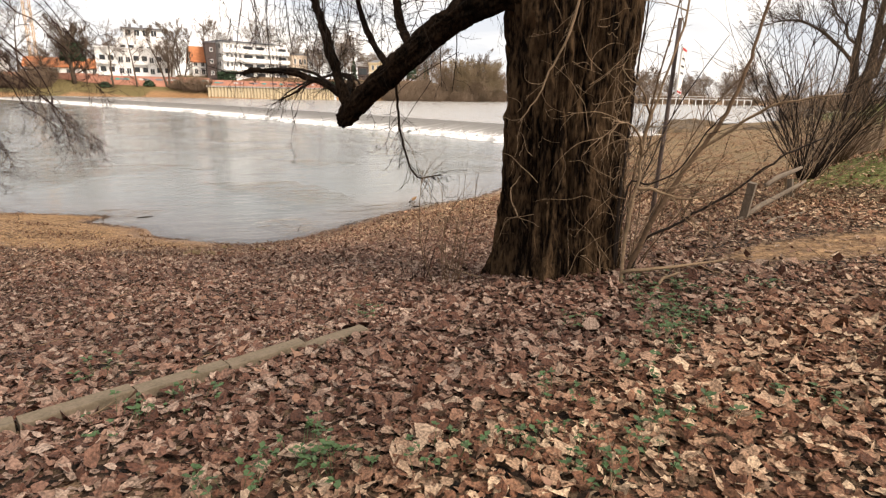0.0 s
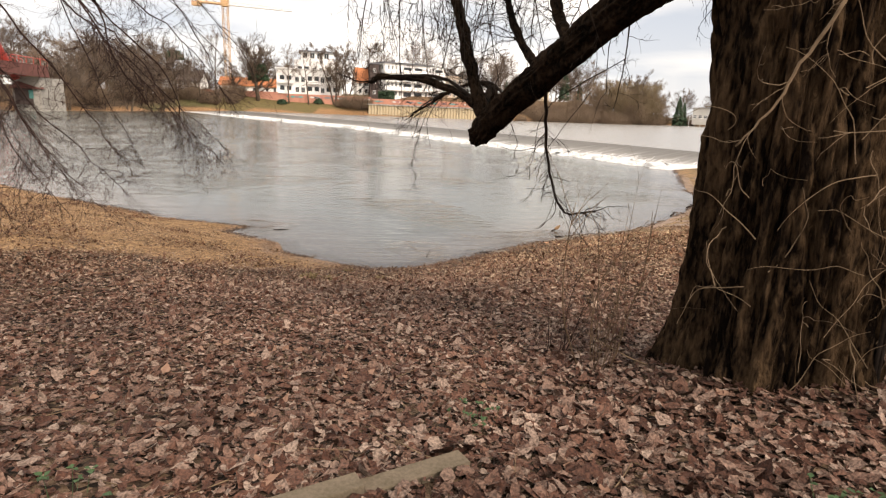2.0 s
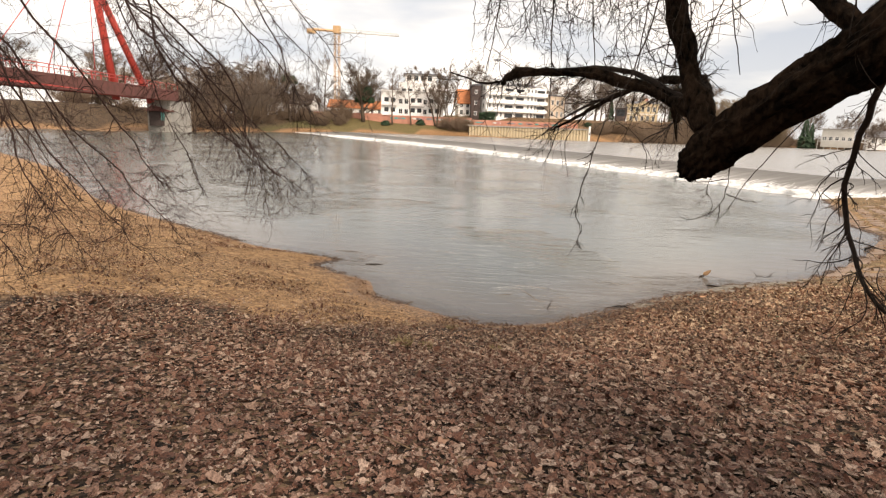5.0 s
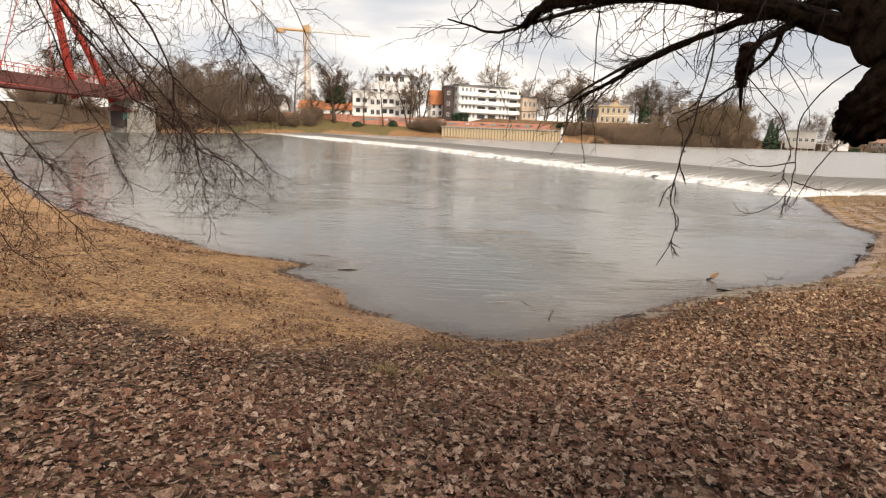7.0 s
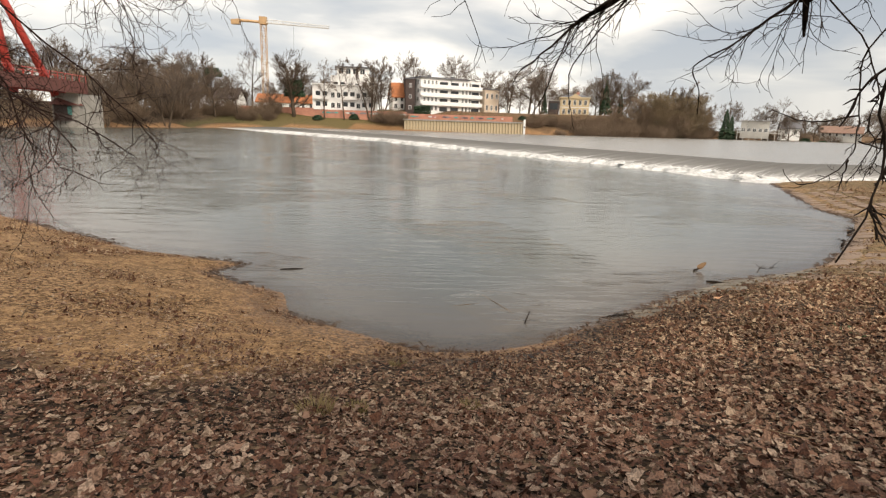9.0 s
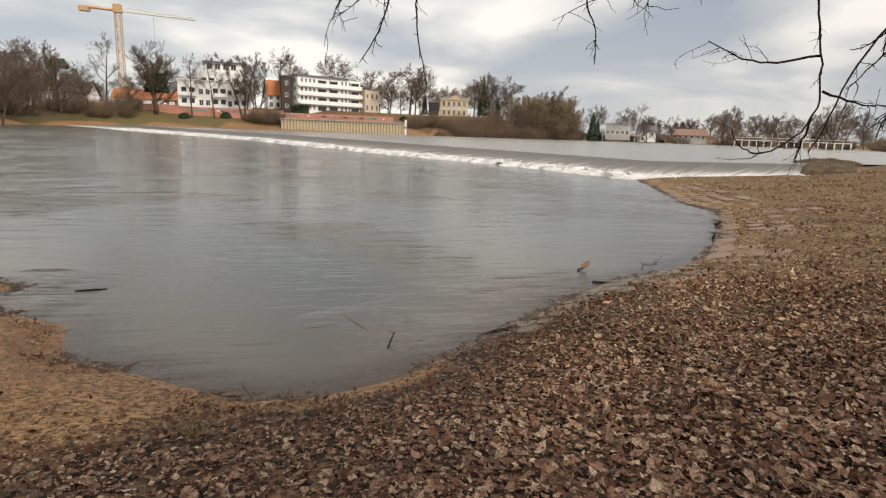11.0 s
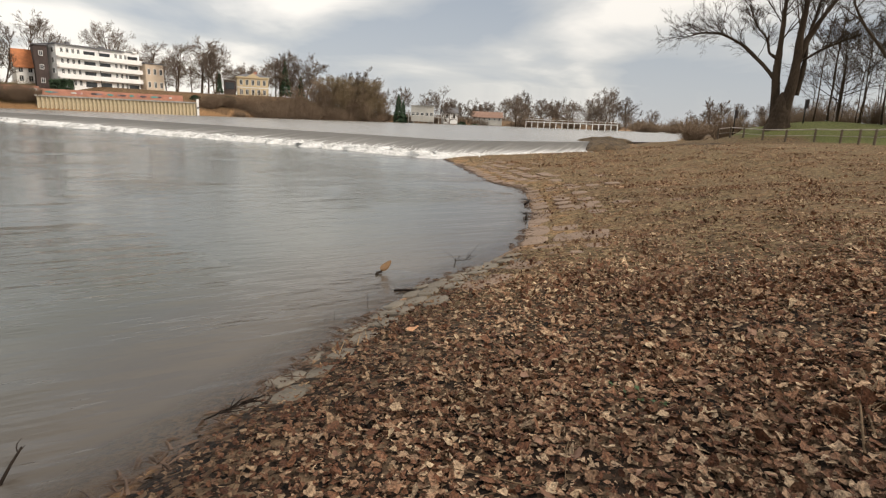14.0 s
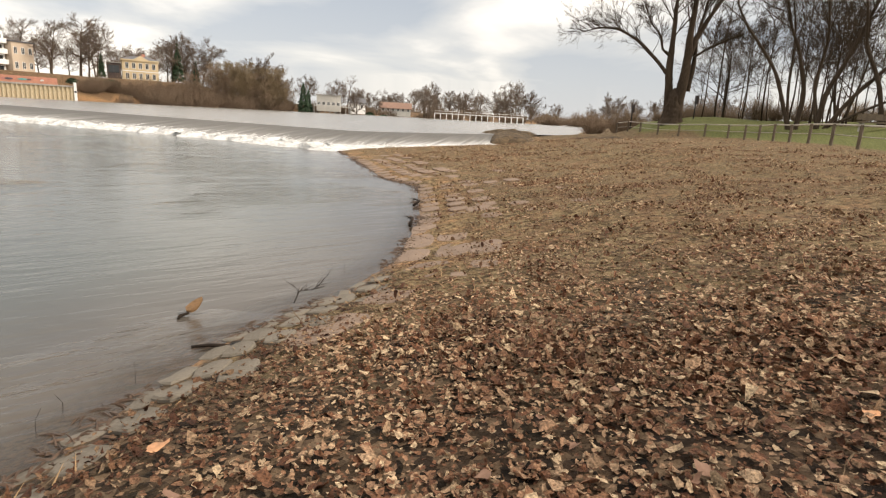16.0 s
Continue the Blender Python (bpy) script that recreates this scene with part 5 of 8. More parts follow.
def build_villa():
    b = empty("villa", pose(40.5, 200.4, 7.0, 0, 0, -10), "ochre two-storey villa with cornice and pediment", "building")
    plane_box(b, "wall", (0, 0, -1.5), (9.6, 9, 5.8), M_YELLOW)
    plane_box(b, "cornice", (-0.35, -0.35, 5.8), (9.95, 9.35, 6.2), M_YELLOW)
    plane_box(b, "string_course", (-0.12, -0.12, 2.75), (9.72, -0.003, 3.0), M_WHITE)
    s = Soup()
    s.add([(2.9, -0.3, 6.2), (6.9, -0.3, 6.2), (4.9, -0.3, 7.4), (2.9, 4, 6.2), (6.9, 4, 6.2), (4.9, 4, 7.4)], [(0, 1, 2), (3, 5, 4), (1, 4, 5, 2), (0, 2, 5, 3), (0, 3, 4, 1)])
    part("pediment", s, M_YELLOW, b, "", False)
    s = Soup()
    s.add([(-0.3, -0.3, 6.22), (9.9, -0.3, 6.22), (9.9, 9.3, 6.22), (-0.3, 9.3, 6.22), (2.5, 3, 7.3), (7.3, 3, 7.3), (7.3, 6, 7.3), (2.5, 6, 7.3)], [(0, 1, 5, 4), (1, 2, 6, 5), (2, 3, 7, 6), (3, 0, 4, 7), (4, 5, 6, 7)])
    part("roof", s, M_GREYROOF, b, "", False)
    plane_box(b, "chimney", (5.4, 5, 7.2), (6.4, 5.8, 8.2), M_BRICK)
    mesh = window_meshes(0.95, 1.7, M_WHITE)
    for i in range(5):
        for z in (0.6, 3.6):
            add_window(b, mesh, 0.75 + i * 1.78, -0.02, z)
    a = empty("annex", pose(36.6, 201.5, 8.2, 0, 0, -10), "dark glazed flat-roofed annex beside the villa", "building")
    plane_box(a, "wall", (0, 0, -2), (3.6, 6, 3.6), M_DARKWALL)
    plane_box(a, "roof", (-0.2, -0.2, 3.6), (3.8, 6.2, 3.85), M_CONCRETE)
    add_window(a, window_meshes(2.8, 2.2, M_DARK), 0.4, -0.02, 0.8)


def build_quay():
    q = empty("quay_wall", (-11.5, 175.1, 0), "pale corrugated sheet-pile quay with a capping beam", "quay wall")
    way = Vector((35.9, -1.4, 0))
    n = 40
    turn = math.degrees(math.atan2(way.y, way.x))
    pile = Soup()
    w = way.length / n
    prof = [(0, 0), (w * 0.18, -0.35), (w * 0.5, -0.35), (w * 0.68, 0), (w, 0)]
    for z in (-1.2, 3.75):
        pile.v += [(x, y, z) for x, y in prof]
    pile.f = [(i, i + 1, i + 6, i + 5) for i in range(4)]
    me = pile.mesh("sheet_pile", M_SHEET, False)
    for i in range(n):
        o = part("sheet_pile", me, None, q)
        o.matrix_basis = Matrix.Translation(way * (i / n)) @ pose(0, 0, 0, 0, 0, turn)
    s = Soup()
    s.box((-0.3, -0.55, 3.75), (way.length + 0.3, 0.5, 4.1), pose(0, 0, 0, 0, 0, turn))
    part("capping_beam", s, M_CONCRETE, q, "", False)
    g = empty("gauge_board", (24.6, 173.2, 0.2), "white upright gauge board at the quay's end", "gauge board")
    plane_box(g, "board", (-0.3, -0.08, 0), (0.3, 0.08, 4.7), M_WHITE)
    plane_box(g, "mark", (-0.2, -0.12, 2.2), (0.2, -0.083, 2.7), M_DARK)
    # the brick wall above, with sprayed pictures
    s = Soup()
    for a, b, z0, z1 in (((-63, 183.0), (-40, 180.6), 4.2, 6.6), ((-40, 180.6), (-11, 178.6), 4.4, 6.2), ((-11, 178.4), (21.5, 177.6), 4.0, 5.7)):
        d = Vector((b[0] - a[0], b[1] - a[1], 0))
        s.box((0, 0, z0 - 1.5), (d.length, 0.45, z1), Matrix.Translation((a[0], a[1], 0)) @ pose(0, 0, 0, 0, 0, math.degrees(math.atan2(d.y, d.x))))
    wall = tagged(new("wall_embankment", s.mesh("wall_embankment", M_BRICK, False)), "long red brick embankment wall with sprayed paint", "wall", kind="structure")
    rnd = random.Random(2)
    cols = [mat("spray_" + n, c, 0.7, var=0.2, scale=0.9, fine=5, bump=0.0) for n, c in (("white", (0.6, 0.6, 0.58)), ("teal", (0.10, 0.32, 0.30)), ("grey", (0.22, 0.21, 0.22)), ("rose", (0.45, 0.2, 0.19)), ("dark", (0.09, 0.08, 0.09)))]
    for i in range(46):
        t = rnd.random()
        if i < 22:
            p = Vector((-40 + 28 * t, 180.6 - 1.93 * t - 0.03, 5.0))
            turn2, top = -3.95, 0.7
        else:
            p = Vector((-10.5 + 31 * t, 178.38 - 0.76 * t - 0.03, 4.65))
            turn2, top = -1.41, 0.6
        s = Soup()
        w = rnd.uniform(0.7, 2.6)
        k = 7
        outline = [(w * (0.5 + 0.5 * math.cos(6.283 * j / k) * rnd.uniform(0.7, 1)), top * (0.5 + 0.5 * math.sin(6.283 * j / k) * rnd.uniform(0.6, 1))) for j in range(k)]
        s.v = [(x, -0.02, z) for x, z in outline] + [(x, 0.02, z) for x, z in outline]
        s.f = [tuple(range(k)), tuple(range(2 * k - 1, k - 1, -1))] + [(j, (j + 1) % k, (j + 1) % k + k, j + k) for j in range(k)]
        o = part("sprayed_patch", s, cols[i % 5], wall, "", False)
        o.matrix_basis = Matrix.Translation(p) @ pose(0, 0, 0, 0, 0, turn2)


def build_crane():
    c = empty("tower_crane", (-66, 220, 6.5), "tall yellow tower crane with a horizontal jib", "crane")
    m = Soup()
    h = 30.0
    for x in (-0.9, 0.9):
        for y in (-0.9, 0.9):
            m.tube(((x, y, -1), (x, y, h)), (0.13, 0.13), 4)
    n = 15
    for k in range(n):
        z0, z1 = h * k / n, h * (k + 1) / n
        f = 1 if k % 2 else -1
        for s in (-0.9, 0.9):
            m.tube(((-0.9 * f, s, z0), (0.9 * f, s, z1)), (0.07, 0.07), 3)
            m.tube(((s, -0.9 * f, z0), (s, 0.9 * f, z1)), (0.07, 0.07), 3)
            m.tube(((-0.9, s, z1), (0.9, s, z1)), (0.06, 0.06), 3)
    part("mast", m, M_CRANE, c, "", False)
    j = Soup()
    a, b = Vector((0, 0, h + 0.6)), Vector((23, 5.2, h + 0.1))
    d = (b - a).normalized()
    side = d.cross(Vector((0, 0, 1))).normalized() * 0.7
    for off in (side, -side, Vector((0, 0, 1.3))):
        j.tube((a + off, b + off * 0.6), (0.13, 0.1), 4)
    for k in range(22):
        p, q = a.lerp(b, k / 22), a.lerp(b, (k + 1) / 22)
        for off in (side, -side):
            j.tube((p + off, q + Vector((0, 0, 1.25))), (0.06, 0.06), 3)
            j.tube((p + Vector((0, 0, 1.25)), q + off), (0.06, 0.06), 3)
    part("jib", j, M_WHITE, c, "pale lattice jib", False)
    k2 = Soup()
    e = a - d * 9.5
    for off in (side, -side):
        k2.tube((a + off, e + off), (0.2, 0.2), 4)
    k2.tube((a + Vector((0, 0, 0.2)), e + Vector((0, 0, 0.2))), (0.5, 0.5), 4)
    part("counter_jib", k2, M_CRANE, c, "", False)
    s = Soup()
    s.box((-1.5, -1, -1.3), (1.5, 1, 0.3), Matrix.Translation(e))
    part("counterweight", s, M_CRANE, c, "", False)
    s = Soup()
    s.box((-1.2, -1.2, h), (1.2, 1.2, h + 2.6))
    part("cab", s, M_CRANE, c, "", False)
    s = Soup()
    p = a.lerp(b, 0.45)
    s.tube((p, p - Vector((0, 0, 9))), (0.04, 0.04), 3)
    part("hoist_rope", s, M_DARK, c, "", False)


def build_bridge():
    b = empty("footbridge", Matrix.Translation((-69.4, 106.8, -0.4)) @ Matrix.Scale(1.08, 4), "red cable-stayed footbridge on concrete abutments", "bridge")
    a, e = Vector((0.3, 2.5, 7.0)), Vector((7.0, -62, 7.2))
    d = (e - a).normalized()
    side = d.cross(Vector((0, 0, 1))).normalized() * 1.9
    for s in (1, -1):
        g = Soup()
        m = Matrix.Translation(a + side * s)
        ang = math.degrees(math.atan2(d.y, d.x))
        g.box((0, -0.15, -0.9), ((e - a).length, 0.15, 1.0), m @ pose(0, 0, 0, 0, 0, ang))
        part("girder", g, M_DARKSTEEL, b, "dark red girder", False)
        r = Soup()
        for k in range(30):
            p = a.lerp(e, k / 29) + side * s
            r.tube((p + Vector((0, 0, 0.9)), p + Vector((0, 0, 2.0))), (0.05, 0.05), 4)
        r.tube((a + side * s + Vector((0, 0, 2.0)), e + side * s + Vector((0, 0, 2.0))), (0.06, 0.06), 4)
        r.tube((a + side * s + Vector((0, 0, -0.6)) - side * 0.1 * s, e + side * s + Vector((0, 0, -0.6))), (0.28, 0.28), 6)
        part("railing", r, M_REDSTEEL, b, "", False)
    s = Soup()
    s.box((0, -1.9, -0.15), ((e - a).length, 1.9, 0.1), Matrix.Translation(a) @ pose(0, 0, 0, 0, 0, math.degrees(math.atan2(d.y, d.x))))
    part("deck", s, M_CONCRETE, b, "", False)
    for x0, y0, lean in ((-1.2, -0.5, (-3.3, -5.0)), (-0.6, -11.0, (-0.5, -2.0))):
        s = Soup()
        s.tube((Vector((x0, y0, 5.6)), Vector((x0 + lean[0] * 2.0, y0 + lean[1] * 2.0, 34))), (0.62, 0.5), 8)
        part("pylon_leg", s, M_REDSTEEL, b, "bright red pylon leg")
    for k in range(4):
        s = Soup()
        s.tube((Vector((-3, -12, 32)), a.lerp(e, 0.3 + 0.18 * k) + side), (0.06, 0.06), 4)
        part("stay_cable", s, M_REDSTEEL, b)
    s = Soup()
    s.box((-2.4, 0, -2), (2.2, 7, 6.0))
    part("abutment", s, M_CONCRETE, b, "stained concrete abutment", False)
    s = Soup()
    s.box((4.0, -62, -2), (9.5, -56, 6.2))
    part("abutment", s, M_CONCRETE, b, "", False)


def build_kiosk():
    k = empty("kiosk", pose(-69.1, 106.4, 2.3, 0, 0, 32) @ Matrix.Scale(0.75, 4), "low riverside kiosk with a broad red roof and teal door", "kiosk")
    plane_box(k, "wall", (-2.6, 0, -1.5), (2.6, 4, 2.3), M_DARKWALL)
    plane_box(k, "door", (0.2, -0.06, 0), (1.6, -0.003, 2.0), mat("teal_paint", (0.06, 0.22, 0.2), 0.6, var=0.2, scale=2, fine=15, bump=0.0))
    s = Soup()
    s.add([(-3.6, -1.2, 2.3), (3.6, -1.2, 2.3), (3.6, 5, 2.3), (-3.6, 5, 2.3), (-2.0, 1.4, 3.9), (2.0, 1.4, 3.9), (2.0, 2.4, 3.9), (-2.0, 2.4, 3.9)], [(3, 2, 1, 0), (0, 1, 5, 4), (1, 2, 6, 5), (2, 3, 7, 6), (3, 0, 4, 7), (4, 5, 6, 7)])
    part("roof", s, M_DARKSTEEL, k, "", False)


def build_jetty():
    j = empty("jetty", (163.5, 206, 0.6), "long white trestle jetty on slim posts", "jetty")
    way = Vector((30, -25, 0))
    s = Soup()
    s.box((0, -0.8, 2.4), (way.length, 0.8, 2.7), pose(0, 0, 0, 0, 0, math.degrees(math.atan2(way.y, way.x))))
    part("deck", s, M_WHITE, j, "", False)
    p = Soup()
    p.tube(((0, 0, -1.5), (0, 0, 2.4)), (0.16, 0.16), 6)
    me = p.mesh("post", M_WHITE)
    r = Soup()
    r.tube(((0, 0, 2.7), (0, 0, 3.6)), (0.05, 0.05), 4)
    me2 = r.mesh("rail_post", M_WHITE)
    for i in range(16):
        for off in (-0.6, 0.6):
            o = part("post", me, None, j)
            o.matrix_basis = Matrix.Translation(way * (i / 15) + Vector((0.64, 0.77, 0)) * off)
        o = part("rail_post", me2, None, j)
        o.matrix_basis = Matrix.Translation(way * (i / 15))
    s = Soup()
    s.tube((Vector((0, 0, 3.6)), way + Vector((0, 0, 3.6))), (0.06, 0.06), 4)
    part("handrail", s, M_WHITE, j)


def grow(trunk, twigs, rnd, p, d, length, r, level, last, up, kids, spread, tip):
    n = 6 if level == 0 else 5 if level < last - 1 else 3
    pts, way = [Vector(p)], Vector(d).normalized()
    wig = 0.08 if level == 0 else 0.22
    for _ in range(n):
        way = (way + Vector((rnd.uniform(-wig, wig), rnd.uniform(-wig, wig), rnd.uniform(-wig, wig) + up * (0.3 if level else 0.1)))).normalized()
        pts.append(pts[-1] + way * (length / n))
    thin = max(tip, r * (0.5 if level == 0 else 0.3))
    (trunk if level < 2 else twigs).tube(pts, taper(r, thin if level < last else tip * 0.5, n + 1), 8 if level == 0 else 5 if level == 1 else 3, level < 2)
    if level == last:
        return
    for i in range(kids[level]):
        t = rnd.uniform(0.12, 1.0)
        q, w = along(pts, t)
        a = rnd.uniform(0, 2 * math.pi)
        axis = w.orthogonal().normalized()
        out = (axis * math.cos(a) + w.cross(axis) * math.sin(a)).normalized()
        grow(trunk, twigs, rnd, q, w * rnd.uniform(0.7, 1.1) + out * spread * rnd.uniform(0.5, 1.0), length * rnd.uniform(0.42, 0.72) * (1.2 - 0.5 * t), max(tip, (r + (thin - r) * t) * 0.6), level + 1, last, up, kids, spread, tip)


def bare_tree(seed, h, r, kids, spread=0.8, up=0.15, tip=0.02, stems=1, last=4, trunk_mat=None, twig_mat=None, bare=0.22):
    """A leafless tree of height h: limbs all along the trunk, longest low down, then branches and twigs."""
    rnd = random.Random(seed)
    trunk, twigs = Soup(), Soup()
    for i in range(stems):
        a = 2 * math.pi * i / stems + rnd.random()
        lean = 0.03 if stems == 1 else 0.24
        top = h * rnd.uniform(0.84, 0.95)
        line = bend(rnd, (math.cos(a) * r * (stems > 1), math.sin(a) * r * (stems > 1), -0.4), (math.cos(a) * lean, math.sin(a) * lean, 1), top, 8, -0.01, 0.07)
        trunk.tube(line, [r * (1 - 0.11 * k) for k in range(9)], 8)
        for k in range(kids[0]):
            t = bare + (0.98 - bare) * (k + rnd.random()) / kids[0]
            q, w = along(line, t)
            b = rnd.uniform(0, 2 * math.pi)
            d = Vector((math.cos(b) * spread, math.sin(b) * spread, rnd.uniform(0.35, 0.9)))
            grow(trunk, twigs, rnd, q, d, h * spread * 0.52 * (1.12 - 0.8 * t) * rnd.uniform(0.75, 1.15) + 0.05 * h, r * 0.40 * (1.1 - 0.7 * t), 1, last, up, kids, 0.75, tip)
    return trunk.mesh("trunk", trunk_mat or M_FAR_TRUNK), twigs.mesh("crown", twig_mat or M_FAR_TWIG)


def shrub_mesh(seed, stems, h, tip=0.016, flat=1.0):
    rnd = random.Random(seed)
    t, c = Soup(), Soup()
    for i in range(stems):
        a = rnd.uniform(0, 6.28)
        out = rnd.uniform(0.0, 1.3)
        base = rnd.uniform(0, 1.4) * flat
        d = Vector((math.cos(a) * out, math.sin(a) * out, 1.0))
        line = bend(rnd, (math.cos(a) * base, math.sin(a) * base, -0.3), d, h * rnd.uniform(0.45, 1.1) / (1 + 0.2 * out), 6, -0.02, 0.16)
        t.tube(line, taper(0.035, tip, 7), 3, False)
        for _ in range(22):
            q, w = along(line, rnd.uniform(0.12, 1.0))
            c.tube(bend(rnd, q, w + Vector((rnd.uniform(-1, 1), rnd.uniform(-1, 1), rnd.uniform(-0.5, 0.8))) * 0.8, h * rnd.uniform(0.12, 0.36), 3, 0.0, 0.3), taper(tip * 1.1, tip * 0.4, 4), 3, False)
    return t.mesh("bush_frame", M_BRUSH), c.mesh("crown", M_BRUSH)


def plant(name, label, meshes, x, y, size, turn, category="tree", group="", sink=0.0, squash=1.0, z=None):
    z = height(x, y) if z is None else z
    ob = empty(name, Matrix.Translation((x, y, z - sink)) @ pose(0, 0, 0, 0, 0, turn) @ Matrix.Diagonal((size * squash, size * squash, size, 1)), label, category, group)
    for me in meshes:
        part(me.name.split(".")[0], me, None, ob)
    return ob


TREES = [bare_tree(21, 10, 0.24, (17, 7, 6, 5), 0.9, 0.12, 0.011), bare_tree(22, 10, 0.2, (17, 7, 6, 4), 0.75, 0.15, 0.011), bare_tree(23, 10, 0.17, (11, 7, 6, 5), 0.85, 0.2, 0.011, stems=2), bare_tree(24, 10, 0.15, (10, 6, 6, 4), 0.40, 0.4, 0.011, stems=3), bare_tree(25, 10, 0.15, (9, 5, 4, 3), 0.65, 0.25, 0.011, bare=0.38),
         bare_tree(26, 10, 0.34, (14, 7, 6, 4), 0.95, 0.35, 0.013, stems=2, bare=0.18, twig_mat=M_FAR_TRUNK)]
WILLOWS = [bare_tree(27, 10, 0.13, (11, 7, 6, 4), 0.75, 0.2, 0.012, stems=5, bare=0.06, trunk_mat=M_OLIVE, twig_mat=M_OLIVE), bare_tree(28, 10, 0.12, (11, 7, 6, 4), 0.8, 0.12, 0.012, stems=4, bare=0.05, trunk_mat=M_BRUSH, twig_mat=M_BRUSH)]
SHRUBS = [shrub_mesh(31, 80, 4.0), shrub_mesh(32, 90, 4.0), shrub_mesh(33, 70, 4.0)]


def conifer_mesh(seed, h, r):
    rnd = random.Random(seed)
    t, c = Soup(), Soup()
    t.tube(((0, 0, -0.5), (0, 0, h * 0.97)), (0.2, 0.03), 6)
    for i in range(30):
        z = h * (0.08 + 0.9 * i / 30)
        reach = r * (1 - i / 30) ** 0.8 * rnd.uniform(0.75, 1.1)
        for k in range(9):
            a = rnd.uniform(0, 6.28)
            p = Vector((0, 0, z))
            e = p + Vector((math.cos(a) * reach, math.sin(a) * reach, -0.25 * reach))
            w = Vector((-math.sin(a), math.cos(a), 0)) * (0.12 * reach + 0.12)
            m = p.lerp(e, 0.55) + Vector((0, 0, 0.05))
            c.add([p, m + w, e, m - w, m + Vector((0, 0, 0.22)), m - Vector((0, 0, 0.25))], [(0, 1, 4), (1, 2, 4), (2, 3, 4), (3, 0, 4), (0, 5, 1), (1, 5, 2), (2, 5, 3), (3, 5, 0)])
    return t.mesh("trunk", M_FAR_TRUNK), c.mesh("crown", M_EVERGREEN, False)


def evergreen_ball(seed, n=420, r=2.0):
    """A dense evergreen bush or ivy mass of many small leaf clumps."""
    rnd = random.Random(seed)
    c = Soup()
    for _ in range(n):
        v = Vector((rnd.gauss(0, 1), rnd.gauss(0, 1), rnd.gauss(0, 1))).normalized() * r * rnd.uniform(0.55, 1.0)
        v.z = abs(v.z) * 0.9
        a, b = Vector((rnd.uniform(-1, 1), rnd.uniform(-1, 1), rnd.uniform(-1, 1))) * 0.35, Vector((rnd.uniform(-1, 1), rnd.uniform(-1, 1), rnd.uniform(-1, 1))) * 0.35
        c.add([v - a, v + b, v + a, v - b, v + a.cross(b) * 1.5], [(0, 1, 4), (1, 2, 4), (2, 3, 4), (3, 0, 4)])
    return (c.mesh("foliage", M_EVERGREEN, False),)


CONIFERS = [conifer_mesh(41, 10, 2.6), conifer_mesh(42, 10, 2.2)]
IVY = evergreen_ball(43)

build_long_block()
build_stepped_block()
build_villa()
build_quay()
build_crane()
build_bridge()
build_kiosk()
build_jetty()
build_house("house", "small house with an orange tiled roof and white walls", (-16.0, 188, 6.6), 12, 6.0, 9, 4.5, 4.6, M_PLASTER, M_ROOF, 3, 2)
build_house("narrow_building", "narrow dark-clad building beside the apartment house", (-11.6, 184.2, 6.4), 8, 2.8, 9, 10.0, 0, M_DARKWALL, M_GREYROOF, 1, 3, 0.9, 1.2)
build_house("town_house", "beige rendered town house with regular windows", (13.9, 193, 7.0), 28, 5.5, 9, 7.4, 0, M_BEIGE, M_GREYROOF, 3, 2, 0.9, 1.7)
build_house("house", "low house with an orange tiled roof behind the embankment", (-68, 215, 6.2), 4, 14, 9, 3.0, 3.0, M_PLASTER, M_ROOF, 4, 1)
build_house("house", "low house with an orange tiled roof behind the embankment", (-50, 205, 6.2), 4, 8, 8, 2.6, 2.8, M_PLASTER, M_ROOF, 3, 1)
build_house("house", "pale gabled house among bare trees", (-92, 196, 5.5), 10, 11, 9, 4.2, 4.0, M_PLASTER, M_GREYROOF, 4, 2)
build_house("house", "pale gabled house among bare trees", (-78, 200, 5.6), 0, 8, 9, 3.8, 3.6, M_PLASTER, M_DARKWALL, 3, 2)
build_house("boathouse", "white two-storey boathouse with a long terrace", (108, 209, 2.8), -30, 9, 7, 4.4, 0, M_PALE, M_CONCRETE, 5, 1, 1.2, 1.2)
build_house("house", "long low brick house with a brown roof", (152, 232, 2.2), -35, 14, 8, 2.2, 2.6, M_PALE, M_BROWNROOF, 6, 1)
build_house("house", "small white cottage with a grey roof", (126, 214, 2.4), -20, 6, 6, 3.0, 2.2, M_PLASTER, M_GREYROOF, 2, 1)

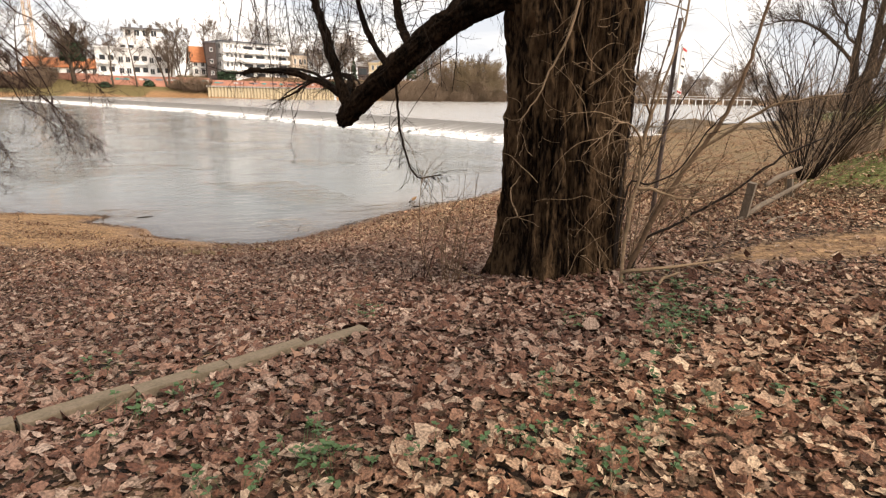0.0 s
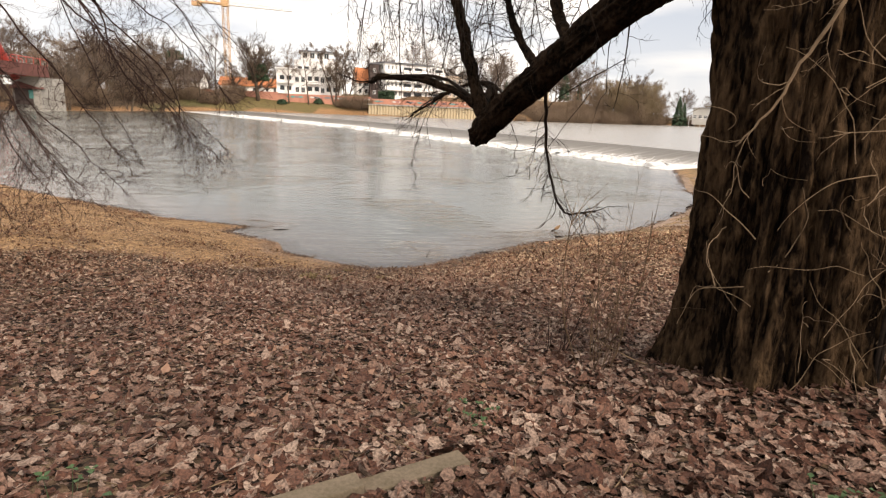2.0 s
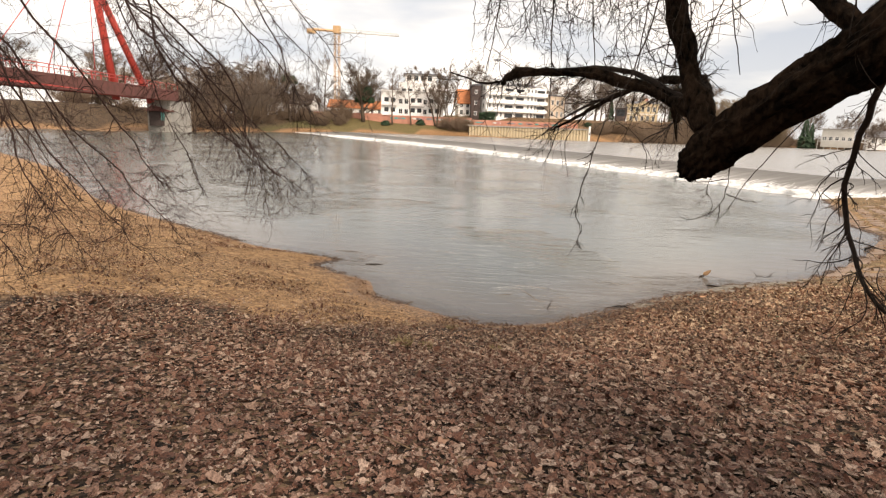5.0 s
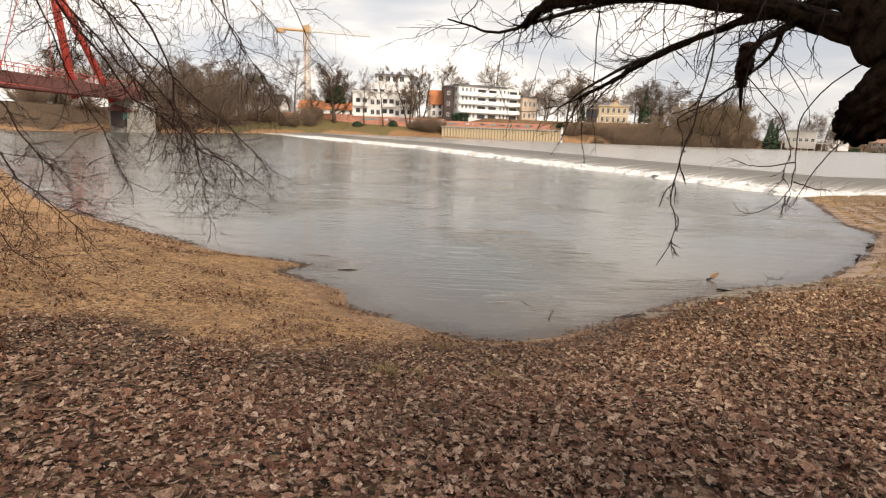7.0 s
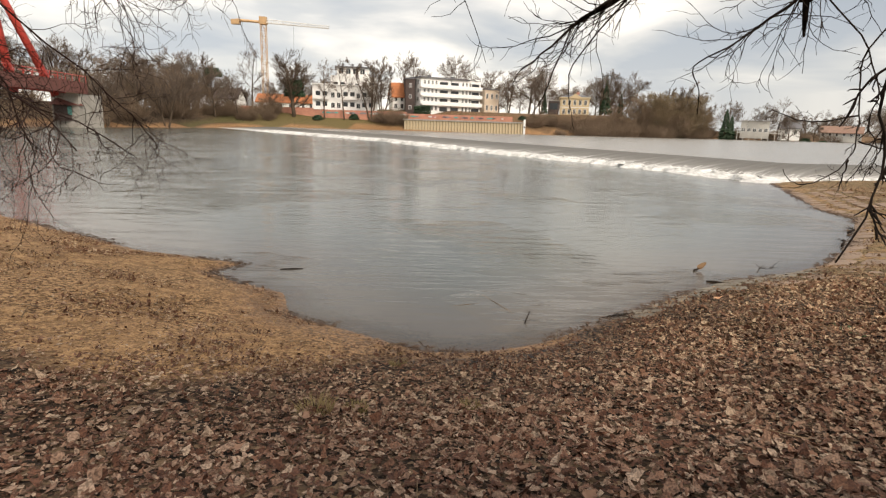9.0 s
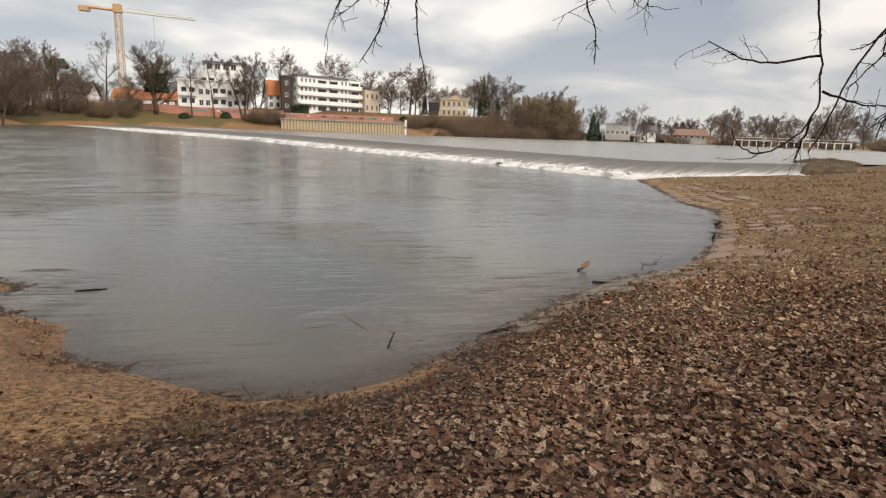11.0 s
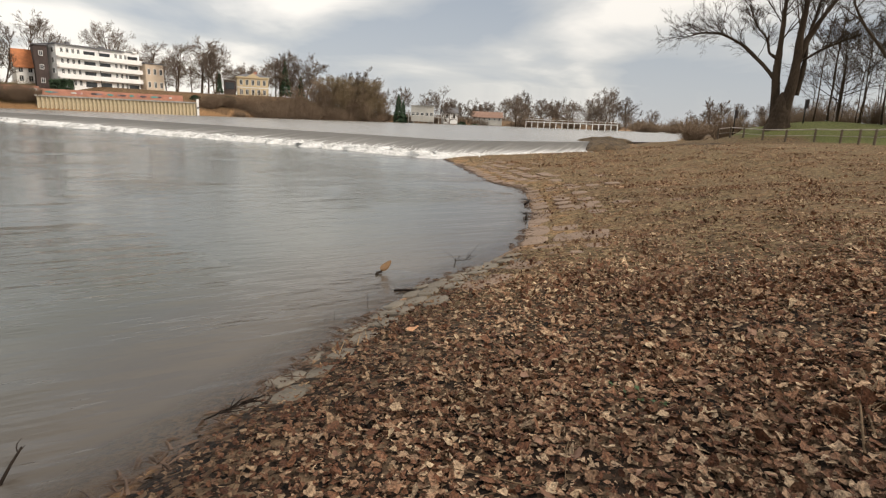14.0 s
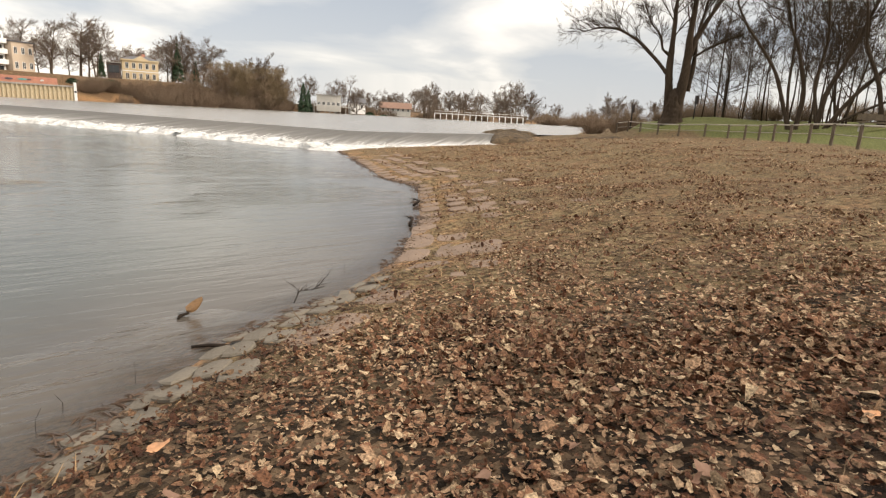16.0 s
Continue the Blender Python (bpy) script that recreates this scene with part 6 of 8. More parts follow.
def build_terrace():
    t = empty("terrace", pose(104.5, 204.5, 1.2, 0, 0, -30), "pale raised terrace with slim columns before the boathouse", "terrace")
    plane_box(t, "slab", (0, 0, 1.9), (14, 3.2, 2.15), M_PALE)
    for i in range(8):
        plane_box(t, "column", (i * 1.95 + 0.05, 0.1, -1), (i * 1.95 + 0.25, 0.3, 1.9), M_PALE)
        plane_box(t, "rail_post", (i * 1.95 + 0.1, 0.1, 2.15), (i * 1.95 + 0.18, 0.2, 3.0), M_WHITE)
    plane_box(t, "handrail", (0, 0.1, 3.0), (14, 0.2, 3.08), M_WHITE)
    h = empty("hedge", (-6.2, 182.0, 6.0), "clipped dark green hedge above the quay", "hedge")
    s = Soup()
    rnd = random.Random(44)
    for _ in range(900):
        v = Vector((rnd.uniform(-2.6, 2.6), rnd.uniform(-0.7, 0.7), rnd.uniform(-0.5, 2.2)))
        a, b = (Vector((rnd.uniform(-1, 1), rnd.uniform(-1, 1), rnd.uniform(-1, 1))) * 0.3 for _ in range(2))
        s.add([v - a, v + b, v + a, v - b, v + a.cross(b) * 1.5], [(0, 1, 4), (1, 2, 4), (2, 3, 4), (3, 0, 4)])
    part("foliage", s, M_EVERGREEN, h, "", False)


build_terrace()
BROWN = "bare brown-twigged tree on the far bank"
for x, y, h, v, turn in ((-80, 172, 16, 0, 0), (-78, 184, 16, 2, 40), (-73, 186, 15, 1, 80), (-68.5, 192, 11, 0, 120), (-61.6, 189, 20, 4, 10), (-45.5, 180, 17, 5, 70), (-36, 178.5, 17, 4, 160), (-30, 178.5, 17, 4, 200)):
    plant("tree", BROWN, TREES[v], x, y, h / 10 * 1.05, turn, group="trees on the far bank")
for x, y, h, v, turn in ((-22, 179.3, 19, 3, 0), (-18.6, 181.5, 17.5, 3, 60), (-13.8, 194, 18, 4, 100), (-9.7, 199, 17, 1, 140), (6, 214, 18.4, 0, 180), (16, 209, 15, 1, 220), (22, 193, 14, 1, 260), (29.3, 197, 15.5, 0, 300)):
    plant("tree", BROWN, TREES[v], x, y, h / 10 * 1.05, turn, group="trees on the far bank")
for x, y, h, v, turn in ((32.5, 193, 13, 2, 15), (56, 207, 13, 0, 55), (61, 210, 15, 1, 95), (66.8, 214, 15.5, 2, 135), (81.3, 200.5, 17.7, 3, 255), (85, 205, 14, 1, 20)):
    plant("tree", BROWN, TREES[v], x, y, h / 10 * 1.05, turn, group="trees on the far bank")
for x, y, h, v, turn in ((116.3, 209, 13.3, 2, 30), (126, 209, 11.3, 0, 75), (146, 226, 9, 1, 110), (165, 238, 9.6, 0, 150), (164, 214, 15.3, 0, 190), (172, 222, 11, 2, 230), (217, 248, 13, 1, 270), (240, 262, 12, 0, 310), (232, 234, 13, 2, 350), (259, 235, 11.5, 1, 33)):
    plant("tree", BROWN, TREES[v], x, y, h / 10 * 1.05, turn, group="trees on the far bank")
for x, y, h, v, turn in ((-80, 125, 12, 2, 0), (-70, 121, 11, 2, 60), (-70, 133, 16, 0, 100), (-66, 139, 14, 2, 150), (-69, 155, 12.5, 1, 190), (-67, 172, 14, 0, 230), (-61, 174, 13, 4, 280), (-90, 118, 12, 0, 20), (-100, 108, 13, 1, 45), (-92, 140, 14, 2, 90)):
    plant("tree", "bushy bare tree beside the footbridge", TREES[v], x, y, h / 10 * 1.05, turn, group="trees by the footbridge")
rnd_far = random.Random(77)
for i in range(44):
    t = (i + rnd_far.random()) / 44
    plant("shrub", "brown leafless shrub at the water's edge", SHRUBS[i % 3], 27 + 66 * t, 176.0 + 30 * t * t + rnd_far.uniform(-0.5, 7), rnd_far.uniform(0.7, 1.5), rnd_far.uniform(0, 360), "shrub", "shrubs on the far bank")
for i in range(30):
    t = (i + rnd_far.random()) / 30
    plant("shrub", "brown leafless shrub at the water's edge", SHRUBS[i % 3], 95 + 90 * t, 209 + 24 * t + rnd_far.uniform(0, 8), rnd_far.uniform(0.5, 1.1), rnd_far.uniform(0, 360), "shrub", "shrubs on the far bank")
for x, y, h, v, turn in ((64, 191, 11, 1, 0), (68.5, 193, 12.5, 0, 60), (73, 195, 13.5, 0, 130), (77.5, 196.5, 12, 1, 190), (82, 199, 14, 0, 240), (87, 202, 15, 0, 290), (90.5, 205, 12, 1, 20), (56, 189, 7, 1, 75)):
    plant("riverside_willow", "broad bushy bare willow with olive-brown twigs reaching to the water", WILLOWS[v], x, y, h / 10 * 1.05, turn, group="riverside willows")
for x, y, h, turn in ((-76, 122, 10, 0), (-78, 134, 12, 50), (-75, 146, 11, 90), (-73, 160, 11.5, 140), (-72, 172, 11, 200), (-80, 176, 13, 250), (-88, 178, 14, 300), (-84, 160, 13, 20), (-96, 182, 12, 70), (-88, 118, 11, 33)):
    plant("bushy_tree", "broad bushy reddish-brown bare tree by the footbridge", WILLOWS[1], x, y, h / 10 * 1.05, turn, group="bushy trees by the footbridge")
for x, y, s in ((-14.5, 177.0, 1.35), (-17.5, 177.4, 1.2), (-12.5, 177.2, 1.0), (-20, 177.5, 0.8)):
    plant("shrub", "reddish-brown leafless shrub beside the quay", SHRUBS[1], x, y, s, x * 40, "shrub", "shrubs on the far bank")
for i in range(26):
    plant("shrub", "brown undergrowth before the houses", SHRUBS[i % 3], rnd_far.uniform(-105, -50), rnd_far.uniform(172, 186), rnd_far.uniform(0.6, 1.3), rnd_far.uniform(0, 360), "shrub", "shrubs before the houses")
for i in range(18):
    plant("shrub", "brown undergrowth by the footbridge", SHRUBS[i % 3], rnd_far.uniform(-98, -64), rnd_far.uniform(112, 168), rnd_far.uniform(0.9, 1.7), rnd_far.uniform(0, 360), "shrub", "shrubs by the footbridge")
for x, y, h in ((101, 206, 12.2), (104, 208, 10)):
    plant("conifer", "dark green conifer on the far bank", CONIFERS[0], x, y, h / 10, x * 13, group="conifers")
for x, y, h in ((57.5, 206, 12.5), (66, 216, 9), (34, 194, 7)):
    plant("conifer", "dark green conifer among bare trees", CONIFERS[1], x, y, h / 10, x * 13, group="conifers")
for x, y, s in ((-2.5, 183, 0.8), (-5.0, 182, 0.7), (35, 187, 1.1), (30, 185, 1.0), (25.5, 184, 0.8), (-38, 178, 0.8), (-27, 180, 0.9), (-21, 181, 0.8), (140, 222, 1.3), (146, 220, 1.2), (152, 219, 1.2)):
    plant("evergreen_bush", "dark evergreen bush by a wall", IVY, x, y, s, x * 31, "shrub", "evergreen bushes")
for x, y, z, s in ((-45.5, 180, 10, 1.6), (-45.2, 180, 12.5, 1.4), (-72, 185, 15.5, 1.4)):
    plant("ivy", "dark green ivy clinging to a bare tree", IVY, x, y, s, 0, "ivy", "ivy", z=z)
# woods on the horizon
for i in range(56):
    ang = radians(rnd_far.uniform(30, 66))
    a = rnd_far.uniform(290, 520)
    plant("tree", "small bare tree in the far distance", TREES[i % 5], math.sin(ang) * a, math.cos(ang) * a, rnd_far.uniform(1.1, 2.1), rnd_far.uniform(0, 360), group="trees on the horizon", z=0.9)
for i in range(60):
    ang = radians(rnd_far.uniform(30, 67))
    a = rnd_far.uniform(280, 420)
    plant("shrub", "brown scrub in the far distance", SHRUBS[i % 3], math.sin(ang) * a, math.cos(ang) * a, rnd_far.uniform(1.0, 1.8), rnd_far.uniform(0, 360), "shrub", "scrub on the horizon", z=0.7, squash=1.6)
for i in range(44):
    t = rnd_far.random()
    plant("tree", "bare brown-twigged tree behind the far bank", TREES[i % 3], -100 + 210 * t, 212 + rnd_far.uniform(0, 50), rnd_far.uniform(0.9, 1.5), rnd_far.uniform(0, 360), group="trees behind the far bank")


# ---- the near bank: wood, fence, beach and clutter ----
def build_big_tree():
    rnd = random.Random(61)
    x, y = 49.6, 29.4
    z = height(x, y)
    tree = empty("poplar_tree", (x, y, z), "tall many-stemmed bare tree by the fence", "tree")

    def side(line):
        """Pairs of metres to the river's side and upwards, with some depth, as places."""
        return [Vector((-0.49 * a + 0.87 * c, 0.87 * a + 0.49 * c, h)) for a, h, c in line]

    part("trunk", bark_column(0, 0, -0.3, ((0, 1.12), (0.6, 0.84), (1.6, 0.70), (2.4, 0.56), (3.1, 0.1)), rnd, 48, 40, 0.08), M_WOOD, tree)
    stems = (
        (((0.35, 0.8, 0), (0.75, 4.4, 0.1), (0.75, 7.0, 0.3), (0.85, 10.5, 0.5), (1.1, 16.0, 0.6)), 0.33),
        (((-0.25, 0.8, 0), (-0.6, 4.0, -0.1), (-0.55, 7.2, -0.3), (-0.7, 10.5, -0.4), (-0.4, 17.0, -0.6)), 0.42),
        (((-0.6, 5.0, 0), (-1.0, 6.8, 0.2), (-1.9, 8.6, 0.4), (-3.0, 10.6, 0.5), (-4.6, 15.5, 0.4)), 0.27),
        (((-0.9, 2.6, 0.3), (-1.15, 4.6, 0.5), (-1.1, 7.0, 0.9), (-1.6, 10.0, 1.4), (-2.2, 14.0, 1.8)), 0.22),
    )
    for line, r in stems:
        line = side(line)
        r *= 0.76
        s, t = Soup(), Soup()
        bark_tube(s, line, (r * 1.55, r * 1.2, r * 0.8, r * 0.5, r * 0.18), 12, 0.03)
        for _ in range(13):
            p, w = along(line, rnd.uniform(0.45, 1.0))
            grow(s, t, rnd, p, w + Vector((rnd.uniform(-1, 1), rnd.uniform(-1, 1), rnd.uniform(-0.2, 0.5))) * 0.9, rnd.uniform(3.0, 6.0), r * 0.2, 1, 4, 0.16, (0, 5, 5, 4), 0.6, 0.007)
        o = part("stem", s, M_WOOD, tree)
        tagged(part("twig_spray", t, M_WOOD, o), kind="stuff")
    for line, r, kids, reach in (
            (((0.4, 3.4, 0), (1.5, 4.7, 0), (3.4, 6.5, -0.2), (5.2, 7.5, -0.4), (6.8, 7.6, -0.5), (8.2, 7.2, -0.5)), 0.19, 26, 3.0),
            (((-1.0, 5.3, 0.3), (-2.0, 6.0, 0.2), (-3.2, 6.6, 0), (-4.6, 7.2, 0)), 0.12, 14, 2.0),
            (((0.8, 5.4, 0), (1.5, 5.9, -0.3), (1.7, 6.9, -0.5), (2.6, 7.9, -0.6), (3.4, 9.6, -0.6)), 0.13, 16, 2.4)):
        line = side(line)
        s, t = Soup(), Soup()
        bark_tube(s, line, taper(r, 0.04, len(line)), 10, 0.02)
        for _ in range(kids):
            p, w = along(line, rnd.uniform(0.25, 1.0))
            grow(s, t, rnd, p, w * 0.8 + Vector((rnd.uniform(-1, 1), rnd.uniform(-1, 1), rnd.uniform(-0.25, 0.9))) * 0.8, rnd.uniform(0.4, 1.0) * reach, 0.035, 1, 4, 0.1, (0, 5, 5, 3), 0.6, 0.007)
        o = part("side_limb", s, M_WOOD, tree)
        tagged(part("twig_spray", t, M_WOOD, o), kind="stuff")


def build_spreading_tree(x, y, seed, arms):
    """An old tree at the wood's edge whose sinuous limbs fan out from the ground."""
    rnd = random.Random(seed)
    tree = empty("spreading_tree", (x, y, height(x, y)), "dark old tree with sinuous limbs fanning out from its foot", "tree", "spreading trees")
    for line, r in arms:
        line = [Vector((-0.35 * a + 0.94 * c, 0.94 * a + 0.35 * c, h)) for a, h, c in line]
        s, t = Soup(), Soup()
        r *= 0.58
        bark_tube(s, line, taper(r, r * 0.3, len(line)), 10, 0.02)
        for _ in range(8):
            p, w = along(line, rnd.uniform(0.3, 1.0))
            grow(s, t, rnd, p, w * 0.7 + Vector((rnd.uniform(-1, 1), rnd.uniform(-1, 1), rnd.uniform(-0.4, 0.9))), rnd.uniform(1.6, 4.5), r * 0.24, 1, 4, 0.05, (0, 5, 5, 3), 0.7, 0.008)
        o = part("limb", s, M_WOOD, tree)
        tagged(part("twig_spray", t, M_WOOD, o), kind="stuff")


def build_lawn_signs():
    for x, y, h, turn, label in ((52.0, 28.7, 1.9, 60, "small dark notice board on a post on the lawn"), (52.2, 35.0, 2.3, 60, "thin dark post with a small sign beyond the fence")):
        o = empty("notice_board", (x, y, height(x, y)), label, "sign")
        s = Soup()
        s.tube(((0, 0, -0.3), (0, 0, h)), (0.05, 0.045), 8)
        part("post", s, M_DARK, o)
        b = Soup()
        m = pose(0, 0, h - 0.75, 0, 0, turn)
        b.box((-0.28, -0.09, 0), (0.28, -0.055, 0.72), m)
        b.box((-0.31, -0.10, 0.72), (0.31, -0.045, 0.76), m)
        part("board", b, M_DARKWALL, o, "", False)


def build_fence():
    f = empty("fence", (0, 0, 0), "low timber post and rail fence along a lawn", "fence")
    line = resample(FENCE, 19)
    p = Soup()
    p.box((-0.055, -0.055, -0.4), (0.055, 0.055, 0.90))
    p.box((-0.045, -0.045, 0.90), (0.045, 0.045, 0.92))
    me = p.mesh("post", M_POST, False)
    tops = []
    for x, y in line:
        z = height(x, y)
        o = part("post", me, None, f)
        o.matrix_basis = Matrix.Translation((x, y, z))
        tops.append(Vector((x, y, z)))
    for a, b in zip(tops[:-1], tops[1:]):
        for h, r, m in ((0.90, 0.045, M_RAIL), (0.48, 0.022, M_RAIL)):
            s = Soup()
            off = (b - a).cross(Vector((0, 0, 1))).normalized() * 0.09
            s.tube((a + off + Vector((0, 0, h)), b + off + Vector((0, 0, h))), (r, r), 6)
            part("rail", s, m, f)


def build_woods():
    kinds = [bare_tree(71, 10, 0.068, (9, 5, 4, 2), 0.6, 0.25, 0.01, bare=0.35, trunk_mat=M_WOOD, twig_mat=M_WOOD), bare_tree(72, 10, 0.056, (8, 4, 4, 2), 0.5, 0.3, 0.01, bare=0.4, trunk_mat=M_WOOD, twig_mat=M_WOOD), bare_tree(73, 10, 0.13, (10, 6, 5, 3), 0.95, 0.05, 0.01, stems=2, trunk_mat=M_WOOD, twig_mat=M_WOOD), bare_tree(74, 10, 0.17, (10, 6, 5, 3), 1.0, 0.05, 0.01, stems=3, trunk_mat=M_WOOD, twig_mat=M_WOOD)]
    rnd = random.Random(70)
    for i in range(70):
        t = rnd.random()
        x, y = 53 + rnd.uniform(0, 30), 42 - 40 * t + rnd.uniform(-2, 2)
        if y > 2.0 + 0.53 * (x - 2):
            y -= 14
        plant("woodland_tree", "slender bare tree in the wood behind the lawn", kinds[i % 2], x, y, rnd.uniform(0.8, 1.45), rnd.uniform(0, 360), group="trees of the wood")
    for x, y, s, k, turn in ((60, 20, 1.1, 2, 60), (58, 8, 1.0, 2, 300), (58, 29, 0.9, 2, 20)):
        plant("woodland_tree", "dark spreading tree at the wood's edge", kinds[k], x, y, s, turn, group="trees of the wood")
    for i in range(26):
        plant("shrub", "bare undergrowth at the wood's edge", SHRUBS[i % 3], rnd.uniform(56, 84), rnd.uniform(2, 50), rnd.uniform(0.4, 0.8), rnd.uniform(0, 360), "shrub", "undergrowth")
    for x, y, s, k, turn in ((16.6, 3.6, 0.8, 0, 0), (19.5, 2.8, 0.9, 0, 80), (18.0, 0.8, 0.8, 1, 120), (22, 3.4, 0.9, 1, 200), (15.8, 2.6, 0.75, 1, 250)):
        plant("tree", "bare tree on the grassy bank", kinds[k], x, y, s, turn, group="trees on the grassy bank")
    for x, y, s, turn in ((12.9, 1.9, 0.3, 0), (13.6, 2.3, 0.36, 70), (12.2, 1.5, 0.25, 140)):
        plant("thicket", "tangled dark thicket beside the path", SHRUBS[int(turn) % 3], x, y, s, turn, "shrub", "thicket")
    s = Soup()
    s.box((-1.0, -0.25, 0.42), (1.0, 0.25, 0.5)); s.box((-1.0, 0.28, 0.6), (1.0, 0.34, 0.95))
    b = empty("bench", Matrix.Translation((44, 13.2, height(44, 13.2))) @ pose(0, 0, 0, 0, 0, -55), "grey park bench on the lawn", "bench")
    part("seat", s, M_POST, b, "", False)
    for x in (-0.8, 0.8):
        plane_box(b, "leg", (x - 0.05, -0.2, -0.1), (x + 0.05, 0.34, 0.42), M_CONCRETE)


def build_sign():
    x, y = 5.08, -1.33
    z = height(x, y)
    s = empty("sign_post", (x, y, z), "weathered post with a white board barred in red", "sign")
    p = Soup()
    p.tube(((-0.12, -0.05, -0.3), (0.0, 0.0, 1.6), (0.06, 0.03, 2.95)), (0.032, 0.030, 0.027), 9)
    part("post", p, M_DARKWALL, s)
    turn = pose(0.05, 0.0, 1.95, 0, 4, 38)
    b = Soup()
    b.box((-0.13, -0.085, 0), (0.13, -0.065, 0.62), turn)
    o = part("board", b, M_WHITE, s, "", False)
    for z0, z1, x0, x1 in ((0.575, 0.605, -0.12, 0.12), (0.015, 0.04, -0.12, 0.12)):
        k = Soup()
        k.box((x0, -0.091, z0), (x1, -0.087, z1), turn)
        part("red_bar", k, M_RED, o, "", False)
    for z0, z1, x0, x1 in ((0.27, 0.29, -0.08, 0.08), (0.36, 0.38, -0.08, 0.08), (0.46, 0.48, -0.08, 0.06)):
        k = Soup()
        k.box((x0, -0.091, z0), (x1, -0.087, z1), turn)
        part("printed_bar", k, M_DARK, o, "", False)


def build_broken_fence():
    f = empty("broken_fence", (6.1, -1.95, height(6.1, -1.95)), "collapsed old wooden rail fence with a mossy post", "fence")
    p = Soup()
    p.box((-0.05, -0.05, -0.3), (0.05, 0.05, 0.56), pose(0, 0, 0, 7, -6, 30))
    part("post", p, M_POST, f, "mossy weathered post", False)
    p = Soup()
    p.box((-0.045, -0.045, -0.3), (0.045, 0.045, 0.44), Matrix.Translation((1.75, 0.75, 0)) @ pose(0, 0, 0, -14, 9, 20))
    part("post", p, M_POST, f, "", False)
    for a, b in (((0.55, 0.2, 0.46), (1.9, 0.8, 0.62)), ((-0.1, -0.05, 0.02), (1.85, 0.65, 0.42)), ((-0.4, -0.6, 0.05), (1.3, -0.15, 0.12))):
        s = Soup()
        s.tube((a, Vector(a).lerp(Vector(b), 0.3) + Vector((0.01, 0.03, 0.02)), Vector(a).lerp(Vector(b), 0.65) + Vector((0, -0.02, 0.025)), b), (0.034, 0.040, 0.036, 0.024), 7)
        part("rail", s, M_POST, f)


def build_kerb():
    k = empty("concrete_edging", (0, 0, 0), "row of narrow concrete edging blocks half sunk in leaves", "kerb")
    a, d = Vector((0.15, -4.55, 0)), Vector((-0.897, -0.442, 0)).normalized()
    rnd = random.Random(90)
    turn = math.degrees(math.atan2(d.y, d.x))
    for i in range(9):
        ln = 0.485
        bm = bmesh.new()
        bmesh.ops.create_cube(bm, size=1.0)
        bmesh.ops.scale(bm, vec=(ln, 0.10, 0.2), verts=bm.verts)
        bmesh.ops.bevel(bm, geom=[e for e in bm.edges], offset=0.004, segments=1, affect="EDGES")
        for v in bm.verts:
            v.co += Vector((rnd.uniform(-1, 1), rnd.uniform(-1, 1), rnd.uniform(-1, 1))) * 0.003
        me = bpy.data.meshes.new("block")
        bm.to_mesh(me)
        bm.free()
        me.materials.append(M_KERB)
        p = a + d * (0.497 * (i + 0.5)) + Vector((0, rnd.uniform(-0.006, 0.006), 0))
        o = part("block", me, None, k)
        o.matrix_basis = Matrix.Translation((p.x, p.y, height(p.x, p.y) - 0.1 + 0.062 - 0.012 * (i == 0) * 2)) @ pose(0, 0, 0, rnd.uniform(-3, 3), rnd.uniform(-1.5, 1.5), turn + rnd.uniform(-1.5, 1.5))


def mesh_np(name, verts, tris, material, smooth=False):
    me = bpy.data.meshes.new(name)
    me.vertices.add(len(verts))
    me.vertices.foreach_set("co", np.asarray(verts, np.float32).ravel())
    me.loops.add(tris.size)
    me.loops.foreach_set("vertex_index", tris.ravel().astype(np.int32))
    me.polygons.add(len(tris))
    me.polygons.foreach_set("loop_start", np.arange(0, tris.size, 3, dtype=np.int32))
    me.polygons.foreach_set("loop_total", np.full(len(tris), 3, np.int32))
    me.materials.append(material)
    me.update(calc_edges=True)
    me.validate()
    if smooth:
        me.polygons.foreach_set("use_smooth", [True] * len(tris))
    return me


LOBES = 10


def leaf_shapes(n, rng, size, lobes=10):
    """n curled, lobed leaves about the origin: vertices of shape (n, LOBES + 1, 3)."""
    ang = np.linspace(0, 2 * np.pi, lobes, endpoint=False) + rng.normal(0, 0.12, (n, lobes))
    lobe = np.interp(np.linspace(0, 1, lobes, endpoint=False), np.linspace(0, 1, 11), (1.25, 0.95, 1.0, 0.92, 0.66, 0.58, 0.66, 0.92, 1.0, 0.95, 1.25))
    tooth = rng.choice([0.62, 1.0, 1.18], (n, lobes))
    r = lobe * tooth * rng.uniform(0.85, 1.12, (n, lobes)) * size[:, None]
    x, y = r * np.cos(ang), r * np.sin(ang) * rng.uniform(0.5, 1.0, (n, 1))
    curl, fold = rng.normal(0.08, 0.24, (n, 1)), rng.normal(0.10, 0.26, (n, 1))
    sz = size[:, None]
    z = curl * x * x / sz + fold * np.abs(y) + rng.normal(0, 0.10, (n, lobes)) * sz
    v = np.zeros((n, lobes + 1, 3))
    v[:, 1:, 0], v[:, 1:, 1], v[:, 1:, 2] = x, y, z
    v[:, 0, 2] = rng.normal(0, 0.06, n) * size
    return v


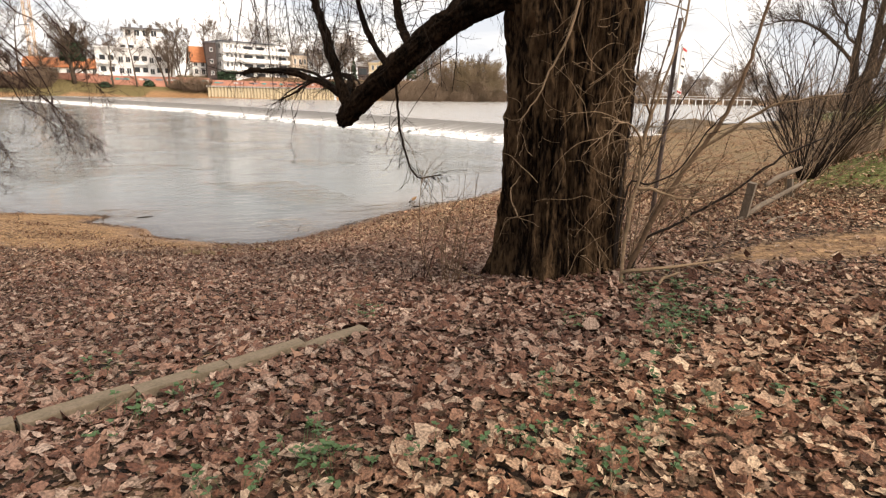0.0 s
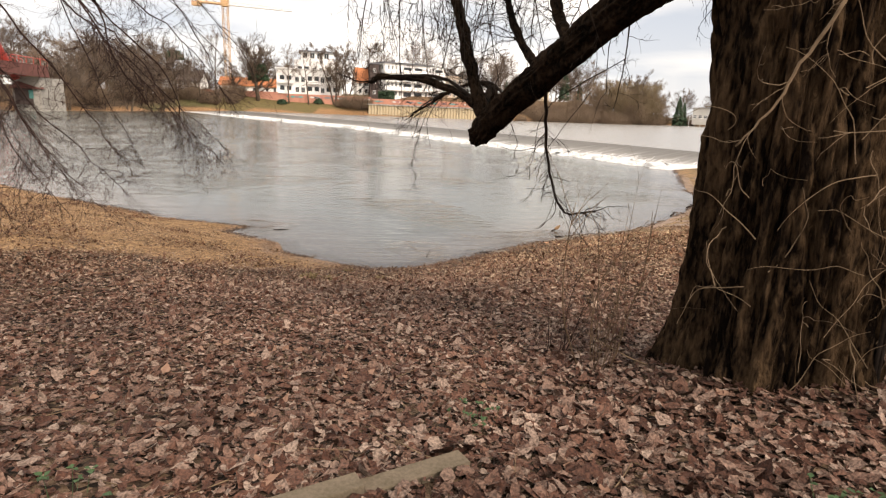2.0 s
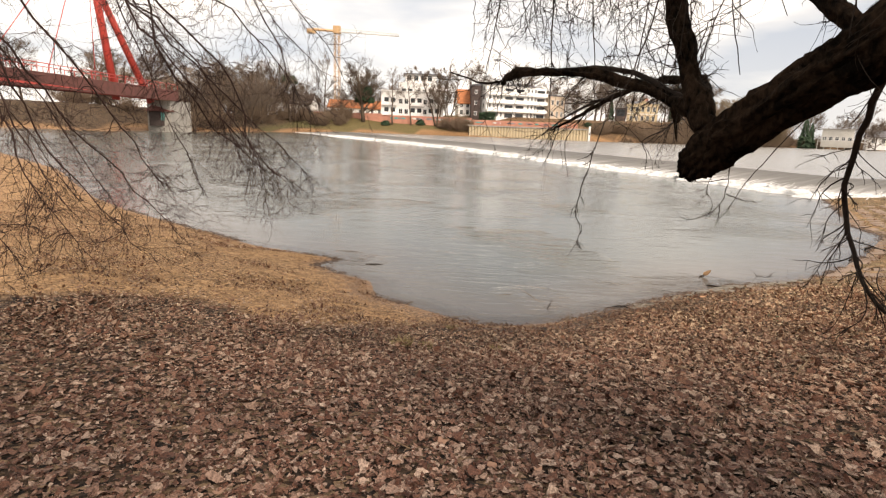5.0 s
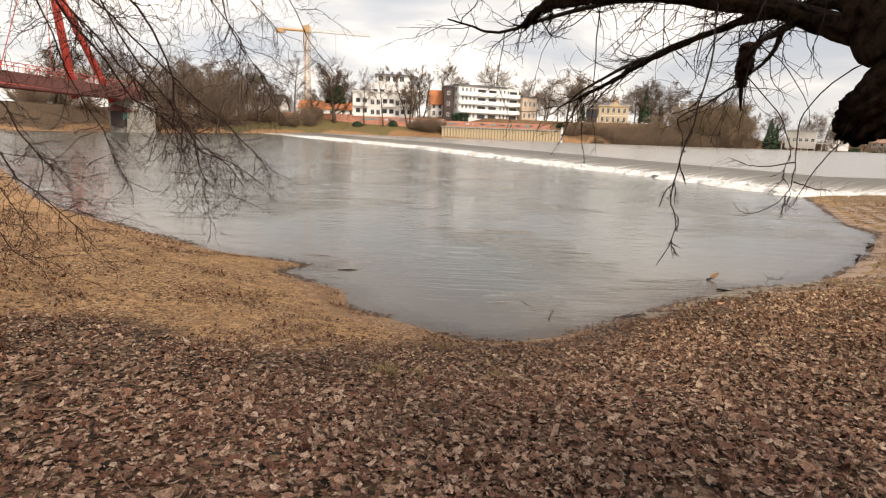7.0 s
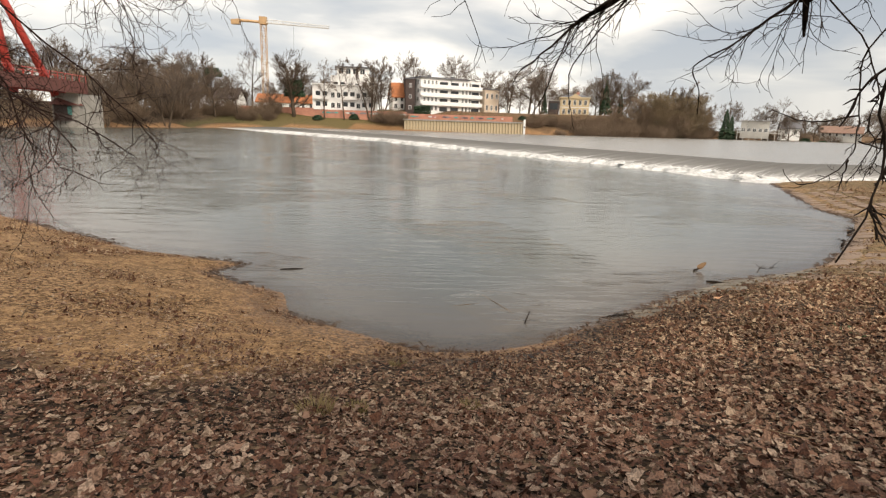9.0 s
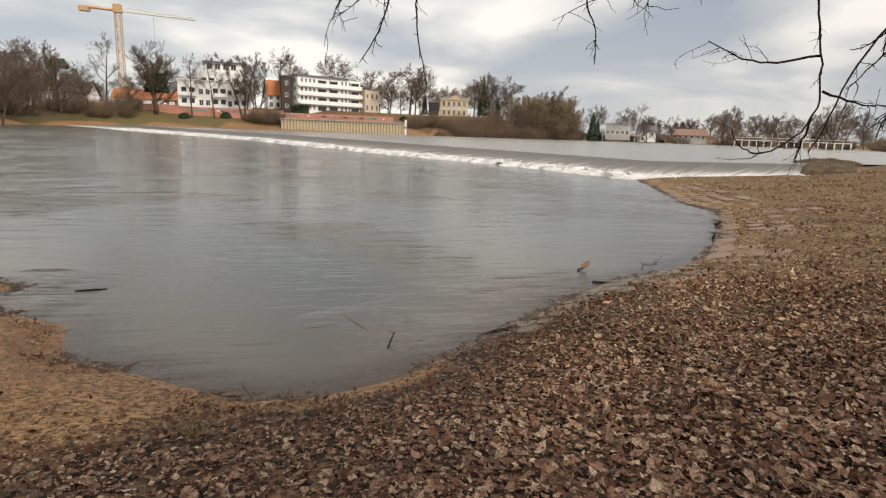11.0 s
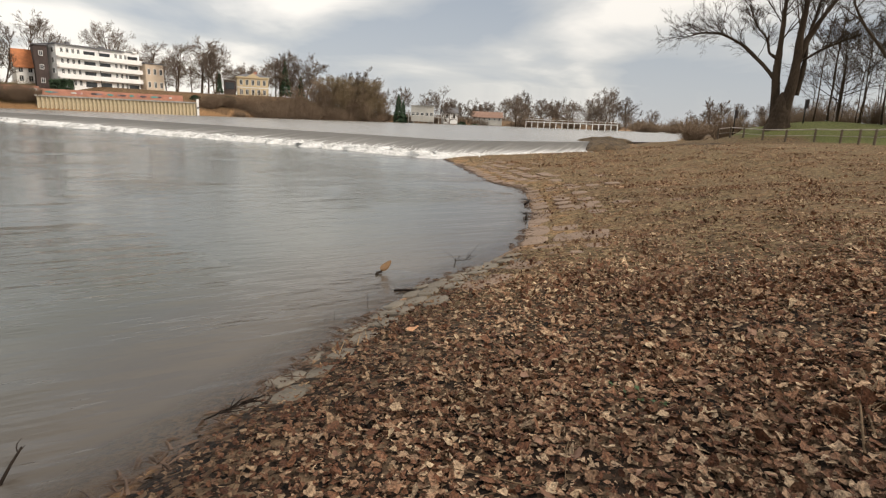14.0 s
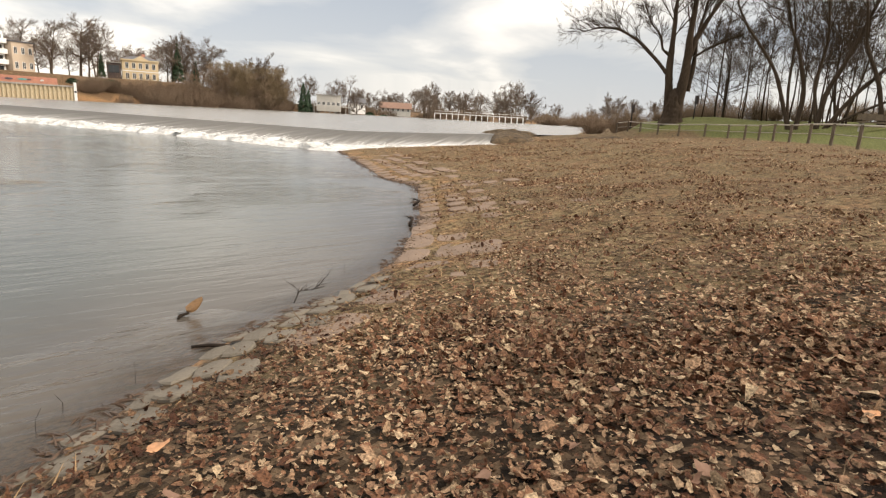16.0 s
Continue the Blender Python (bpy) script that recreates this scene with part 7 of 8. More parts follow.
def turn_leaves(v, rng, tilt):
    n = len(v)
    stand = np.where(rng.random(n) < 0.33, 2.2, 0.62) * tilt
    yaw, a, b = rng.uniform(0, 2 * np.pi, n), rng.normal(0, 1, n) * stand, rng.normal(0, 1, n) * stand
    cy, sy, ca, sa, cb, sb = np.cos(yaw), np.sin(yaw), np.cos(a), np.sin(a), np.cos(b), np.sin(b)
    o, i = np.zeros(n), np.ones(n)
    rx = np.stack([i, o, o, o, ca, -sa, o, sa, ca], 1).reshape(n, 3, 3)
    ry = np.stack([cb, o, sb, o, i, o, -sb, o, cb], 1).reshape(n, 3, 3)
    rz = np.stack([cy, -sy, o, sy, cy, o, o, o, i], 1).reshape(n, 3, 3)
    return np.einsum("nij,nkj->nki", rx @ ry @ rz, v)


def fan(lobes):
    return np.array([(0, 1 + k, 1 + (k + 1) % lobes) for k in range(lobes)])


LEAF_TRIS = fan(LOBES)


WAY = [(-0.6, -7.5), (-0.3, -5), (-0.8, -2.6), (0.3, 0.8), (2.4, 3.0), (5.0, 4.6)]


def scatter_leaves(rng, n, lo, hi, lobes, size, weight, tilt=0.19):
    """Fallen leaves over one stretch of the bank, laid on the ground."""
    x, y = rng.uniform(lo[0], hi[0], n), rng.uniform(lo[1], hi[1], n)
    z, dn, near, far = land(x, y)
    gap = np.array([noise.noise((a * 0.9, b * 0.9, 2.0)) + 0.5 * noise.noise((a * 3.1, b * 3.1, 5.0)) for a, b in zip(x, y)])
    keep = near & (dn > 0.1) & (rng.random(n) < weight(x, y, dn, gap))
    keep &= (dist_to(x, y, [(0.16, -4.55), (-4.0, -6.6)]) > 0.06) | (rng.random(n) < 0.08)
    x, y, z = x[keep], y[keep], z[keep]
    z = z + np.array([relief(a, b) for a, b in zip(x, y)])
    n = len(x)
    r = np.clip(rng.lognormal(math.log(size), 0.40, n), 0.009, 0.062) * np.interp(y, (-5, -2), (1.12, 0.9)) * np.interp(x, (-1.4, 0.6), (0.90, 1.05)) * np.interp(y, (0.5, 3.0), (1.0, 0.74))
    v = turn_leaves(leaf_shapes(n, rng, r, lobes), rng, tilt)
    low = v[:, :, 2].min(1)
    v += np.stack([x, y, z - low * 0.75 + rng.uniform(-0.006, 0.034, n)], 1)[:, None, :]
    return v.reshape(-1, 3), (np.arange(n)[:, None, None] * (lobes + 1) + fan(lobes)).reshape(-1, 3)


def build_leaves():
    rng = np.random.default_rng(5)

    def thick(x, y, dn, gap):
        return leafy(x, y, dn) * np.clip(1.1 + 0.6 * gap, 0.45, 1) * np.interp(dist_to(x, y, WAY), (3.2, 5.0), (1.0, 0.45)) * np.where(x > 1.5, 0.9, 1.0)

    def wide(x, y, dn, gap):
        full = leafy(x, y, dn) * np.interp(dist_to(x, y, WAY), (3.0, 5.0), (0.0, 1.0))
        return np.maximum(full, np.where(x > 1.5, np.interp(np.hypot(x - 1, y + 1), (7, 12), (0.62, 0.46)), 0.36) * np.clip(0.85 + 1.3 * gap, 0.1, 1.6) * np.interp(dn, (0.3, 2.0), (0.25, 1.0)) * (1 - 0.9 * bare(x, y)))

    sheets = [scatter_leaves(rng, 330000, (-5.5, -9.0), (9.0, 8.5), 7, 0.0228, thick), scatter_leaves(rng, 200000, (-10, -9.5), (14, 13), 6, 0.0225, wide, 0.30), scatter_leaves(rng, 90000, (9, -2), (33, 27), 5, 0.026, lambda x, y, dn, gap: np.interp(fence_side(x, y), (-1, 0), (1, 0)) * 0.32 * np.clip(0.8 + 1.4 * gap, 0.05, 1.6))]
    sheets.append(scatter_leaves(rng, 230000, (-12, -1), (16, 14), 4, 0.0140, lambda x, y, dn, gap: np.clip(0.35 + 1.1 * gap, 0.02, 1) * np.where(leafy(x, y, dn) < 0.7, 1.0, 0.9)))
    sheets.append(scatter_leaves(rng, 150000, (-13, -0.5), (0, 10.5), 5, 0.0205, lambda x, y, dn, gap: np.clip(0.15 + 1.6 * gap, 0.03, 0.95) * np.where(leafy(x, y, dn) < 0.8, 1.0, 0.2), 0.42))
    sheets.append(scatter_leaves(rng, 130000, (4, -1), (24, 22), 5, 0.0230, lambda x, y, dn, gap: np.clip(0.34 + 2.2 * gap, 0.03, 1.0) * np.interp(fence_side(x, y), (-1, 0), (1, 0)) * (1 - 0.9 * bare(x, y)) * np.interp(dn, (0.4, 2.5), (0.15, 1.0)), 0.42))
    sheets.append(scatter_leaves(rng, 90000, (5, 0), (26, 24), 6, 0.0330, lambda x, y, dn, gap: np.clip(0.10 + 1.3 * gap, 0.0, 0.7) * np.interp(fence_side(x, y), (-1, 0), (1, 0)) * (1 - bare(x, y)) * np.interp(dn, (0.6, 2.5), (0.1, 1.0)), 0.42))
    sheets.append(scatter_leaves(rng, 40000, (-12, -0.5), (0, 9), 6, 0.0300, lambda x, y, dn, gap: np.clip(0.06 + 1.1 * gap, 0.0, 0.6), 0.42))
    sheets.append(scatter_leaves(rng, 44000, (1.2, 1.2), (9.5, 8.5), 7, 0.0330, lambda x, y, dn, gap: np.clip(0.55 + 1.2 * gap, 0.1, 1.0) * np.interp(dn, (0.5, 1.6), (0.1, 1.0)) * np.interp(np.hypot(x - 3.4, y - 3.4), (2.0, 4.4), (1.0, 0.12)), 0.40))
    shift, vs, ts = 0, [], []
    for v, t in sheets:
        vs.append(v); ts.append(t + shift)
        shift += len(v)
    v, tris = np.concatenate(vs), np.concatenate(ts)
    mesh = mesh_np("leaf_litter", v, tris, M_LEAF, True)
    # Stronger light away from the willow, put into the leaf colour with some tan.
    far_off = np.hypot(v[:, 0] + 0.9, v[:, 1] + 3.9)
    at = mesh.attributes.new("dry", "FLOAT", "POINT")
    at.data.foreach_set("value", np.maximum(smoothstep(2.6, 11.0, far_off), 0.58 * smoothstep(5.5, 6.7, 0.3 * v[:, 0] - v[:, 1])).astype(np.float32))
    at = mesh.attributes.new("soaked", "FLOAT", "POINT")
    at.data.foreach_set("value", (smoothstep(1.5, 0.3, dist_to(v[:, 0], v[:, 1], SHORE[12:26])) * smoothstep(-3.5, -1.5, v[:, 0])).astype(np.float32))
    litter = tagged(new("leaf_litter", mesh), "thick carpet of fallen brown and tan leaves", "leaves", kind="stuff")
    # the leaves that lie on top beside the way
    shapes = []
    for k in range(8):
        w = leaf_shapes(1, rng, np.array([0.036]))[0]
        shapes.append(mesh_np("leaf", w, LEAF_TRIS, M_TOPLEAF))
    m = 0
    while m < 300:
        t = rng.random()
        px = float(np.interp(t, (0, 0.35, 0.6, 1), (-0.4, -0.4, -0.2, 3.4)) + rng.normal(0, 1.3))
        py = float(np.interp(t, (0, 0.35, 0.6, 1), (-6.3, -3, 1.2, 3.9)) + rng.normal(0, 0.8))
        zz, dd, nr, _ = land([px], [py])
        if not nr[0] or dd[0] < 0.5:
            continue
        o = part("leaf", shapes[m % 8], None, litter)
        o.matrix_basis = Matrix.Translation((px, py, height(px, py) + 0.035)) @ pose(0, 0, 0, rng.normal(0, 14), rng.normal(0, 14), rng.uniform(0, 360)) @ Matrix.Scale(float(rng.uniform(0.75, 1.25)), 4)
        m += 1


M_TOPLEAF = mat("tan_leaf", (0.29, 0.18, 0.13), 0.75, scale=8, fine=60, bump=0.6, dist=0.006, objrand=0.8, spec=0.25, second=(0.15, 0.078, 0.050))


def build_plants():
    spots = ((2.2, -5.0), (2.25, -5.2), (2.78, -5.1), (3.37, -4.86), (1.23, -6.28), (1.99, -6.4), (1.57, -6.33), (0.88, -5.96), (0.67, -6.37), (0.38, -6.35), (0.1, -6.26), (0.71, -6.52), (1.01, -6.55),
             (-0.35, -6.07), (-0.44, -6.1), (-0.68, -6.2), (-0.28, -6.3), (0.26, -4.05), (2.32, -4.72), (-1.37, -4.9), (1.59, -4.93), (2.53, -4.35), (3.33, 3.36), (-0.9, -5.4), (-1.2, -5.55),
             (2.75, -4.5), (2.82, -4.62), (2.43, -4.74), (2.41, -5.07), (2.34, -5.18), (2.03, -5.29), (1.91, -5.45), (1.88, -5.58), (1.48, -5.81), (2.5, -5.15))
    rnd = random.Random(8)
    for i, (x, y) in enumerate(spots):
        weed = empty("green_weed", (x, y, height(x, y) + 0.012), "low green nettle seedlings growing through dead leaves", "plant", "green weeds")
        for _ in range(rnd.randint(8, 15) if i > 24 or i < 3 else rnd.randint(9, 18) if i != 22 else 6):
            s = Soup()
            a, r = rnd.uniform(0, 6.28), 0.13 * math.sqrt(rnd.random())
            p = Vector((math.cos(a) * r, math.sin(a) * r, 0))
            h = rnd.uniform(0.03, 0.11)
            tip = p + Vector((math.cos(a) * 0.03, math.sin(a) * 0.03, h))
            s.tube((p, tip), (0.0015, 0.001), 3, False)
            for _ in range(rnd.randint(2, 4)):
                b = rnd.uniform(0, 6.28)
                o, w, ln = Vector((math.cos(b), math.sin(b), rnd.uniform(-0.2, 0.5))), Vector((-math.sin(b), math.cos(b), 0)), rnd.uniform(0.016, 0.040) * (1.1 if i > 24 or i < 3 else 1)
                m = tip + o * ln * 0.5
                s.add([tip, m + w * ln * 0.38 + Vector((0, 0, 0.004)), tip + o * ln, m - w * ln * 0.38 + Vector((0, 0, 0.004)), m - Vector((0, 0, 0.003))], [(0, 1, 4), (1, 2, 4), (2, 3, 4), (3, 0, 4)])
            part("sprout", s, M_GREEN, weed)
    for x, y, r, h in ((-1.56, 1.64, 0.10, 0.12), (-0.49, 1.86, 0.05, 0.08), (-1.3, 1.75, 0.06, 0.08), (-1.1, 3.1, 0.06, 0.07)):
        s = Soup()
        for _ in range(110):
            a, q = rnd.uniform(0, 6.28), r * math.sqrt(rnd.random())
            s.tube(bend(rnd, (math.cos(a) * q, math.sin(a) * q, -0.01), (math.cos(a) * 0.5, math.sin(a) * 0.5, 1), h * rnd.uniform(0.5, 1.2), 3, 0.1, 0.2), (0.003, 0.0025, 0.002, 0.0008), 3, False)
        ob = new("grass_tuft", s.mesh("grass_tuft", M_TUFT))
        ob.matrix_world = Matrix.Translation((x, y, height(x, y)))
        tagged(ob, "small tuft of pale dry grass among leaves", "grass", "grass tufts")


def build_litter():
    """Fallen twigs and straw, too many to count."""
    rng = random.Random(31)
    s = Soup()
    for _ in range(620):
        x, y = rng.uniform(-6, 11), rng.uniform(-8, 11)
        zz, dd, nr, _ = land([x], [y])
        if not nr[0] or dd[0] < 0.05:
            continue
        a, ln = rng.uniform(0, 6.28), rng.uniform(0.08, 0.5)
        z = height(x, y) + 0.02
        d = Vector((math.cos(a), math.sin(a), rng.uniform(-0.03, 0.14)))
        pts = bend(rng, (x, y, z), d, ln, 4, 0.0, 0.15)
        pts = [Vector((q.x, q.y, max(q.z, height(q.x, q.y) + 0.008))) for q in pts]
        s.tube(pts, taper(rng.uniform(0.0025, 0.006), 0.0015, 5), 4, False)
    tagged(new("twig_litter", s.mesh("twig_litter", M_TWIG_PALE)), "thin fallen twigs scattered over the bank", "twigs", kind="stuff")
    s = Soup()
    for _ in range(15000):
        x, y = rng.uniform(-14, 22), rng.uniform(0.2, 26)
        s.v.append((x, y, 0))
    pts = np.array(s.v)
    w = Soup()
    line = resample([p for p in SHORE if -13 < p[0] < 17], 1500)
    for x, y in line:
        for _ in range(2):
            if noise.noise((x * 0.8, y * 0.8, 6)) < -0.12:
                continue
            q = Vector((x + rng.gauss(0, 0.07), y + rng.gauss(0, 0.07), 0))
            q.z = max(0.004, height(q.x, q.y) + 0.006)
            a, ln = rng.uniform(0, 6.28), rng.uniform(0.03, 0.16)
            d = Vector((math.cos(a), math.sin(a), 0)) * ln
            v = Vector((-d.y, d.x, 0)).normalized() * rng.uniform(0.003, 0.012)
            w.add([q - v, q + v, q + d + v * 0.6, q + d - v * 0.6, q + d * 0.5 + Vector((0, 0, 0.012))], [(0, 1, 4), (1, 2, 4), (2, 3, 4), (3, 0, 4)])
    tagged(new("flotsam", w.mesh("flotsam", M_FLOTSAM, False)), "dark wet twigs and leaf bits along the waterline", "flotsam", kind="stuff")
    zz, dd, nr, _ = land(pts[:, 0], pts[:, 1])
    ok = nr & (dd > 0.12) & (leafy(pts[:, 0], pts[:, 1], dd) < 0.6)
    s = Soup()
    for x, y in pts[ok][:, :2]:
        z = height(x, y)
        a, ln = rng.uniform(0, 6.28), rng.uniform(0.03, 0.12) * (1 + 0.04 * abs(y))
        up = rng.uniform(0.05, 0.9)
        d = Vector((math.cos(a), math.sin(a), up)) * ln
        w = Vector((-math.sin(a), math.cos(a), 0)) * 0.004 * (1 + 0.08 * abs(y))
        p = Vector((x, y, z - 0.004))
        s.add([p - w, p + w, p + d * 0.6 + Vector((0, 0, 0.004)), p + d], [(0, 1, 2), (0, 2, 3), (1, 3, 2)])
    tagged(new("dry_grass", s.mesh("dry_grass", M_STRAW, False)), "sparse straw and dry grass on the sand", "grass", kind="stuff")


def stone_mesh(rnd, lx, ly, th, n=9, material=None):
    """A flat, rounded, uneven stone."""
    s = Soup()
    rim = []
    for k in range(n):
        a = 2 * math.pi * k / n
        c, q = math.cos(a), math.sin(a)
        f = 1.0 / max(abs(c), abs(q)) ** 0.6 * rnd.uniform(0.86, 1.02)
        rim.append((c * f * lx / 2, q * f * ly / 2))
    for scale, z in ((0.98, -th), (1.0, -0.012), (0.9, 0.0)):
        s.v += [(x * scale, y * scale, z + rnd.uniform(-0.004, 0.004)) for x, y in rim]
    for r in range(2):
        s.f += [(r * n + k, r * n + (k + 1) % n, (r + 1) * n + (k + 1) % n, (r + 1) * n + k) for k in range(n)]
    s.f.append(tuple(2 * n + k for k in range(n)))
    return s.mesh("stone", material or M_STONE, False)


def build_stones():
    rnd = random.Random(17)
    bank = tagged(new("revetment"), "flat pitching stones along the water's edge", "stone bank", kind="structure")
    shapes = [stone_mesh(rnd, rnd.uniform(0.28, 0.40), rnd.uniform(0.20, 0.27), 0.12, 10) for _ in range(10)]
    pavers = [stone_mesh(rnd, 0.6, rnd.uniform(0.42, 0.5), 0.12, 12, M_SLAB) for _ in range(6)]
    slabs = [stone_mesh(rnd, 1.0, 0.54, 0.12, 13, M_SLAB) for _ in range(6)]
    line = np.array([p for p in SHORE if 1.0 < p[0] < 16 and p[1] < 29])
    seg = np.r_[0, np.cumsum(np.hypot(*np.diff(line, axis=0).T))]

    def at(s):
        x, y = np.interp(s, seg, line[:, 0]), np.interp(s, seg, line[:, 1])
        x2, y2 = np.interp(s + 0.4, seg, line[:, 0]), np.interp(s + 0.4, seg, line[:, 1])
        d = Vector((x2 - x, y2 - y, 0)).normalized()
        return Vector((x, y, 0)), d, Vector((d.y, -d.x, 0))

    def lay(mesh, s, off, turn, scale, lift):
        p, d, o = at(s)
        q = p + o * off
        g = land([q.x], [q.y])[0][0]
        g2 = land([q.x + o.x * 0.2], [q.y + o.y * 0.2])[0][0]
        ob = part("stone", mesh, None, bank)
        slope = math.degrees(math.atan2(g2 - g, 0.2))
        ob.matrix_basis = Matrix.Translation((q.x, q.y, g + lift)) @ pose(0, 0, 0, 0, 0, math.degrees(math.atan2(d.y, d.x)) + turn) @ pose(0, 0, 0, -slope, 0, 0) @ Matrix.Scale(scale, 4)

    for row, off in enumerate((-0.24, -0.01, 0.22, 0.45)):
        s = 0.3 + rnd.random() * 0.2
        while s < 5.4:
            if row < 3 or rnd.random() < 0.5:
                lay(shapes[rnd.randrange(10)], s, off + rnd.uniform(-0.03, 0.03), rnd.uniform(-16, 16), rnd.uniform(0.9, 1.15), (-0.012, 0.010, 0.020, 0.010)[row] + rnd.uniform(-0.008, 0.010))
            s += rnd.uniform(0.33, 0.42)
    for row, off in enumerate((0.15, 0.66, 1.17)):
        s = 3.6 + rnd.random() * 0.4 + (row == 0) * 1.8
        while s < 10:
            if rnd.random() < (1.0, 0.95, 0.5)[row]:
                lay(slabs[rnd.randrange(6)], s, off + rnd.uniform(-0.05, 0.05), rnd.uniform(-5, 5), rnd.uniform(0.9, 1.08), rnd.uniform(-0.006, 0.008))
            s += 1.0
    for row in range(6):
        s = 8.6 + row * 0.2
        while s < 24:
            if rnd.random() < (0.95, 0.95, 0.9, 0.6, 0.3, 0.2)[row]:
                lay(pavers[rnd.randrange(6)], s, 0.2 + row * 0.55 + rnd.uniform(-0.03, 0.03), rnd.uniform(-6, 6), rnd.uniform(0.82, 0.92), rnd.uniform(0.002, 0.022))
            s += 0.66


def build_sticks():
    rnd = random.Random(12)

    def stick(name, label, pts, r0, r1, material=M_TWIG, kids=0):
        pts = [Vector(p) for p in pts]
        o = pts[0].copy()
        s = Soup()
        line = [q - o for q in pts]
        s.tube(line, taper(r0, r1, len(line)), 6)
        ob = empty(name, o, label, "branch")
        part("stick", s, material, ob)
        if kids:
            t = Soup()
            for _ in range(kids):
                p, w = along(line, rnd.uniform(0.2, 0.95))
                t.tube(bend(rnd, p, w + Vector((rnd.uniform(-1, 1), rnd.uniform(-1, 1), rnd.uniform(-0.05, 0.5))), rnd.uniform(0.10, 0.26), 4, 0, 0.25), (0.004, 0.0035, 0.003, 0.002, 0.001), 4, False)
            tagged(part("side_twig", t, material, ob), kind="stuff")

    stick("driftwood", "short dark stick lying in the shallows", ((3.68, 7.11, 0.004), (3.80, 7.05, 0.014), (3.92, 6.97, 0.006)), 0.013, 0.018, M_TWIG)
    stick("driftwood", "pale stick floating on the water", ((-0.08, 5.97, -0.004), (0.1, 5.55, 0.004), (0.28, 5.12, -0.004)), 0.005, 0.004, M_TWIG_PALE)
    stick("driftwood", "pale stick floating on the water", ((-0.52, 5.44, -0.003), (-0.33, 5.5, 0.003), (-0.15, 5.58, -0.003)), 0.004, 0.003, M_TWIG_PALE)
    stick("driftwood", "dark twig sticking out of the shallow water", ((0.33, 4.76, -0.03), (0.40, 4.90, 0.06), (0.44, 4.98, 0.10)), 0.010, 0.006, M_TWIG, 2)
    stick("driftwood", "dark stick floating on the pool", ((-3.3, 7.12, 0.0), (-3.1, 7.15, 0.012), (-2.95, 7.2, 0.0)), 0.014, 0.01, M_TWIG)
    stick("fallen_branch", "dead twiggy branch washed up at the water's edge", ((4.75, 7.55, 0.06), (4.9, 7.75, 0.10), (5.1, 7.85, 0.06), (5.3, 8.0, 0.08)), 0.006, 0.003, M_TWIG, 12)
    stick("fallen_branch", "tangle of dead twigs at the water's edge", ((1.35, 4.95, 0.05), (1.5, 5.0, 0.06), (1.65, 5.1, 0.04)), 0.005, 0.003, M_TWIG, 14)
    stick("fallen_branch", "dead twiggy branch washed up at the water's edge", ((8.2, 10.4, 0.04), (8.5, 10.75, 0.09), (8.6, 11.0, 0.05)), 0.03, 0.012, M_TWIG, 14)
    stick("fallen_branch", "dead twiggy branch washed up at the water's edge", ((9.6, 12.2, 0.04), (9.9, 12.4, 0.09), (10.1, 12.9, 0.05)), 0.03, 0.012, M_TWIG, 14)
    stick("fallen_branch", "bare fallen branch lying on leaves", ((2.35, 0.9, height(2.35, 0.9) + 0.03), (2.6, 1.2, height(2.6, 1.2) + 0.07), (2.7, 1.5, height(2.7, 1.5) + 0.04)), 0.008, 0.005, M_TWIG_PALE, 6)
    stick("fallen_branch", "pale broken branch at the willow's foot", ((2.55, -4.55, height(2.55, -4.55) + 0.03), (2.75, -4.4, height(2.75, -4.4) + 0.06), (3.0, -4.3, height(3.0, -4.3) + 0.05)), 0.016, 0.010, M_TWIG_PALE, 5)
    for line in (((3.51, 2.38), (3.96, 2.6), (4.3, 2.66)), ((3.69, 2.42), (3.88, 2.53), (4.04, 2.59))):
        stick("fallen_branch", "thin pale twig lying on fallen leaves", [(x, y, height(x, y) + 0.03) for x, y in line], 0.006, 0.004, M_TWIG_PALE, 3)
    for x, y in ((2.6, 6.35), (2.75, 6.5), (3.2, 6.75), (7.6, 9.6), (5.9, 8.6)):
        stick("reed_stalk", "thin dark stalk standing in the shallows", ((x, y, -0.12), (x + 0.01, y + 0.01, 0.06), (x + rnd.uniform(-0.05, 0.05), y, 0.13)), 0.0022, 0.001, M_TWIG)
    # the yellowed scrap that floats beside the stick
    ob = empty("floating_leaf", (3.92, 7.85, 0.004), "curled orange-yellow leaf floating by the shore", "leaf")
    rng = np.random.default_rng(3)
    s = Soup()
    for i in range(9):
        t = i / 8
        w = 0.052 * math.sin(math.pi * (0.08 + 0.84 * t)) ** 0.7
        for j in range(5):
            u = j / 2 - 1
            s.v.append((-0.07 + 0.15 * t, u * w * 0.5 + 0.02 * u * u, 0.05 + 0.08 * t * t + 0.8 * u * w))
    s.f = [(i * 5 + j, i * 5 + j + 1, i * 5 + j + 6, i * 5 + j + 5) for i in range(8) for j in range(4)]
    blade = part("blade", s, mat("orange_leaf", (0.19, 0.105, 0.045), 0.6, var=0.4, scale=9, fine=50, bump=0.1), ob)
    s = Soup()
    s.tube(((-0.05, 0, 0.02), (-0.13, -0.02, 0.01), (-0.16, -0.06, 0.0)), (0.012, 0.018, 0.012), 5)
    part("stalk", s, M_TWIG, ob)
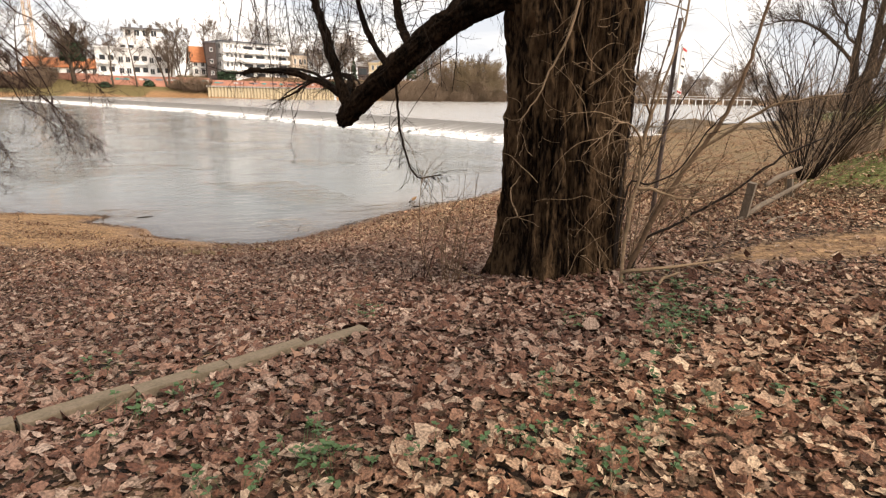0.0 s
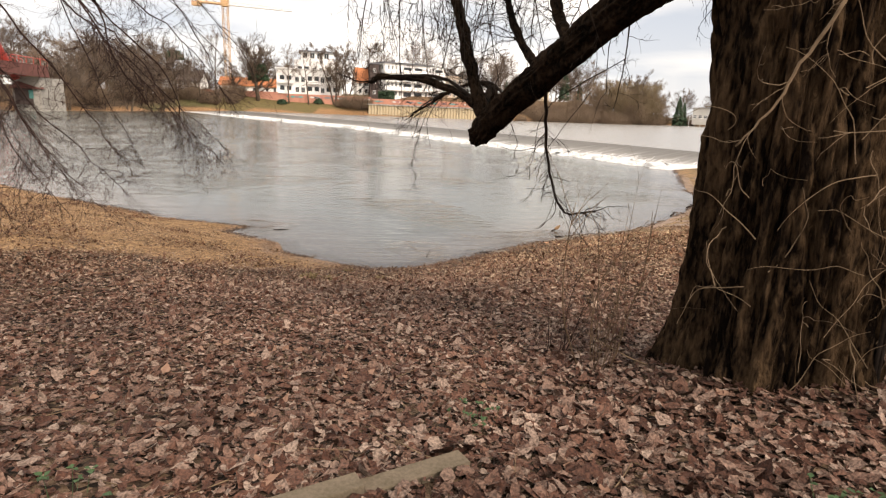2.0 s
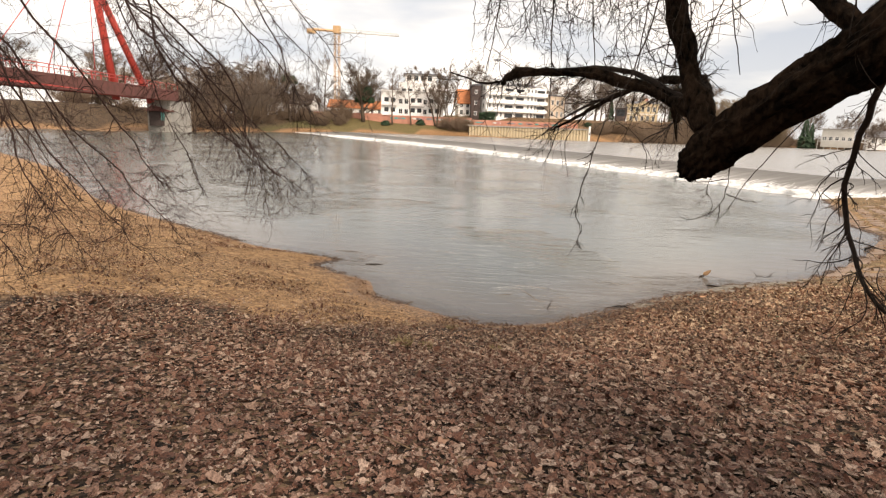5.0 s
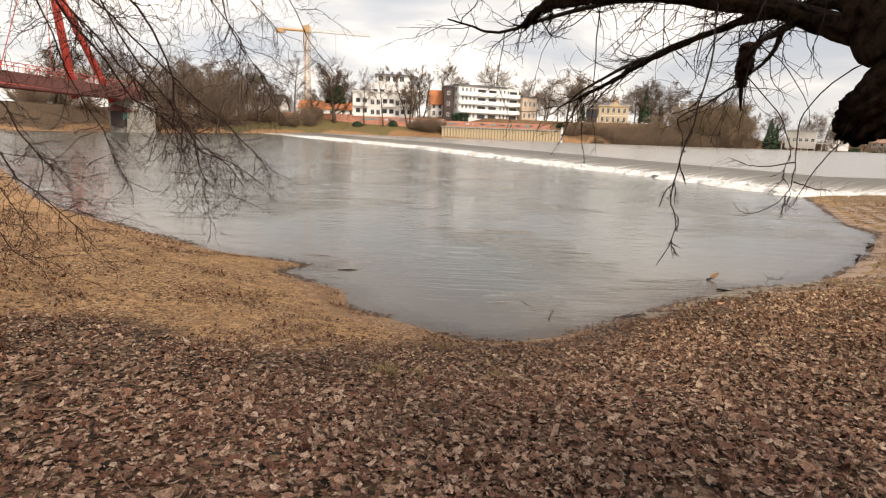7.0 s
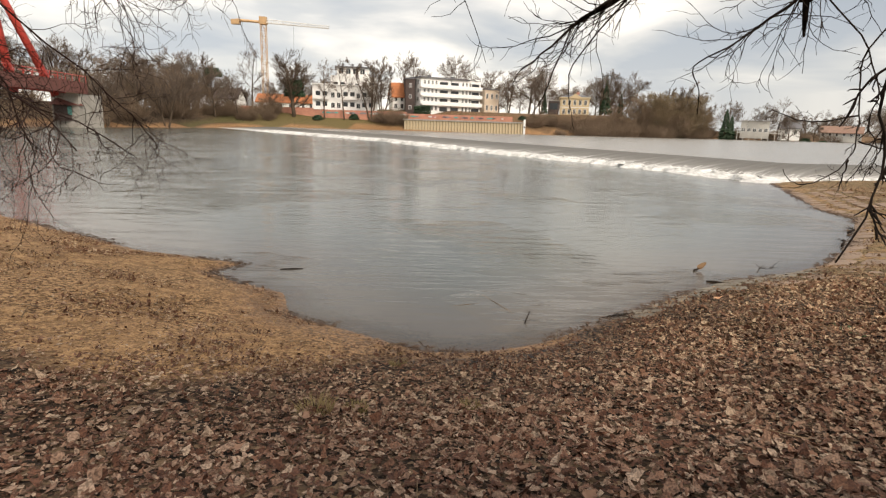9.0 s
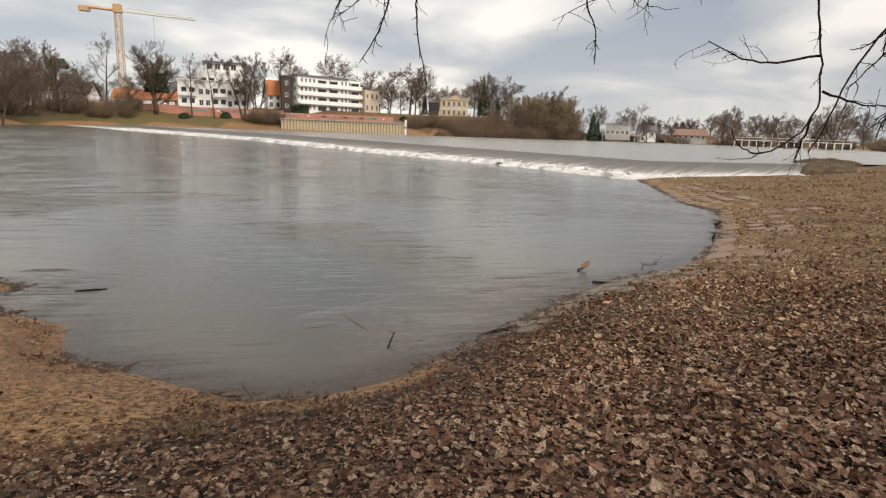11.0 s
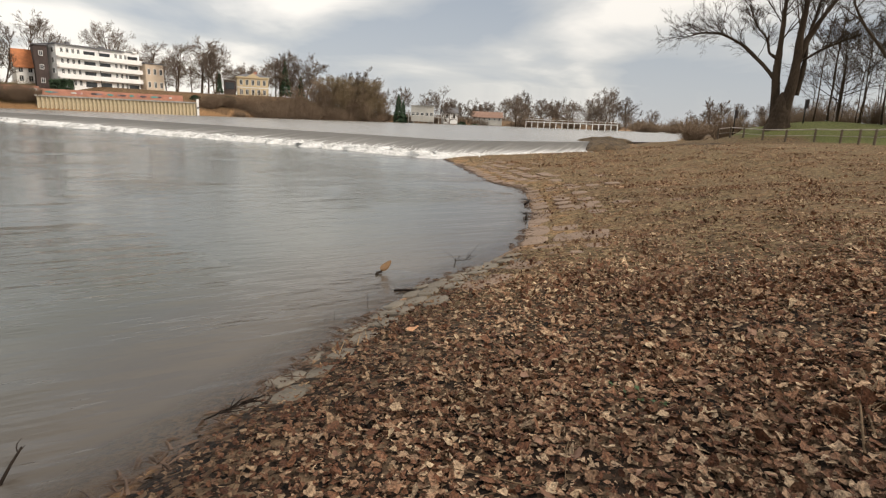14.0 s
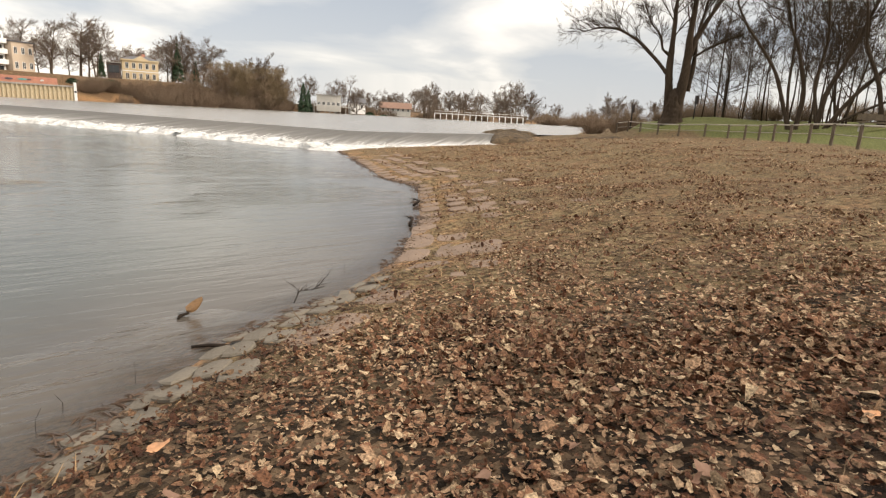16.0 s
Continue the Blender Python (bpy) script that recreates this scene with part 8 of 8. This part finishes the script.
    for x, y in ((3.03, 5.45), (5.3, 3.16)):
        w = leaf_shapes(1, rng, np.array([0.06]))[0]
        w[:, 2] = w[:, 2] * 0.4 + 0.01
        o = new("orange_leaf", mesh_np("orange_leaf", w, LEAF_TRIS, bpy.data.materials["bright_leaf"] if "bright_leaf" in bpy.data.materials else mat("bright_leaf", (0.52, 0.27, 0.14), 0.7, var=0.25, scale=9, fine=50, bump=0.1)))
        o.matrix_world = Matrix.Translation((x, y, height(x, y) + 0.03))
        tagged(o, "large fresh orange-brown leaf lying on the litter", "leaf", "orange leaves")



def build_shade_crown():
    """Unseen high willow crown added over the bank, shading the ground about its foot."""
    rnd = random.Random(29)
    for end in ((0.6, -6.4, 11.0), (4.9, -5.6, 11.6), (5.6, -1.6, 11.0), (3.2, 0.8, 11.4), (-0.6, -0.9, 10.6), (-1.4, -3.8, 10.2)):
        s, t = Soup(), Soup()
        a, b = Vector((2.2, -3.5, 5.9)), Vector(end)
        line = [a, a.lerp(b, 0.4) + Vector((0, 0, 1.0)), a.lerp(b, 0.75) + Vector((0, 0, 0.8)), b]
        bark_tube(s, line, (0.24, 0.17, 0.11, 0.05), 10, 0.02)
        for _ in range(20):
            p, w = along(line, rnd.uniform(0.2, 1.0))
            grow(s, t, rnd, p, w * 0.6 + Vector((rnd.uniform(-1, 1), rnd.uniform(-1, 1), rnd.uniform(0.0, 0.7))), rnd.uniform(1.6, 3.4), 0.05, 1, 4, 0.1, (0, 6, 5, 4), 0.7, 0.008)
        shift = Matrix.Translation(-willow.location)
        s.v, t.v = [shift @ Vector(q) for q in s.v], [shift @ Vector(q) for q in t.v]
        o = part("crown_limb", s, M_LIMB, willow)
        tagged(part("crown_spray", t, M_TWIG, o), kind="stuff")


build_shade_crown()
build_big_tree()
build_spreading_tree(49.6, 19.6, 81, ((((0.3, -0.3, 0), (1.0, 1.6, 0), (1.8, 3.9, 0.1), (3.0, 5.7, 0.2), (4.2, 7.2, 0.3), (5.2, 9.0, 0.3), (5.0, 11.5, 0.2)), 0.30), (((0, -0.3, 0), (-0.2, 2.6, 0), (0.6, 5.4, -0.2), (1.5, 7.4, -0.2), (2.2, 10, 0)), 0.34), (((0.5, -0.3, 0.3), (0.9, 3.0, 0.5), (1.0, 6.5, 0.7), (1.9, 11, 0.8)), 0.22)))
build_spreading_tree(49.8, 17.9, 82, ((((0.4, -0.3, 0), (0.2, 2.4, 0), (-0.8, 5.0, 0), (-1.7, 8.2, 0.2), (-2.6, 11.5, 0.3)), 0.36), (((0, -0.3, 0), (-1.4, 2.2, 0), (-3.2, 4.4, 0.1), (-4.6, 7.0, 0.3), (-6.2, 10.5, 0.3)), 0.30), (((-0.3, 0.1, 0), (-2.2, 1.3, -0.2), (-4.4, 2.5, -0.2), (-7.2, 3.4, 0)), 0.19), (((0.3, -0.3, 0), (1.0, 3.0, 0.2), (0.6, 6.0, 0.4), (1.3, 10.5, 0.6)), 0.26)))
build_spreading_tree(50.6, 14.6, 83, ((((0, -0.3, 0), (0.6, 2.6, 0), (1.8, 5.2, 0.2), (2.2, 8.0, 0.2), (3.3, 11.0, 0)), 0.30), (((0, -0.3, 0), (-0.8, 3.0, 0), (-1.6, 6.2, 0), (-2.9, 10.5, 0.2)), 0.28)))
build_lawn_signs()
build_fence()
build_woods()
build_sign()
build_broken_fence()
build_kerb()
build_plants()
build_sticks()
build_litter()
build_stones()
build_leaves()
